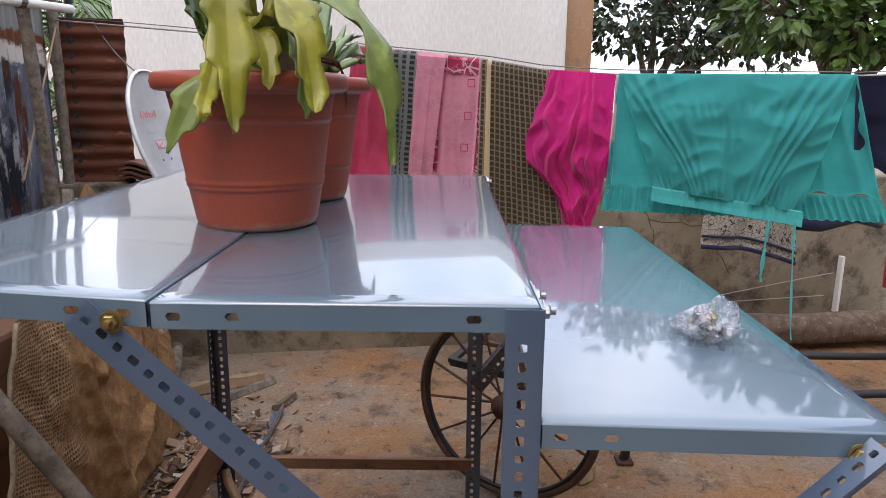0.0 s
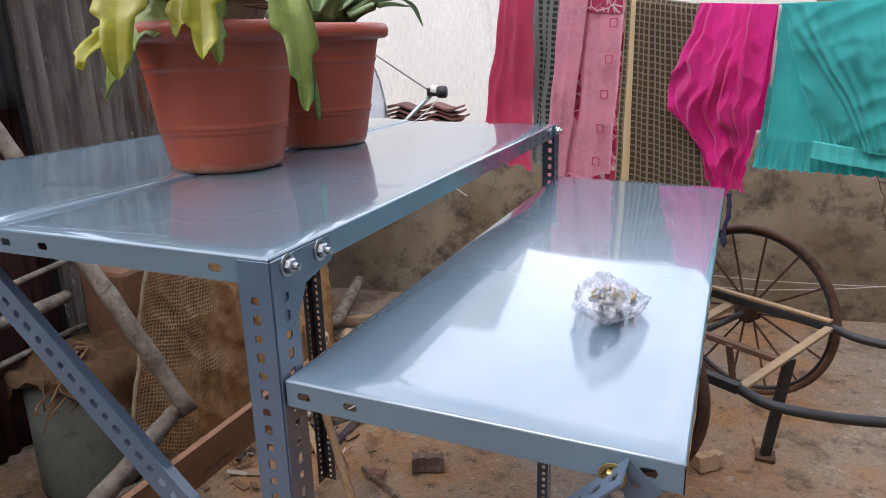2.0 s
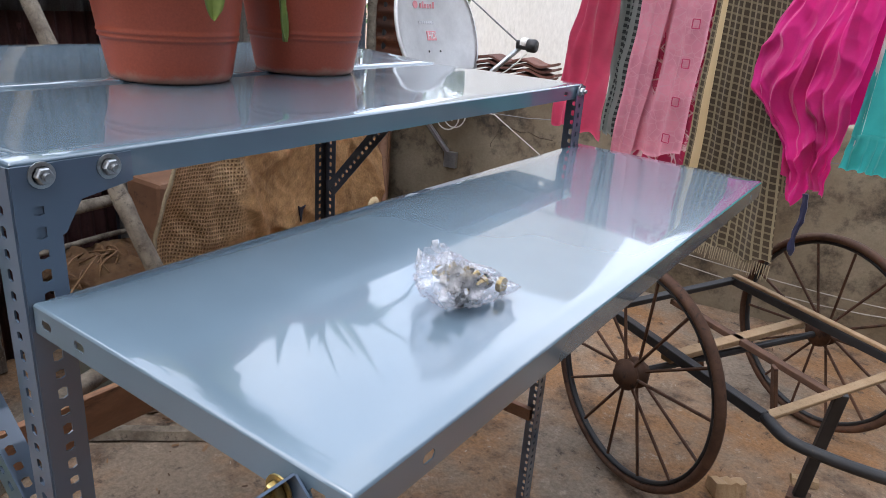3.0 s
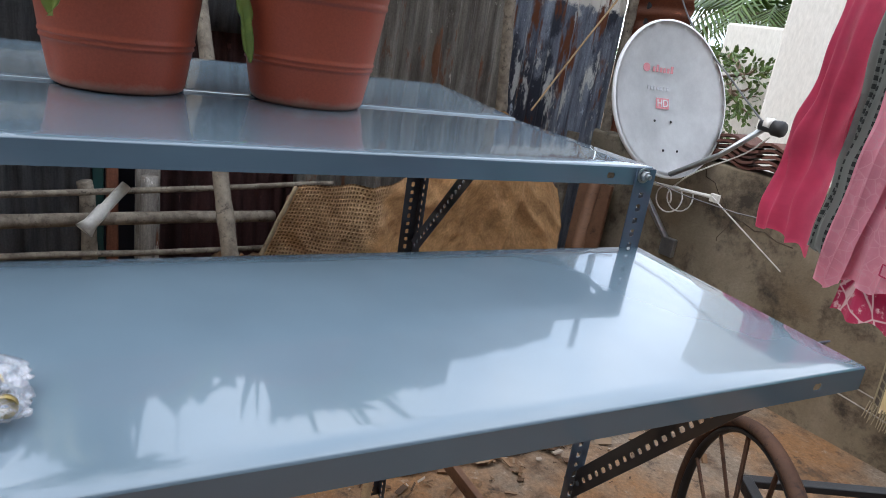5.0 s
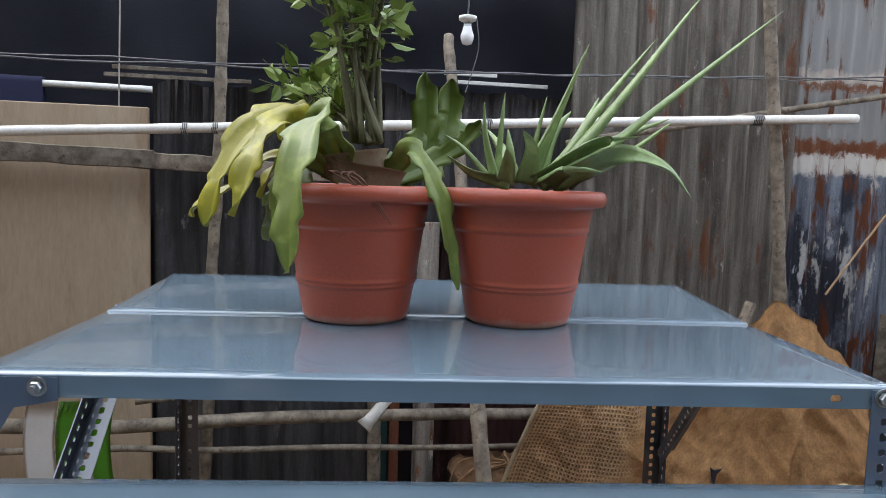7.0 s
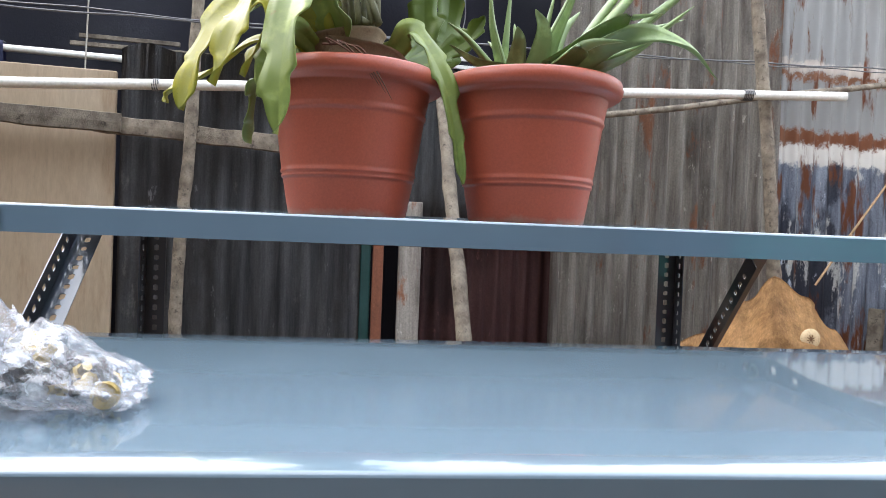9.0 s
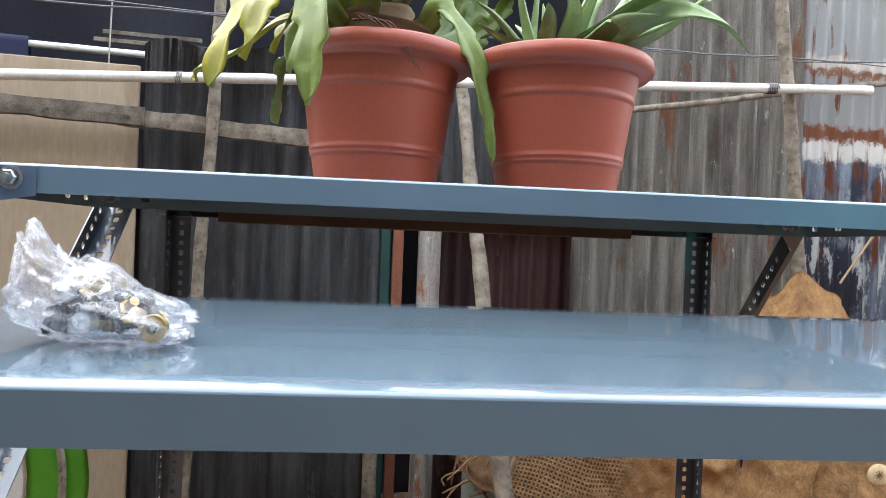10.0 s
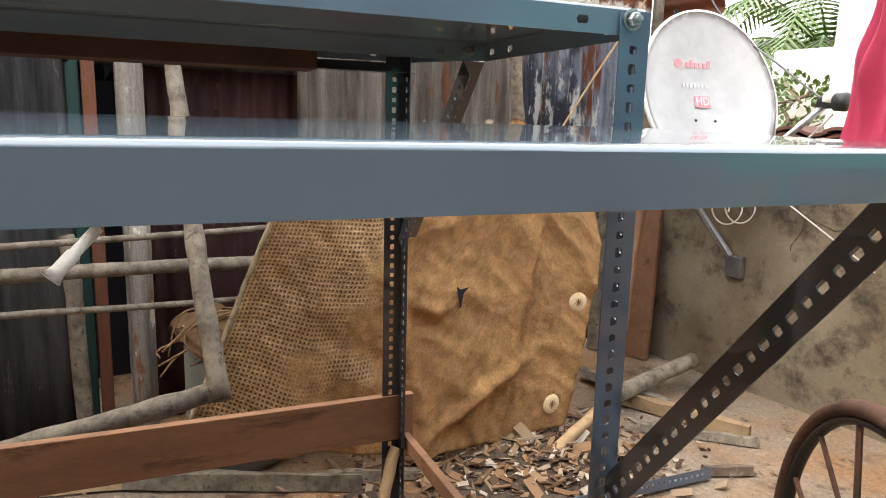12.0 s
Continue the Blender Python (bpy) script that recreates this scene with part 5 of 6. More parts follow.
def bar(a, b, w, h, mat, name, label=""):
    a, b = Vector(a), Vector(b)
    bm = add_box(bmesh.new(), (0, -w / 2, -h / 2), ((b - a).length, w / 2, h / 2), 0.003, basis(a, b - a, Vector((0, 0, 1)).cross(b - a)))
    return part(name, bm, mat, cart, label)


c1, c2, c3, c4 = Vector((0.797, 2.10, .42)), Vector((0.50, 1.50, .42)), Vector((0.19, 2.47, .42)), Vector((-0.08, 1.86, .42))
bar(c3, c1, 0.03, 0.03, BLACKIRON, "side_rail"); bar(c4, c2, 0.03, 0.03, BLACKIRON, "side_rail")
bar(c3 + Vector((0, 0, .022)), c1 + Vector((0, 0, .022)), 0.025, 0.012, PALEWOOD, "wooden_strip", "pale worn wooden strip")
bar(c1, c2, 0.03, 0.012, PALEWOOD, "cross_bar"); bar(c3, c4, 0.03, 0.02, BLACKIRON, "cross_bar")
bar(c3.lerp(c1, .45) + Vector((0, 0, -.03)), c4.lerp(c2, .45) + Vector((0, 0, -.03)), 0.04, 0.02, PALEWOOD, "cross_bar")
bar(c3.lerp(c4, .5) + Vector((0, 0, -.03)), c1.lerp(c2, .5) + Vector((0, 0, -.03)), 0.03, 0.02, RUSTIRON, "centre_rail")
for f in (0.3, 0.75):
    q = c3.lerp(c1, f).lerp(c4.lerp(c2, f), 0.62)
    bar(q + Vector((0, 0, 0)), q + Vector((0.03, 0.02, -0.17)), 0.03, 0.012, RUSTIRON, "stay")
bm = bmesh.new(); add_tube(bm, smooth_path([c2, c2 + AP * 0.12 + Vector((0, -.02, 0)), (0.87, 1.47, .40), (1.3, 1.58, .42), (1.9, 1.5, .47)], 24), 0.016, 8); part("shaft", bm, BLACKIRON, cart, smooth=True)
bm = bmesh.new(); add_tube(bm, smooth_path([c1, (0.95, 2.02, .41), (1.46, 1.93, .43), (2.0, 1.85, .47)], 24), 0.016, 8); part("shaft", bm, BLACKIRON, cart, smooth=True)
bar((0.65, 1.78, 0.42), (0.617, 1.85, 0.01), 0.035, 0.02, BLACKIRON, "prop_leg"); 
bm = add_box(bmesh.new(), (0.585, 1.82, 0.0), (0.65, 1.885, 0.014), 0.003); part("foot", bm, RUSTIRON, cart)

# ---- satellite dish ----
dish = tagged(empty("satellite_dish", YARD), "white satellite dish with faded red print mounted by the wall", "satellite dish")
DN = Vector((0.93, -0.17, 0.30)).normalized()
DM = basis((0.685, -0.27, 1.215), Vector((0, 0, 1)).cross(DN), DN.cross(Vector((0, 0, 1)).cross(DN)))
bm = bmesh.new()
seg, rings_n = 56, 14
RA, RB = 0.315, 0.335
prev = []
for k in range(rings_n + 1):
    f = k / rings_n
    prev.append([bm.verts.new(DM @ Vector((RA * f * math.cos(a), RB * f * math.sin(a), 0.055 * (f * f - 1)))) if k else None for a in (2 * math.pi * s / seg for s in range(seg))])
cen = bm.verts.new(DM @ Vector((0, 0, -0.055)))
for s in range(seg):
    bm.faces.new((cen, prev[1][s], prev[1][(s + 1) % seg]))
    for k in range(1, rings_n):
        bm.faces.new((prev[k][s], prev[k + 1][s], prev[k + 1][(s + 1) % seg], prev[k][(s + 1) % seg]))
bmesh.ops.solidify(bm, geom=bm.faces[:], thickness=0.0025)
refl = part("reflector", bm, DISHPAINT, dish, smooth=True)
bm = bmesh.new()
rr = [[bm.verts.new(DM @ Vector(((RA + a) * math.cos(t), (RB + a) * math.sin(t), b))) for a, b in ((0, 0.003), (0.008, 0.002), (0.010, -0.008), (0.006, -0.016), (0.0, -0.014))] for t in (2 * math.pi * s / 64 for s in range(64))]
for i in range(64):
    for k in range(4):
        bm.faces.new((rr[i][k], rr[(i + 1) % 64][k], rr[(i + 1) % 64][k + 1], rr[i][k + 1]))
part("rim", bm, DISHPAINT, refl, smooth=True)


def dish_z(x, y):
    return 0.055 * ((x / RA) ** 2 + (y / RB) ** 2 - 1) + 0.004


def dish_mark(pts, mat, name="print_mark"):
    bm = bmesh.new()
    f = [bm.verts.new(DM @ Vector((x, y, dish_z(x, y)))) for x, y in pts]
    g = [bm.verts.new(DM @ Vector((x, y, dish_z(x, y) - 0.002))) for x, y in pts]
    bm.faces.new(f)
    for i in range(len(f)):
        j = (i + 1) % len(f)
        bm.faces.new((f[i], g[i], g[j], f[j]))
    return part(name, bm, mat, refl)


# plain bars stand for the printed brand, a plain box for the badge
dish_mark([(-0.115 + 0.022 * math.cos(t), 0.135 + 0.018 * math.sin(t)) for t in (2 * math.pi * k / 12 for k in range(12))], REDPRINT)
for k in range(6):
    x = -0.075 + 0.021 * k
    h = 0.030 if k in (1, 5) else 0.020
    dish_mark([(x, 0.122), (x + 0.013, 0.122), (x + 0.013, 0.122 + h), (x, 0.122 + h)], REDPRINT)
for k in range(7):
    x = -0.10 + 0.019 * k
    dish_mark([(x, 0.045), (x + 0.011, 0.045), (x + 0.011, 0.060), (x, 0.060)], GREYPRINT)
dish_mark([(-0.045, -0.035), (0.03, -0.035), (0.03, 0.012), (-0.045, 0.012)], REDPRINT, "badge")
cu = bpy.data.curves.new("badge_text", "FONT"); cu.body = "HD"; cu.size = 0.045; cu.extrude = 0.001; cu.align_x, cu.align_y = "CENTER", "CENTER"
tx = new("badge_text", cu); tx.data.materials.append(DISHPAINT); tx.parent = refl
tx.matrix_local = DM @ Matrix.Translation((-0.008, -0.012, dish_z(0, 0) + 0.003))
for x, y in ((-0.055, -0.09), (0.04, -0.09), (-0.02, -0.22), (0.06, -0.22)):
    bm = bmesh.new(); lathe(bm, [(0.0001, 0.002), (0.005, 0.002), (0.006, 0)], 10, DM @ Matrix.Translation((x, y, dish_z(x, y)))); part("rivet", bm, BLACKIRON, refl)
LNB = Vector((1.135, -0.22, 1.185))
bot = DM @ Vector((0, -RB, 0))
bm = bmesh.new(); add_tube(bm, [bot + Vector((-.02, 0, .0)), bot.lerp(LNB, .5) + Vector((0, 0, -.01)), LNB - Vector((0.03, 0, 0.01))], 0.012, 8); part("arm", bm, ZINC, dish, smooth=True)
bm = bmesh.new(); lathe(bm, [(0.0001, -0.05), (0.022, -0.05), (0.022, 0.0), (0.03, 0.005), (0.032, 0.04), (0.026, 0.05), (0.0001, 0.05)], 18, Matrix.Translation(LNB) @ basis((0, 0, 0), (0, 1, 0), (0, 0, 1)) ); part("receiver_head", bm, BLACKIRON, dish, "dark receiver head", smooth=True)
bm = bmesh.new(); lathe(bm, [(0.0001, 0.0), (0.024, 0.0), (0.026, 0.03), (0.0001, 0.034)], 16, Matrix.Translation(LNB + Vector((-0.03, 0, 0.01))) @ basis((0, 0, 0), (0, 1, 0), (0, 0, 1))); part("cap", bm, PVC, dish, smooth=True)
back = DM @ Vector((0, -0.12, -0.07))
bm = bmesh.new(); add_tube(bm, [back, (0.53, -0.22, 0.95), (0.50, -0.10, 0.78), (0.66, -0.03, 0.56)], 0.016, 8); part("mast", bm, ZINC, dish)
bm = add_box(bmesh.new(), (0.64, -0.03, 0.47), (0.715, -0.002, 0.56), 0.003); part("wall_plate", bm, ZINC, dish)
bm = bmesh.new(); add_tube(bm, [(0.53, -0.2, 0.82), (0.98, -0.22, 0.855)], 0.008, 8); part("cross_arm", bm, PVC, dish)
bm = add_box(bmesh.new(), (0.96, -0.235, 0.835), (1.0, -0.215, 0.87), 0.003); part("end_plate", bm, PVC, dish)
bm = bmesh.new()
add_tube(bm, [Vector((0.70 + 0.055 * math.cos(a), -0.2 + 0.004 * k, 0.765 + 0.06 * math.sin(a))) for k, a in enumerate([0.3 * i for i in range(46)])], 0.0035, 6)
part("cable_coil", bm, PVC, dish, smooth=True)
bm = bmesh.new(); add_tube(bm, smooth_path([LNB + Vector((.0, 0, -.04)), LNB + Vector((-.1, .02, -.13)), (0.85, -.22, .93), (0.74, -.2, .83)], 16), 0.0035, 6); part("cable", bm, PVC, dish)

bm = bmesh.new(); add_tube(bm, smooth_path([LNB + Vector((0, 0, -.02)), (0.85, -.10, 1.32), (0.41, .08, 1.58), (0.17, .10, 1.95)], 24), 0.004, 6); part("cable", bm, WIRE, dish)
# clay tiles stacked along the wall's top
rnd = random.Random(12)
for col in range(4):
    for lay in range(5 if col else 4):
        bm = bmesh.new()
        n = 8
        w, ln, th = 0.21, 0.17, 0.012
        rows = []
        for i in range(n + 1):
            u = i / n
            z = 0.014 * math.sin(u * math.pi * 2)
            rows.append([bm.verts.new((w * (u - .5), y, z + dz)) for y in (-ln / 2, ln / 2) for dz in (0, th)])
        for a, b in zip(rows, rows[1:]):
            bm.faces.new((a[0], b[0], b[1], a[1])); bm.faces.new((a[2], a[3], b[3], b[2])); bm.faces.new((a[1], b[1], b[3], a[3])); bm.faces.new((a[0], a[2], b[2], b[0]))
        bm.faces.new((rows[0][0], rows[0][1], rows[0][3], rows[0][2])); bm.faces.new((rows[-1][0], rows[-1][2], rows[-1][3], rows[-1][1]))
        ob = tagged(part("roof_tile", bm, ROOFTILE), "old red-brown clay roof tile stacked on the wall", "roof tile", "stacked roof tiles")
        ob.matrix_world = YARD @ Matrix.Translation((0.46 + 0.215 * col + rnd.uniform(-.015, .015), 0.075 + rnd.uniform(-.012, .012), 0.980 + 0.025 * lay)) @ Matrix.Rotation(rnd.uniform(-.06, .06), 4, "Z")


# ---- burlap, junk and ground clutter ----
def burlap_mat():
    m, n, l, bs = base_mat("coarse_burlap")
    uv = n.new("ShaderNodeUVMap").outputs["UV"]
    sep = n.new("ShaderNodeSeparateXYZ"); l.new(uv, sep.inputs[0])

    def wave(axis, per):
        mu = n.new("ShaderNodeMath"); mu.operation = "MULTIPLY"; mu.inputs[1].default_value = per * 6.283; l.new(sep.outputs[axis], mu.inputs[0])
        si = n.new("ShaderNodeMath"); si.operation = "SINE"; l.new(mu.outputs[0], si.inputs[0])
        return si.outputs[0]
    a, b = wave("X", 78), wave("Y", 62)
    mx = n.new("ShaderNodeMath"); mx.operation = "MAXIMUM"; l.new(a, mx.inputs[0]); l.new(b, mx.inputs[1])
    drift = noise_tex(n, l, uv, 0.22, 6, 0.65)
    fib = noise_tex(n, l, uv, 0.008, 5, 0.7)
    col = mix_color(n, l, ramp(n, l, drift, 0.25, 0.75), (0.44, 0.27, 0.13), (0.68, 0.46, 0.25))
    open_ = n.new("ShaderNodeMath"); open_.operation = "MULTIPLY"; l.new(ramp(n, l, mx.outputs[0], 0.5, -0.9), open_.inputs[0])
    mask = noise_tex(n, l, uv, 0.2, 3, 0.5)
    side = n.new("ShaderNodeMath"); side.operation = "MULTIPLY_ADD"; side.inputs[1].default_value = -1.0; l.new(sep.outputs["X"], side.inputs[0]); l.new(mask, side.inputs[2])
    l.new(ramp(n, l, side.outputs[0], 0.10, 0.24), open_.inputs[1])
    col = mix_color(n, l, ramp(n, l, side.outputs[0], 0.22, 0.02), col, mix_color(n, l, ramp(n, l, drift, 0.3, 0.7), (0.40, 0.215, 0.088), (0.62, 0.37, 0.165)))
    col = mix_color(n, l, open_.outputs[0], col, (0.13, 0.068, 0.028))
    stain = noise_tex(n, l, uv, 0.16, 7, 0.7)
    col = mix_color(n, l, ramp(n, l, stain, 0.52, 0.74), col, (0.22, 0.11, 0.045))
    patch = noise_tex(n, l, uv, 0.035, 6, 0.75)
    col = mix_color(n, l, 0.7, col, mix_color(n, l, ramp(n, l, patch, 0.32, 0.68), (0.55, 0.52, 0.48), (1.3, 1.3, 1.3)), "MULTIPLY")
    col = mix_color(n, l, 0.5, col, mix_color(n, l, ramp(n, l, fib, 0.3, 0.7), (0.45, 0.45, 0.45), (1.45, 1.45, 1.45)), "MULTIPLY")
    l.new(col, bs.inputs["Base Color"])
    bs.inputs["Roughness"].default_value = 0.95
    th = n.new("ShaderNodeMath"); th.operation = "MULTIPLY"; l.new(mx.outputs[0], th.inputs[0]); l.new(open_.inputs[1].links[0].from_socket, th.inputs[1])
    wr = noise_tex(n, l, uv, 0.09, 3, 0.5)
    grain = n.new("ShaderNodeMath"); grain.operation = "MULTIPLY_ADD"; grain.inputs[1].default_value = 1.5; l.new(fib, grain.inputs[0]); l.new(th.outputs[0], grain.inputs[2])
    su = n.new("ShaderNodeMath"); su.operation = "MULTIPLY_ADD"; su.inputs[1].default_value = 4.0; l.new(wr, su.inputs[0]); l.new(grain.outputs[0], su.inputs[2])
    bump(n, l, bs, su.outputs[0], 0.8, 0.003)
    return m


BURLAP = burlap_mat()
HEM = mottled("pale_jute_hem", (0.26, 0.19, 0.11), (0.36, 0.28, 0.17), (0.16, 0.1, 0.05), 0.05, 0.004, 0.95, 0, 0.002)
PATCHMAT = mottled("pale_straw_patch", (0.60, 0.46, 0.26), (0.68, 0.54, 0.33), (0.35, 0.22, 0.1), 0.02, 0.003, 0.9, 0, 0.001)
JUTE = mottled("brown_jute_rag", (0.20, 0.10, 0.045), (0.32, 0.18, 0.085), (0.12, 0.06, 0.03), 0.06, 0.005, 0.95, 0, 0.004)
sack = tagged(empty("burlap_sheet"), "old brown burlap sheet with a torn hole draped over a stack", "burlap")


def burlap_point(u, v):
    zt = interp([(0, .85), (.28, .83), (.5, .91), (.62, 1.02), (.70, 1.105), (.80, 1.04), (.90, .93), (1, .80)], u)
    y = (0.74 + 1.20 * u) * (1 - v) + (1.00 + 1.20 * u) * v
    zb = interp([(0, .27), (.25, .13), (.6, .07), (1, .09)], u)
    z = zb + (zt - zb) * v
    x = -1.39 + 0.19 * (1 - v) + 0.15 * v * (1 - u) ** 2 + 0.05 * noise.noise((y * 2.1, z * 1.6, 2)) - 0.10 * u * max(0, v - 0.82) / 0.18
    x += 0.012 * (1 - 3 * abs(noise.noise((y * 4.0 + z * 3, z * 3.6, 6)))) + 0.006 * (1 - 3 * abs(noise.noise((y * 9, z * 10 + y * 6, 16)))) + 0.003 * noise.noise((y * 30, z * 30, 4))
    # a long crease in the open weave, the edge of the upper layer, and a dented fold near the foot
    x += 0.030 * math.exp(-((y - 1.36 + 0.15 * (v - .5)) / 0.03) ** 2) - 0.02 * math.exp(-((y - 1.10 - 0.12 * v) / 0.05) ** 2)
    edge = 0.835 + 0.012 * noise.noise((v * 14, 1, 1)) - 0.05 * (1 - v)
    x += 0.016 * max(0.0, min(1.0, (edge - u) / 0.006 + 0.5))
    x += 0.035 * math.exp(-((u - .70 - (v - .16) * 1.2) / .035) ** 2 - ((v - .17) / .09) ** 2) - 0.022 * math.exp(-((u - .745) / .03) ** 2 - ((v - .12) / .07) ** 2)
    x += 0.022 * math.exp(-((v - .50 + .35 * (u - .55)) / .03) ** 2 - ((u - .50) / .10) ** 2)
    return Vector((x, y, z))


bm = bmesh.new()
uvl = bm.loops.layers.uv.new("UVMap")
nu, nv = 180, 110
g = [[(bm.verts.new(burlap_point(i / nu, j / nv)), (1.28 * i / nu, 0.9 * j / nv)) for i in range(nu + 1)] for j in range(nv + 1)]
for a, b in zip(g, g[1:]):
    for i in range(nu):
        q = (a[i], a[i + 1], b[i + 1], b[i])
        f = bm.faces.new([c[0] for c in q])
        for lp, c in zip(f.loops, q):
            lp[uvl].uv = c[1]
bmesh.ops.solidify(bm, geom=bm.faces[:], thickness=0.003)
part("sheet", bm, BURLAP, sack, smooth=True)
bm = bmesh.new(); add_tube(bm, [burlap_point(0.0, k / 24) + Vector((0.006, 0, 0)) for k in range(25)], 0.007, 7, True, 0.2); part("hem", bm, HEM, sack, "pale stitched hem", smooth=True)
for u, v in ((0.80, 0.86), (0.955, 0.52), (0.93, 0.10)):
    p = burlap_point(u, v); nrm = (burlap_point(u + .02, v) - p).cross(burlap_point(u, v + .02) - p).normalized()
    if nrm.x < 0:
        nrm = -nrm
    m = basis(p + nrm * 0.006, (burlap_point(u + .02, v) - p), (0, 0, 1))
    bm = bmesh.new(); lathe(bm, [(0.0001, 0.004), (0.012, 0.005), (0.03, 0.004), (0.034, 0.0)], 20, m)
    part("round_patch", bm, PATCHMAT, sack, "pale round patch", smooth=True)
    for k in range(4):
        bm = add_box(bmesh.new(), (-0.014, -0.0012, 0.004), (0.014, 0.0012, 0.0065), 0, m @ Matrix.Rotation(k * math.pi / 4, 4, "Z")); part("stitch", bm, JUTE, sack)
p = burlap_point(0.585, 0.52)
bm = bmesh.new()
f = [bm.verts.new(p + Vector((0.012, dy, dz))) for dy, dz in ((-.012, .022), (0, .012), (.028, .018), (.010, 0.0), (.002, -.048), (-.006, -.012))]
k2 = [bm.verts.new(v.co - Vector((.006, 0, 0))) for v in f]
bm.faces.new(f)
for i in range(6):
    bm.faces.new((f[i], k2[i], k2[(i + 1) % 6], f[(i + 1) % 6]))
part("torn_hole", bm, TARP, sack, "dark torn hole")
# the stack that carries it
bm = add_box(bmesh.new(), (-1.68, 1.10, 0.0), (-1.47, 2.06, 0.70), 0.02)
tagged(part("crate", bm, PLANK), "dark wooden crate under the burlap", "crate")
bm = bmesh.new(); add_tube(bm, [(-1.44, 1.58, 0.6), (-1.44, 1.70, 0.95), (-1.46, 1.76, 1.09)], 0.02, 7)
tagged(part("stick", bm, BAMBOO), "stick propping the burlap peak", "stick")
bm = bmesh.new(); add_tube(bm, [(-1.53, 1.93, 0.70), (-1.53, 1.94, 0.96), (-1.52, 1.955, 1.03)], [0.012, 0.015, 0.020], 8, False)
tagged(part("paper_roll", bm, PVC, smooth=True), "curled scrap of pale paper behind the burlap", "scrap")

# grey-green plastic drum with a rag, white pipe end and boards
bm = bmesh.new()
lathe(bm, [(0.0001, 0), (0.15, 0), (0.165, 0.02), (0.165, 0.38), (0.158, 0.41), (0.12, 0.43), (0.06, 0.44), (0.0001, 0.44)], 36, Matrix.Translation(yd(0.34, -2.02, 0)))
tagged(part("plastic_drum", bm, TANKMAT, smooth=True), "dull grey-green plastic drum by the fence", "drum")
bm = bmesh.new()
c = yd(0.34, -2.02, 0.41)
rings = []
for k in range(9):
    f = k / 8
    rings.append([bm.verts.new(c + Vector((math.cos(a), math.sin(a), 0)) * (0.02 + 0.185 * min(1, f * 1.45)) + Vector((0, 0, 0.060 - (0.09 + 0.07 * math.sin(a * 2 + 1)) * f ** 2.6 + 0.035 * noise.noise((math.cos(a) * 3, math.sin(a) * 3, f * 4)) + 0.02 * math.sin(a * 7 + f * 5) * f))) for a in (2 * math.pi * s / 40 for s in range(40))])
for a, b in zip(rings, rings[1:]):
    for s in range(40):
        bm.faces.new((a[s], a[(s + 1) % 40], b[(s + 1) % 40], b[s]))
bm.faces.new(rings[0])
bmesh.ops.solidify(bm, geom=bm.faces[:], thickness=0.012)
tagged(part("jute_rag", bm, JUTE, smooth=True), "crumpled brown jute rag on the drum", "rag")
bm = bmesh.new()
rnd = random.Random(4)
for k in range(26):
    a = yd(0.33 + rnd.uniform(-.03, .03), -2.1 + rnd.uniform(-.05, .1), 0.46 + rnd.uniform(-.05, .03))
    add_tube(bm, smooth_path([a, a + Vector((0.05, rnd.uniform(-.06, .06), rnd.uniform(0, .04))), a + Vector((0.10, rnd.uniform(-.12, .06), rnd.uniform(-.03, .03))), a + Vector((0.12, rnd.uniform(-.16, .05), rnd.uniform(-.10, -.04)))], 12), 0.0032, 5, True, 0.2, k)
tagged(part("jute_strands", bm, JUTE, smooth=True), "loose bundle of brown jute strands", "rag", kind="stuff")
bm = bmesh.new()
p0, p1 = yd(0.32, -2.40, 0.765), yd(0.36, -2.53, 0.635)
add_tube(bm, [p0, p0.lerp(p1, .5), p0.lerp(p1, .52), p0.lerp(p1, .85), p1], [0.017, 0.017, 0.021, 0.021, 0.030], 14, False)
bmesh.ops.solidify(bm, geom=bm.faces[:], thickness=0.003)
tagged(part("pipe_piece", bm, PVC, smooth=True), "short white plastic pipe piece stuck in the fence", "pipe")

bag = tagged(empty("shopping_bag"), "bright green and white woven plastic shopping bag with a zip", "bag")
for nm, y0, y1, mt in (("side", -0.43, -0.275, GREENBAG), ("edge_panel", -0.52, -0.433, WHITEBAG)):
    bm = bmesh.new()
    g = [[bm.verts.new((-1.1 + 0.02 * noise.noise((y0 + (y1 - y0) * i / 10, j * .3, 4)), y0 + (y1 - y0) * i / 10 + 0.012 * math.sin(j * .8), 0.82 * j / 16)) for i in range(11)] for j in range(17)]
    for a, b in zip(g, g[1:]):
        for i in range(10):
            bm.faces.new((a[i], a[i + 1], b[i + 1], b[i]))
    r = bmesh.ops.solidify(bm, geom=bm.faces[:], thickness=0.12)
    part(nm, bm, mt, bag, smooth=True)
bm = bmesh.new(); add_tube(bm, [(-1.085 + 0.01 * noise.noise((0, j * .3, 4)), -0.335 + 0.012 * math.sin(j * .8), 0.82 * j / 16) for j in range(17)], 0.010, 6); part("zip", bm, BAMBOO, bag, "dull zip")


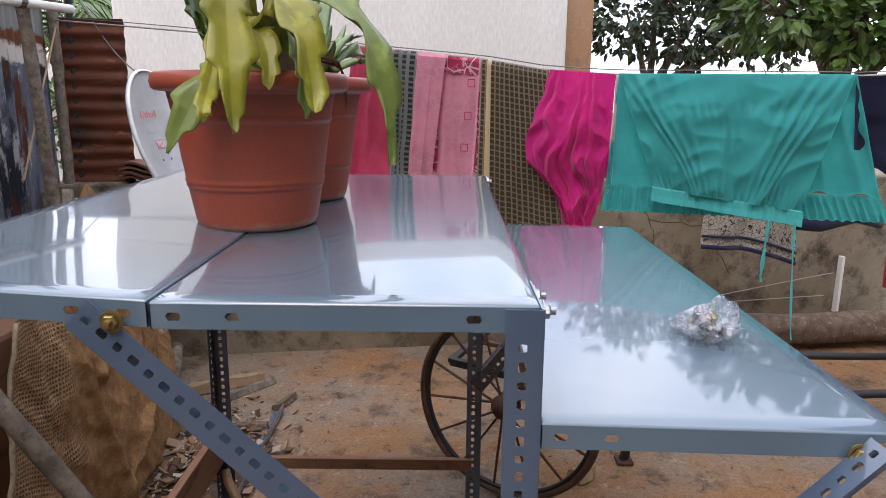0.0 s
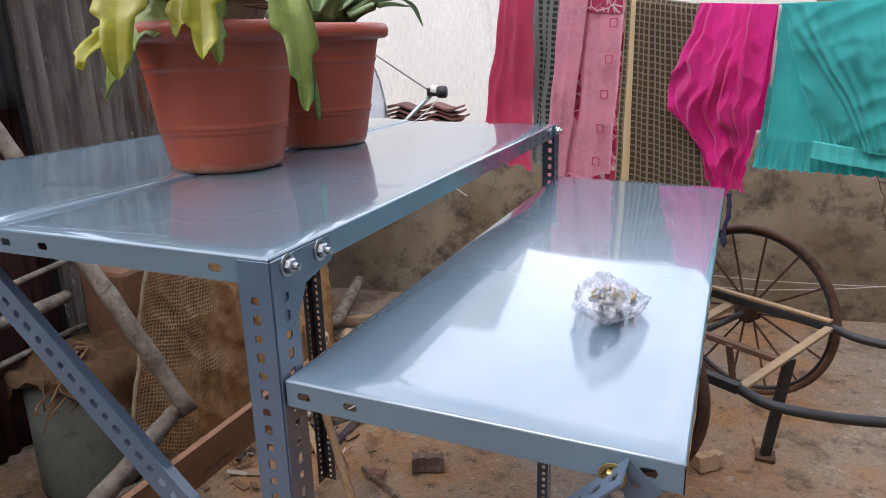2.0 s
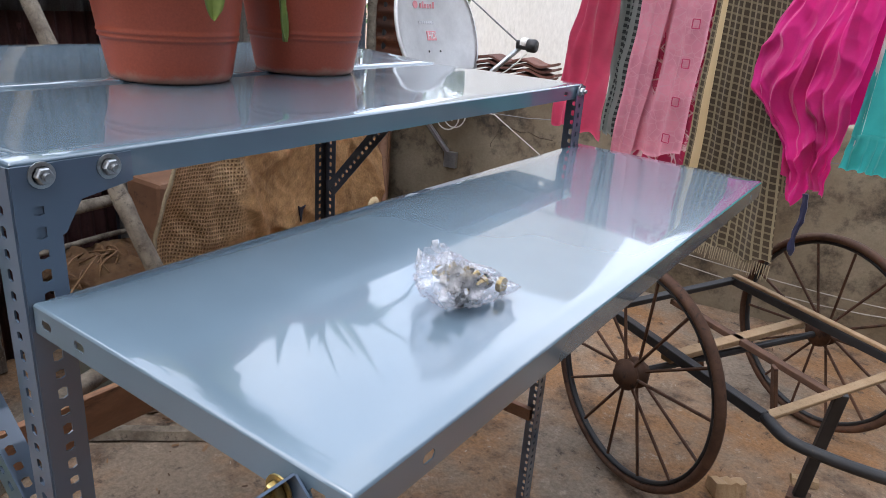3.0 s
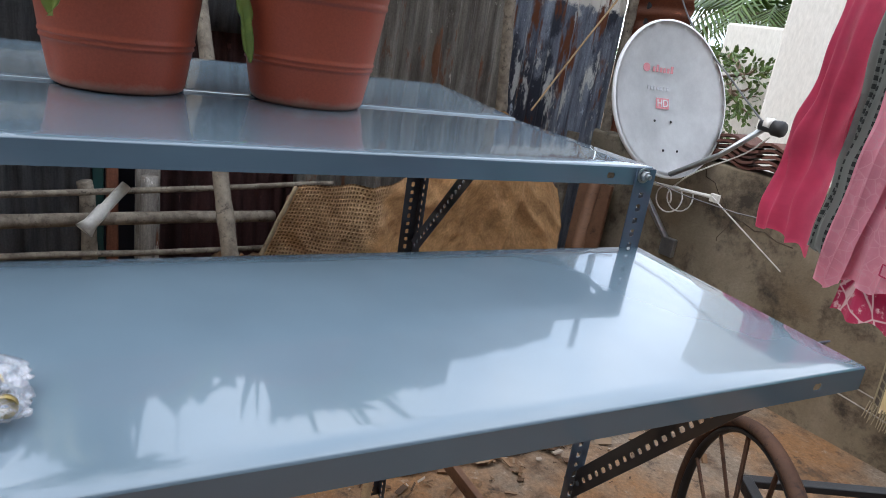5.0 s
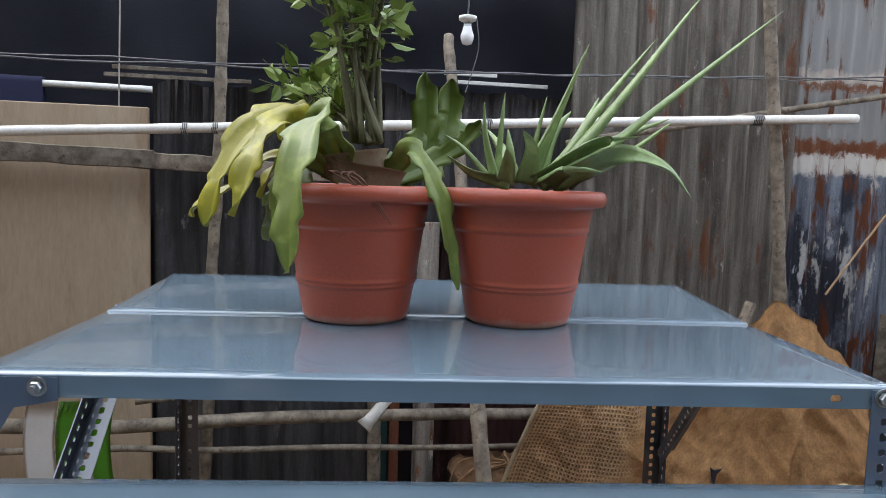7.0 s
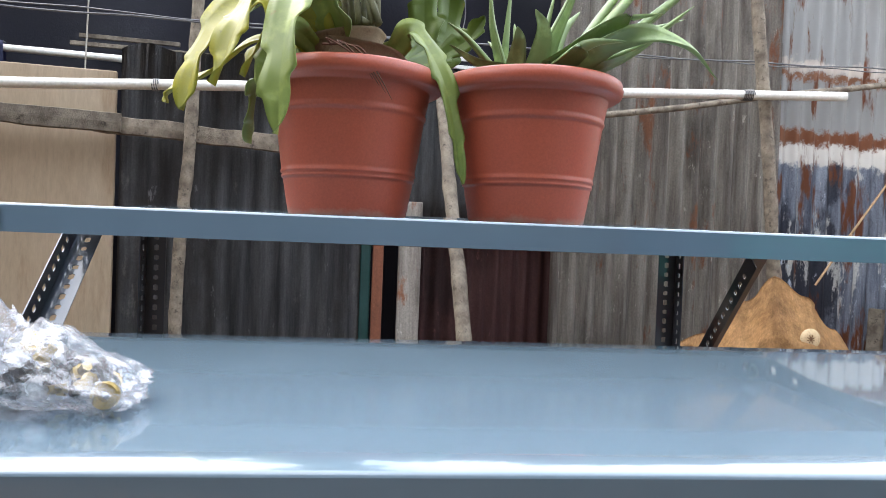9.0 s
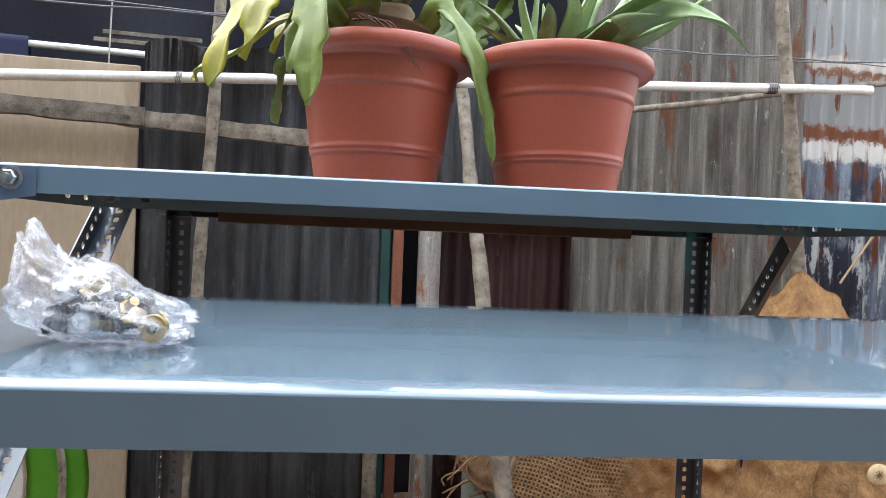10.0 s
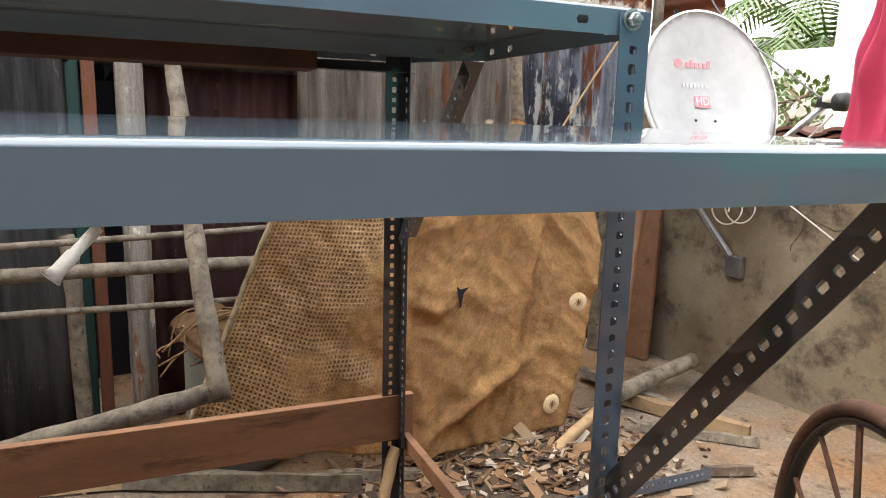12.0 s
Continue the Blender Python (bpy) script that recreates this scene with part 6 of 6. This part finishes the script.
def scrap(name, p, size, turn, mat, label, category, tilt=0.0, taper=0.8, group="scrap wood"):
    bm = bmesh.new()
    lx, ly, lz = size
    n = 6
    rnd = random.Random(hash((round(p[0] * 1000), round(p[1] * 1000))) % 9999)
    rows = []
    for i in range(n + 1):
        u = i / n
        k = 1 - (1 - taper) * u
        rows.append([bm.verts.new(((u - .5) * lx, a * ly / 2 * k * rnd.uniform(.8, 1.1), lz * b * rnd.uniform(.8, 1.1))) for a, b in ((-1, 0), (1, 0), (1, .7), (.4, 1), (-.6, .95))])
    for a, b in zip(rows, rows[1:]):
        for k in range(5):
            bm.faces.new((a[k], a[(k + 1) % 5], b[(k + 1) % 5], b[k]))
    bm.faces.new(rows[0][::-1]); bm.faces.new(rows[-1])
    bmesh.ops.recalc_face_normals(bm, faces=bm.faces[:])
    ob = part(name, bm, mat)
    ob.matrix_world = Matrix.Translation(p) @ Matrix.Rotation(turn, 4, "Z") @ Matrix.Rotation(tilt, 4, "Y")
    return tagged(ob, label, category, group)


for p, s, a, mt in (((-0.47, 1.38, 0), (.11, .07, .05), 0.4, BARK), ((-0.62, 1.28, 0), (.06, .05, .012), 0.2, ROOFTILE), ((0.43, 1.73, 0), (.10, .075, .05), 0.7, PALEWOOD),
                    ((-0.55, 1.22, 0), (.30, .018, .012), -0.5, BARK), ((-0.86, 2.35, 0), (.16, .04, .03), 1.2, BARK), ((-0.95, 2.1, 0), (.14, .05, .03), 0.1, BARK), ((0.62, 1.95, 0), (.08, .05, .02), 0.3, PALEWOOD),
                    ((-1.25, 2.5, 0), (.5, .06, .05), 0.5, PALEWOOD), ((-1.1, 2.45, 0), (.4, .05, .03), 0.9, BAMBOO), ((-1.5, 2.45, 0.02), (.5, .07, .03), 0.25, BAMBOO), ((-1.0, 1.55, 0), (.18, .05, .03), 0.9, BAMBOO),
                    ((-0.98, 1.42, 0), (.35, .04, .02), 2.4, PALEWOOD), ((-1.15, 1.75, 0.01), (.3, .035, .02), 0.3, PALEWOOD), ((-1.2, 1.35, 0), (.45, .05, .03), 1.3, BAMBOO), ((-1.3, .9, 0), (.7, .05, .05), 1.2, BAMBOO), ((-1.1, .8, 0), (.5, .06, .03), 0.7, BAMBOO),
                    ((-1.45, 0.5, 0), (.6, .07, .04), 1.4, PALEWOOD), ((-1.2, .35, 0), (.5, .05, .04), 1.9, BAMBOO), ((-1.55, 1.45, 0), (.4, .06, .04), 2.2, BAMBOO)):
    scrap("wood_scrap", p, s, a, mt, "rough piece of scrap wood lying on the ground", "wood scrap")
# boards and sticks leaning behind the rack
for k, (a, b, r, mt, lb) in enumerate([((-1.0, 1.62, 0.0), (-1.2, 2.1, 0.12), 0.02, PALEWOOD, "split pale stick in the rubble"), ((-0.76, 1.19, 0.33), (-0.56, 1.05, 0.02), 0.014, PALEWOOD, "pale wooden strut at the rack's foot"),
                                       ((-1.5, 2.35, 0.0), (-1.72, 2.62, 0.8), 0.03, PLANK, "brown board leaning in the corner")]):
    bm = bmesh.new(); add_tube(bm, branch(a, b, 12, 0.006, k), r, 7, True, 0.12, k)
    tagged(part("stick", bm, mt, smooth=True), lb, "stick", "loose sticks")
# boards in the corner
for k, (x, y, z0, z1, w, mt) in enumerate(((0.16, -0.10, 0.0, 0.82, 0.10, PLANK), (0.26, -0.12, 0.0, 0.72, 0.13, PLANK), (0.08, -0.22, 0.0, 0.95, 0.06, BAMBOO))):
    bm = add_box(bmesh.new(), (-w / 2, -0.015, 0), (w / 2, 0.015, z1), 0.004)
    ob = tagged(part("board", bm, mt), "old brown board standing in the corner", "board", "corner boards"); ob.matrix_world = YARD @ Matrix.Translation((x, y, 0)) @ Matrix.Rotation(0.25, 4, "Z") @ Matrix.Rotation(-0.05, 4, "X")
# loose slotted angle on the ground
bm = slotted_angle(bmesh.new(), 0.95, basis((-0.84, 1.32, 0.003), (-0.01, 0.93, 0), (-1, 0, 0)))
bmesh.ops.recalc_face_normals(bm, faces=bm.faces[:])
tagged(part("loose_slotted_angle", bm, PAINT_LEG), "loose slate-blue slotted angle lying on the ground", "angle bar")
# rubble, chips and dry leaves
rnd = random.Random(21)
bm = bmesh.new()
for k in range(2000):
    if k < 1100:
        x, y = rnd.gauss(-1.12, 0.17), rnd.gauss(1.72, 0.30); h = max(0, 0.10 - 0.25 * math.hypot(x + 1.15, y - 1.75))
    elif k < 1600:
        x, y = rnd.uniform(-1.7, -0.7), rnd.uniform(0.1, 2.6); h = 0
    else:
        x, y = rnd.uniform(-0.9, 1.6), rnd.uniform(1.0, 3.0); h = 0
    s = rnd.choice((0.006, 0.009, 0.012, 0.016, 0.022, 0.030) if k < 1100 else (0.003, 0.004, 0.006, 0.008)) * rnd.uniform(.7, 1.2) * (0.6 if k >= 1600 else 1)
    bmesh.ops.create_cube(bm, size=1, matrix=Matrix.Translation((x, y, h * 0.9 + s * .12)) @ Euler((rnd.gauss(0, .35), rnd.gauss(0, .35), rnd.uniform(0, 6))).to_matrix().to_4x4() @ Matrix.Diagonal((s * rnd.uniform(.8, 3.6), s * rnd.uniform(.4, 1.3), s * rnd.uniform(.05, .28), 1)))
mound = bmesh.new()
gm = [[mound.verts.new((-1.15 + 0.55 * (i / 24 - .5) * 2, 1.75 + 0.7 * (j / 24 - .5) * 2, 0)) for i in range(25)] for j in range(25)]
for r in gm:
    for v in r:
        v.co.z = max(0, 0.10 - 0.25 * math.hypot(v.co.x + 1.15, v.co.y - 1.75)) * 0.9 + 0.012 * noise.noise(v.co * 14) - (0.002 if math.hypot(v.co.x + 1.15, v.co.y - 1.75) < 0.30 else 0.025)
for a, b in zip(gm, gm[1:]):
    for i in range(24):
        mound.faces.new((a[i], a[i + 1], b[i + 1], b[i]))
tagged(part("dirt_mound", mound, SOIL, smooth=True), "low mound of dark dirt and litter", "dirt", kind="stuff")
m, n, l, bs = base_mat("mixed_rubble")
rp = n.new("ShaderNodeNewGeometry").outputs["Random Per Island"]
cr = n.new("ShaderNodeValToRGB"); l.new(rp, cr.inputs[0])
for pos, c in ((0.0, (0.05, 0.03, 0.018)), (0.3, (0.13, 0.07, 0.035)), (0.55, (0.21, 0.115, 0.055)), (0.8, (0.24, 0.17, 0.11)), (1.0, (0.42, 0.36, 0.30))):
    e = cr.color_ramp.elements.new(pos) if pos not in (0.0, 1.0) else cr.color_ramp.elements[0 if pos == 0 else -1]
    e.color = (*c, 1)
l.new(cr.outputs[0], bs.inputs["Base Color"]); bs.inputs["Roughness"].default_value = 0.9
tagged(part("rubble", bm, m), "rubble, wood chips and dry litter on the yard ground", "rubble", kind="stuff")
# felled log along the wall
bm = bmesh.new()
pts = branch((1.22, 3.10, 0.105), (3.6, 3.42, 0.13), 26, 0.012, 9)
add_tube(bm, pts, [0.092 + 0.008 * noise.noise((i * .6, 0, 0)) for i in range(27)], 18, True, 0.09, 3)
tagged(part("felled_log", bm, BARK, smooth=True), "rough-barked felled log lying along the wall", "log")
bm = add_box(bmesh.new(), (0, -0.02, 0), (0.02, 0.02, 0.36), 0.003); ob = part("stub", bm, PVC); ob.matrix_world = YARD @ Matrix.Translation((4.55, -0.03, 0.12))
tagged(ob, "short white pipe stub standing at the wall", "pipe")

# ---- wires, bulb and a shelf pole above the fence ----
for k, (a, b, r) in enumerate((((0.3, -4.4, 1.80), (0.1, 0.1, 2.0), 0.0035), ((0.3, -4.4, 1.82), (0.1, 0.1, 1.985), 0.0025))):
    bm = bmesh.new(); add_tube(bm, [yd(*[p + (q - p) * i / 30 for p, q in zip(a, b)]) + Vector((0, 0, -0.03 * math.sin(math.pi * i / 30) + 0.004 * math.sin(i * 1.7 + k * 2))) for i in range(31)], r, 5)
    tagged(part("overhead_wire", bm, WIRE), "grey twisted wire strung before the fence", "wire", "overhead wires")
bulb = tagged(empty("light_bulb", YARD @ Matrix.Translation((0.2, -2.175, 2.0))), "white bulb in a pale holder hanging unlit from a wire", "light bulb")
bm = bmesh.new(); lathe(bm, [(0.0001, -0.035), (0.017, -0.03), (0.0235, -0.012), (0.0235, 0.002), (0.018, 0.016), (0.015, 0.03)], 24); part("globe", bm, BULBGLASS, bulb, smooth=True)
bm = bmesh.new(); lathe(bm, [(0.014, 0.028), (0.014, 0.046), (0.0001, 0.046)], 16); part("cap", bm, ZINC, bulb, smooth=True)
bm = bmesh.new(); lathe(bm, [(0.012, 0.044), (0.03, 0.052), (0.032, 0.066), (0.018, 0.07), (0.0001, 0.072)], 24); part("holder", bm, PVC, bulb, smooth=True)
bm = bmesh.new(); add_tube(bm, [(0, 0, 0.07), (0.005, 0.01, 0.3), (0, 0, 0.7)], 0.003, 5); part("flex", bm, WIRE, bulb)
bm = bmesh.new(); add_tube(bm, smooth_path([(0.01, 0.03, 0.06), (0.01, 0.04, -0.05), (0.0, 0.0, -0.2)], 10), 0.002, 5); part("loose_wire", bm, WIRE, bulb)
pole("pvc_pipe", (-0.2, -4.6, 1.80), (-0.2, -3.30, 1.795), 0.013, 0.013, PVC, "white plastic pipe rail behind the plywood", 31, 0, 0.001, "pipe", "pipes")
bm = bmesh.new()
g = [[bm.verts.new(yd(-0.2 + s * 0.016, -3.86 + 0.17 * i / 8, 1.82 - 0.16 * j / 8)) for i in range(9)] for s in (1, -1) for j in range(9)]
for blk in (g[:9], g[9:]):
    for a, b in zip(blk, blk[1:]):
        for i in range(8):
            bm.faces.new((a[i], a[i + 1], b[i + 1], b[i]))
for i in range(8):
    bm.faces.new((g[0][i], g[9][i], g[9][i + 1], g[0][i + 1]))
tagged(part("blue_rag", bm, C_NAVY, smooth=True), "faded dark blue rag over a pipe rail", "rag")
bm = bmesh.new(); add_tube(bm, [yd(-0.15, -3.42, 1.7), yd(-0.15, -3.40, 2.6)], 0.003, 5)
tagged(part("cord", bm, ROPE), "thin cord hanging before the tarpaulin", "cord")
bm = bmesh.new(); add_tube(bm, smooth_path([yd(0.12, -0.55, 1.05), yd(0.12, -0.32, 1.35), yd(0.12, 0.0, 1.75)], 12), 0.005, 6)
tagged(part("yellow_cord", bm, PALEWOOD), "yellow cord slung before the rusty sheet", "cord")
pole("iron_post", (0.13, 0.12, 0.9), (0.16, 0.12, 2.6), 0.02, 0.02, BLACKIRON, "dark iron post at the fence corner", 33, 0, 0.001)

# ---- plastic bag of bolts on the lower shelf ----
# a bag tied up loosely round its contents
hardware = tagged(empty("bag_of_bolts", Matrix.Translation((0.294, 0.302, LOW - 0.004))), "crumpled clear plastic bag of bolts on the lower shelf", "bag")
m, n, l, bs = base_mat("clear_crumpled_plastic")
bs.inputs["Base Color"].default_value = (0.86, 0.86, 0.88, 1)
bs.inputs["Roughness"].default_value = 0.16; bs.inputs["Specular IOR Level"].default_value = 1.0; bs.inputs["Coat Weight"].default_value = 1.0
tc = n.new("ShaderNodeTexCoord").outputs["Object"]
bump(n, l, bs, noise_tex(n, l, tc, 0.016, 4, 0.6), 0.9, 0.006)
clear = n.new("ShaderNodeBsdfTransparent"); clear.inputs["Color"].default_value = (0.93, 0.93, 0.95, 1)
m2 = n.new("ShaderNodeMixShader")
milk = n.new("ShaderNodeMapRange"); milk.inputs["From Min"].default_value = 0.42; milk.inputs["From Max"].default_value = 0.72; milk.inputs["To Min"].default_value = 0.12; milk.inputs["To Max"].default_value = 0.66
l.new(noise_tex(n, l, tc, 0.020, 6, 0.7), milk.inputs["Value"]); l.new(milk.outputs["Result"], m2.inputs[0])
l.new(clear.outputs[0], m2.inputs[1]); l.new(bs.outputs[0], m2.inputs[2]); l.new(m2.outputs[0], n["Material Output"].inputs["Surface"])
FILM = m
bm = bmesh.new()
bmesh.ops.create_icosphere(bm, subdivisions=5, radius=1)
rnd = random.Random(5)
dirs = [Vector((rnd.uniform(-1, 1), rnd.uniform(-1, 1), rnd.uniform(-.3, 1))).normalized() for _ in range(26)]
for v in bm.verts:
    d = v.co.normalized()
    cr = sum(max(0, d.dot(q) - 0.90) for q in dirs) * 1.4
    k = 0.82 + 0.16 * noise.noise(d * 2.2) + 0.16 * abs(noise.noise(d * 5.5)) + cr * 0.6 - 0.07 * abs(noise.noise(d * 11)) + 0.03 * abs(noise.noise(d * 23))
    p = Vector((d.x * 0.050, d.y * 0.061, d.z)) * k
    f = (p.y + 0.066) / 0.132
    h = 0.098 - 0.064 * f
    p.z = h * 0.45 * (1 + d.z * k) + (0.024 * math.exp(-((p.y + 0.048) / 0.011) ** 2) if d.z > 0.3 else 0)
    p.z = max(p.z - 0.010, 0.0015 + 0.003 * abs(noise.noise(d * 9)))
    v.co = p
part("film", bm, FILM, hardware, "crumpled clear plastic film", smooth=True)
# a slanting heap of dark and yellow-zinc bolts and nuts fills the bag
for k in range(44):
    rb = random.Random(k * 7 + 1)
    bm = bmesh.new()
    y = -0.036 + 0.082 * (k / 43)
    q = Vector((rb.uniform(-.017, .017) * (1 - 0.3 * k / 43), y * 0.76, 0.010 + (0.036 - 0.026 * (y + 0.036) / 0.082) * rb.uniform(0.0, 0.9)))
    mm = Matrix.Translation(q) @ Euler((rb.uniform(0, 6), rb.uniform(0, 6), rb.uniform(0, 6))).to_matrix().to_4x4()
    lathe(bm, [(0.0001, -0.004), (0.0062, -0.004), (0.0062, 0.0), (0.0034, 0.0005), (0.0034, 0.009), (0.0001, 0.009)], 6, mm)
    part("bolt", bm, BRASS if k % 5 == 0 else (ZINC if k % 5 == 1 else BLACKIRON), hardware)
bm = bmesh.new()
lathe(bm, [(0.0035, 0.0), (0.0085, 0.0), (0.009, 0.003), (0.0085, 0.006), (0.0035, 0.006), (0.0035, 0.0)], 18, basis((0.022, 0.040, 0.012), (0, 1, 0), (0, 0, 1)))
part("washer", bm, BRASS, hardware)


# ---- trees beyond the wall ----
def crown(bm, centre, radius, count, size, rnd, squash=0.8):
    for k in range(count):
        d = Vector((rnd.gauss(0, 1), rnd.gauss(0, 1), rnd.gauss(0, 1))).normalized()
        p = centre + Vector((d.x, d.y, d.z * squash)) * radius * rnd.uniform(0.45, 1.05)
        for z in range(rnd.randint(3, 6)):
            small_leaf(bm, p + Vector((rnd.uniform(-.05, .05), rnd.uniform(-.05, .05), rnd.uniform(-.04, .04))), (d + Vector((rnd.uniform(-1, 1), rnd.uniform(-1, 1), rnd.uniform(-.9, .5)))), size * rnd.uniform(.6, 1.2), rnd)


def tree(name, base, clumps, size, mat, label, per=60, seed=0):
    t = tagged(empty(name, Matrix.Translation(base)), label, "tree")
    rnd = random.Random(seed)
    inv = t.matrix_world.inverted()
    bm = bmesh.new()
    fork = Vector((0, 0, 1.4))
    add_tube(bm, smooth_path([(0, 0, -0.1), (0.05, 0.03, 0.7), fork], 10), [0.13 - 0.004 * i for i in range(11)], 12, True, 0.08, seed)
    fol = bmesh.new()
    for c, r in clumps:
        c = inv @ Vector(c)
        add_tube(bm, smooth_path([fork, fork.lerp(c, .5) + Vector((0, 0, .12)), c], 10), [0.05 - 0.004 * i for i in range(11)], 7, True, 0.1, seed)
        for k in range(5):
            e = c + Vector((rnd.uniform(-1, 1), rnd.uniform(-1, 1), rnd.uniform(-.6, .8))) * r * 0.85
            add_tube(bm, [c.lerp(fork, .2), c.lerp(e, .5), e], [0.016, 0.01, 0.004], 5)
        crown(fol, c, r, int(per * r * r * 13), size, rnd)
    part("trunk", bm, BARK, t, smooth=True)
    tagged(part("crown", fol, mat, t), kind="stuff")
    return t


LEAF_TREE = leaf_mat("tree_leaf", (0.018, 0.045, 0.010), (0.07, 0.125, 0.02), 0.4, (0.16, 0.05, 0.02))
LEAF_DARK = leaf_mat("dark_tree_leaf", (0.010, 0.022, 0.010), (0.03, 0.05, 0.016), 0.45)
tree("almond_tree", yd(5.6, 1.6, 0), [(yd(4.75, 1.2, 2.15), .42), (yd(5.3, 1.0, 2.0), .45), (yd(5.9, .9, 1.95), .5), (yd(5.0, 1.3, 2.7), .5), (yd(5.7, 1.2, 2.75), .6), (yd(6.5, 1.0, 2.3), .6), (yd(7.1, 1.2, 2.6), .6)], 0.15, LEAF_TREE, "broad-leaved tree with large green leaves beyond the wall", 50, 3)
tree("shade_tree", yd(5.2, 4.4, 0), [(yd(4.75, 4.1, 2.35), .55), (yd(5.5, 4.0, 2.2), .6), (yd(6.4, 4.0, 2.3), .7), (yd(5.2, 4.3, 3.2), .8), (yd(6.3, 4.3, 3.3), .9), (yd(7.4, 4.2, 2.6), .8)], 0.12, LEAF_DARK, "dark small-leaved tree beyond the wall", 42, 8)


def palm(base, height, seed):
    t = tagged(empty("palm_tree", Matrix.Translation(base)), "coconut palm with feathery fronds far beyond the wall", "tree")
    rnd = random.Random(seed)
    bm = bmesh.new(); add_tube(bm, smooth_path([(0, 0, -0.1), (0.1, 0, height * .5), (0, 0, height)], 12), [0.15 - 0.005 * i for i in range(13)], 10, True, 0.05, seed)
    part("trunk", bm, BARK, t, smooth=True)
    for k in range(24):
        a = 2 * math.pi * k / 24 + rnd.uniform(-.2, .2); up = rnd.uniform(-0.2, 0.9); ln = rnd.uniform(1.5, 2.1)
        o = Vector((math.cos(a), math.sin(a), 0))
        c = smooth_path([Vector((0, 0, height)), Vector((0, 0, height)) + o * ln * .5 + Vector((0, 0, up * .7)), Vector((0, 0, height)) + o * ln + Vector((0, 0, up * .7 - .8))], 16)
        bm = bmesh.new(); add_tube(bm, c, [0.02 - 0.001 * i for i in range(17)], 5)
        for i in range(2, 17):
            d = (c[i] - c[i - 1]).normalized(); s = d.cross(Vector((0, 0, 1))).normalized()
            for sg in (-1, 1):
                for h in (0, .5):
                    p = c[i].lerp(c[i - 1], h); e = p + (s * sg + d * .5 + Vector((0, 0, -.55))).normalized() * 0.42 * (1.1 - abs(i / 16 - .45))
                    w = d * 0.021
                    q = [bm.verts.new(p - w), bm.verts.new(p + w), bm.verts.new(p.lerp(e, .6) + w * .7), bm.verts.new(e), bm.verts.new(p.lerp(e, .6) - w * .7)]
                    bm.faces.new(q)
        part("frond", bm, LEAF_TREE, t)


tree("far_tree", yd(-1.6, 3.4, 0), [(yd(-0.75, 2.6, 1.30), .36), (yd(-1.0, 2.9, 1.1), .45), (yd(-1.5, 3.1, 1.3), .45)], 0.07, LEAF_TREE, "green leafy tree beyond the fence corner", 46, 12)
palm(yd(-1.0, 8.0, 0), 2.3, 9)
palm(yd(-2.3, 5.5, 0), 2.0, 3)
palm(yd(-1.6, 8.5, 0), 2.6, 5)
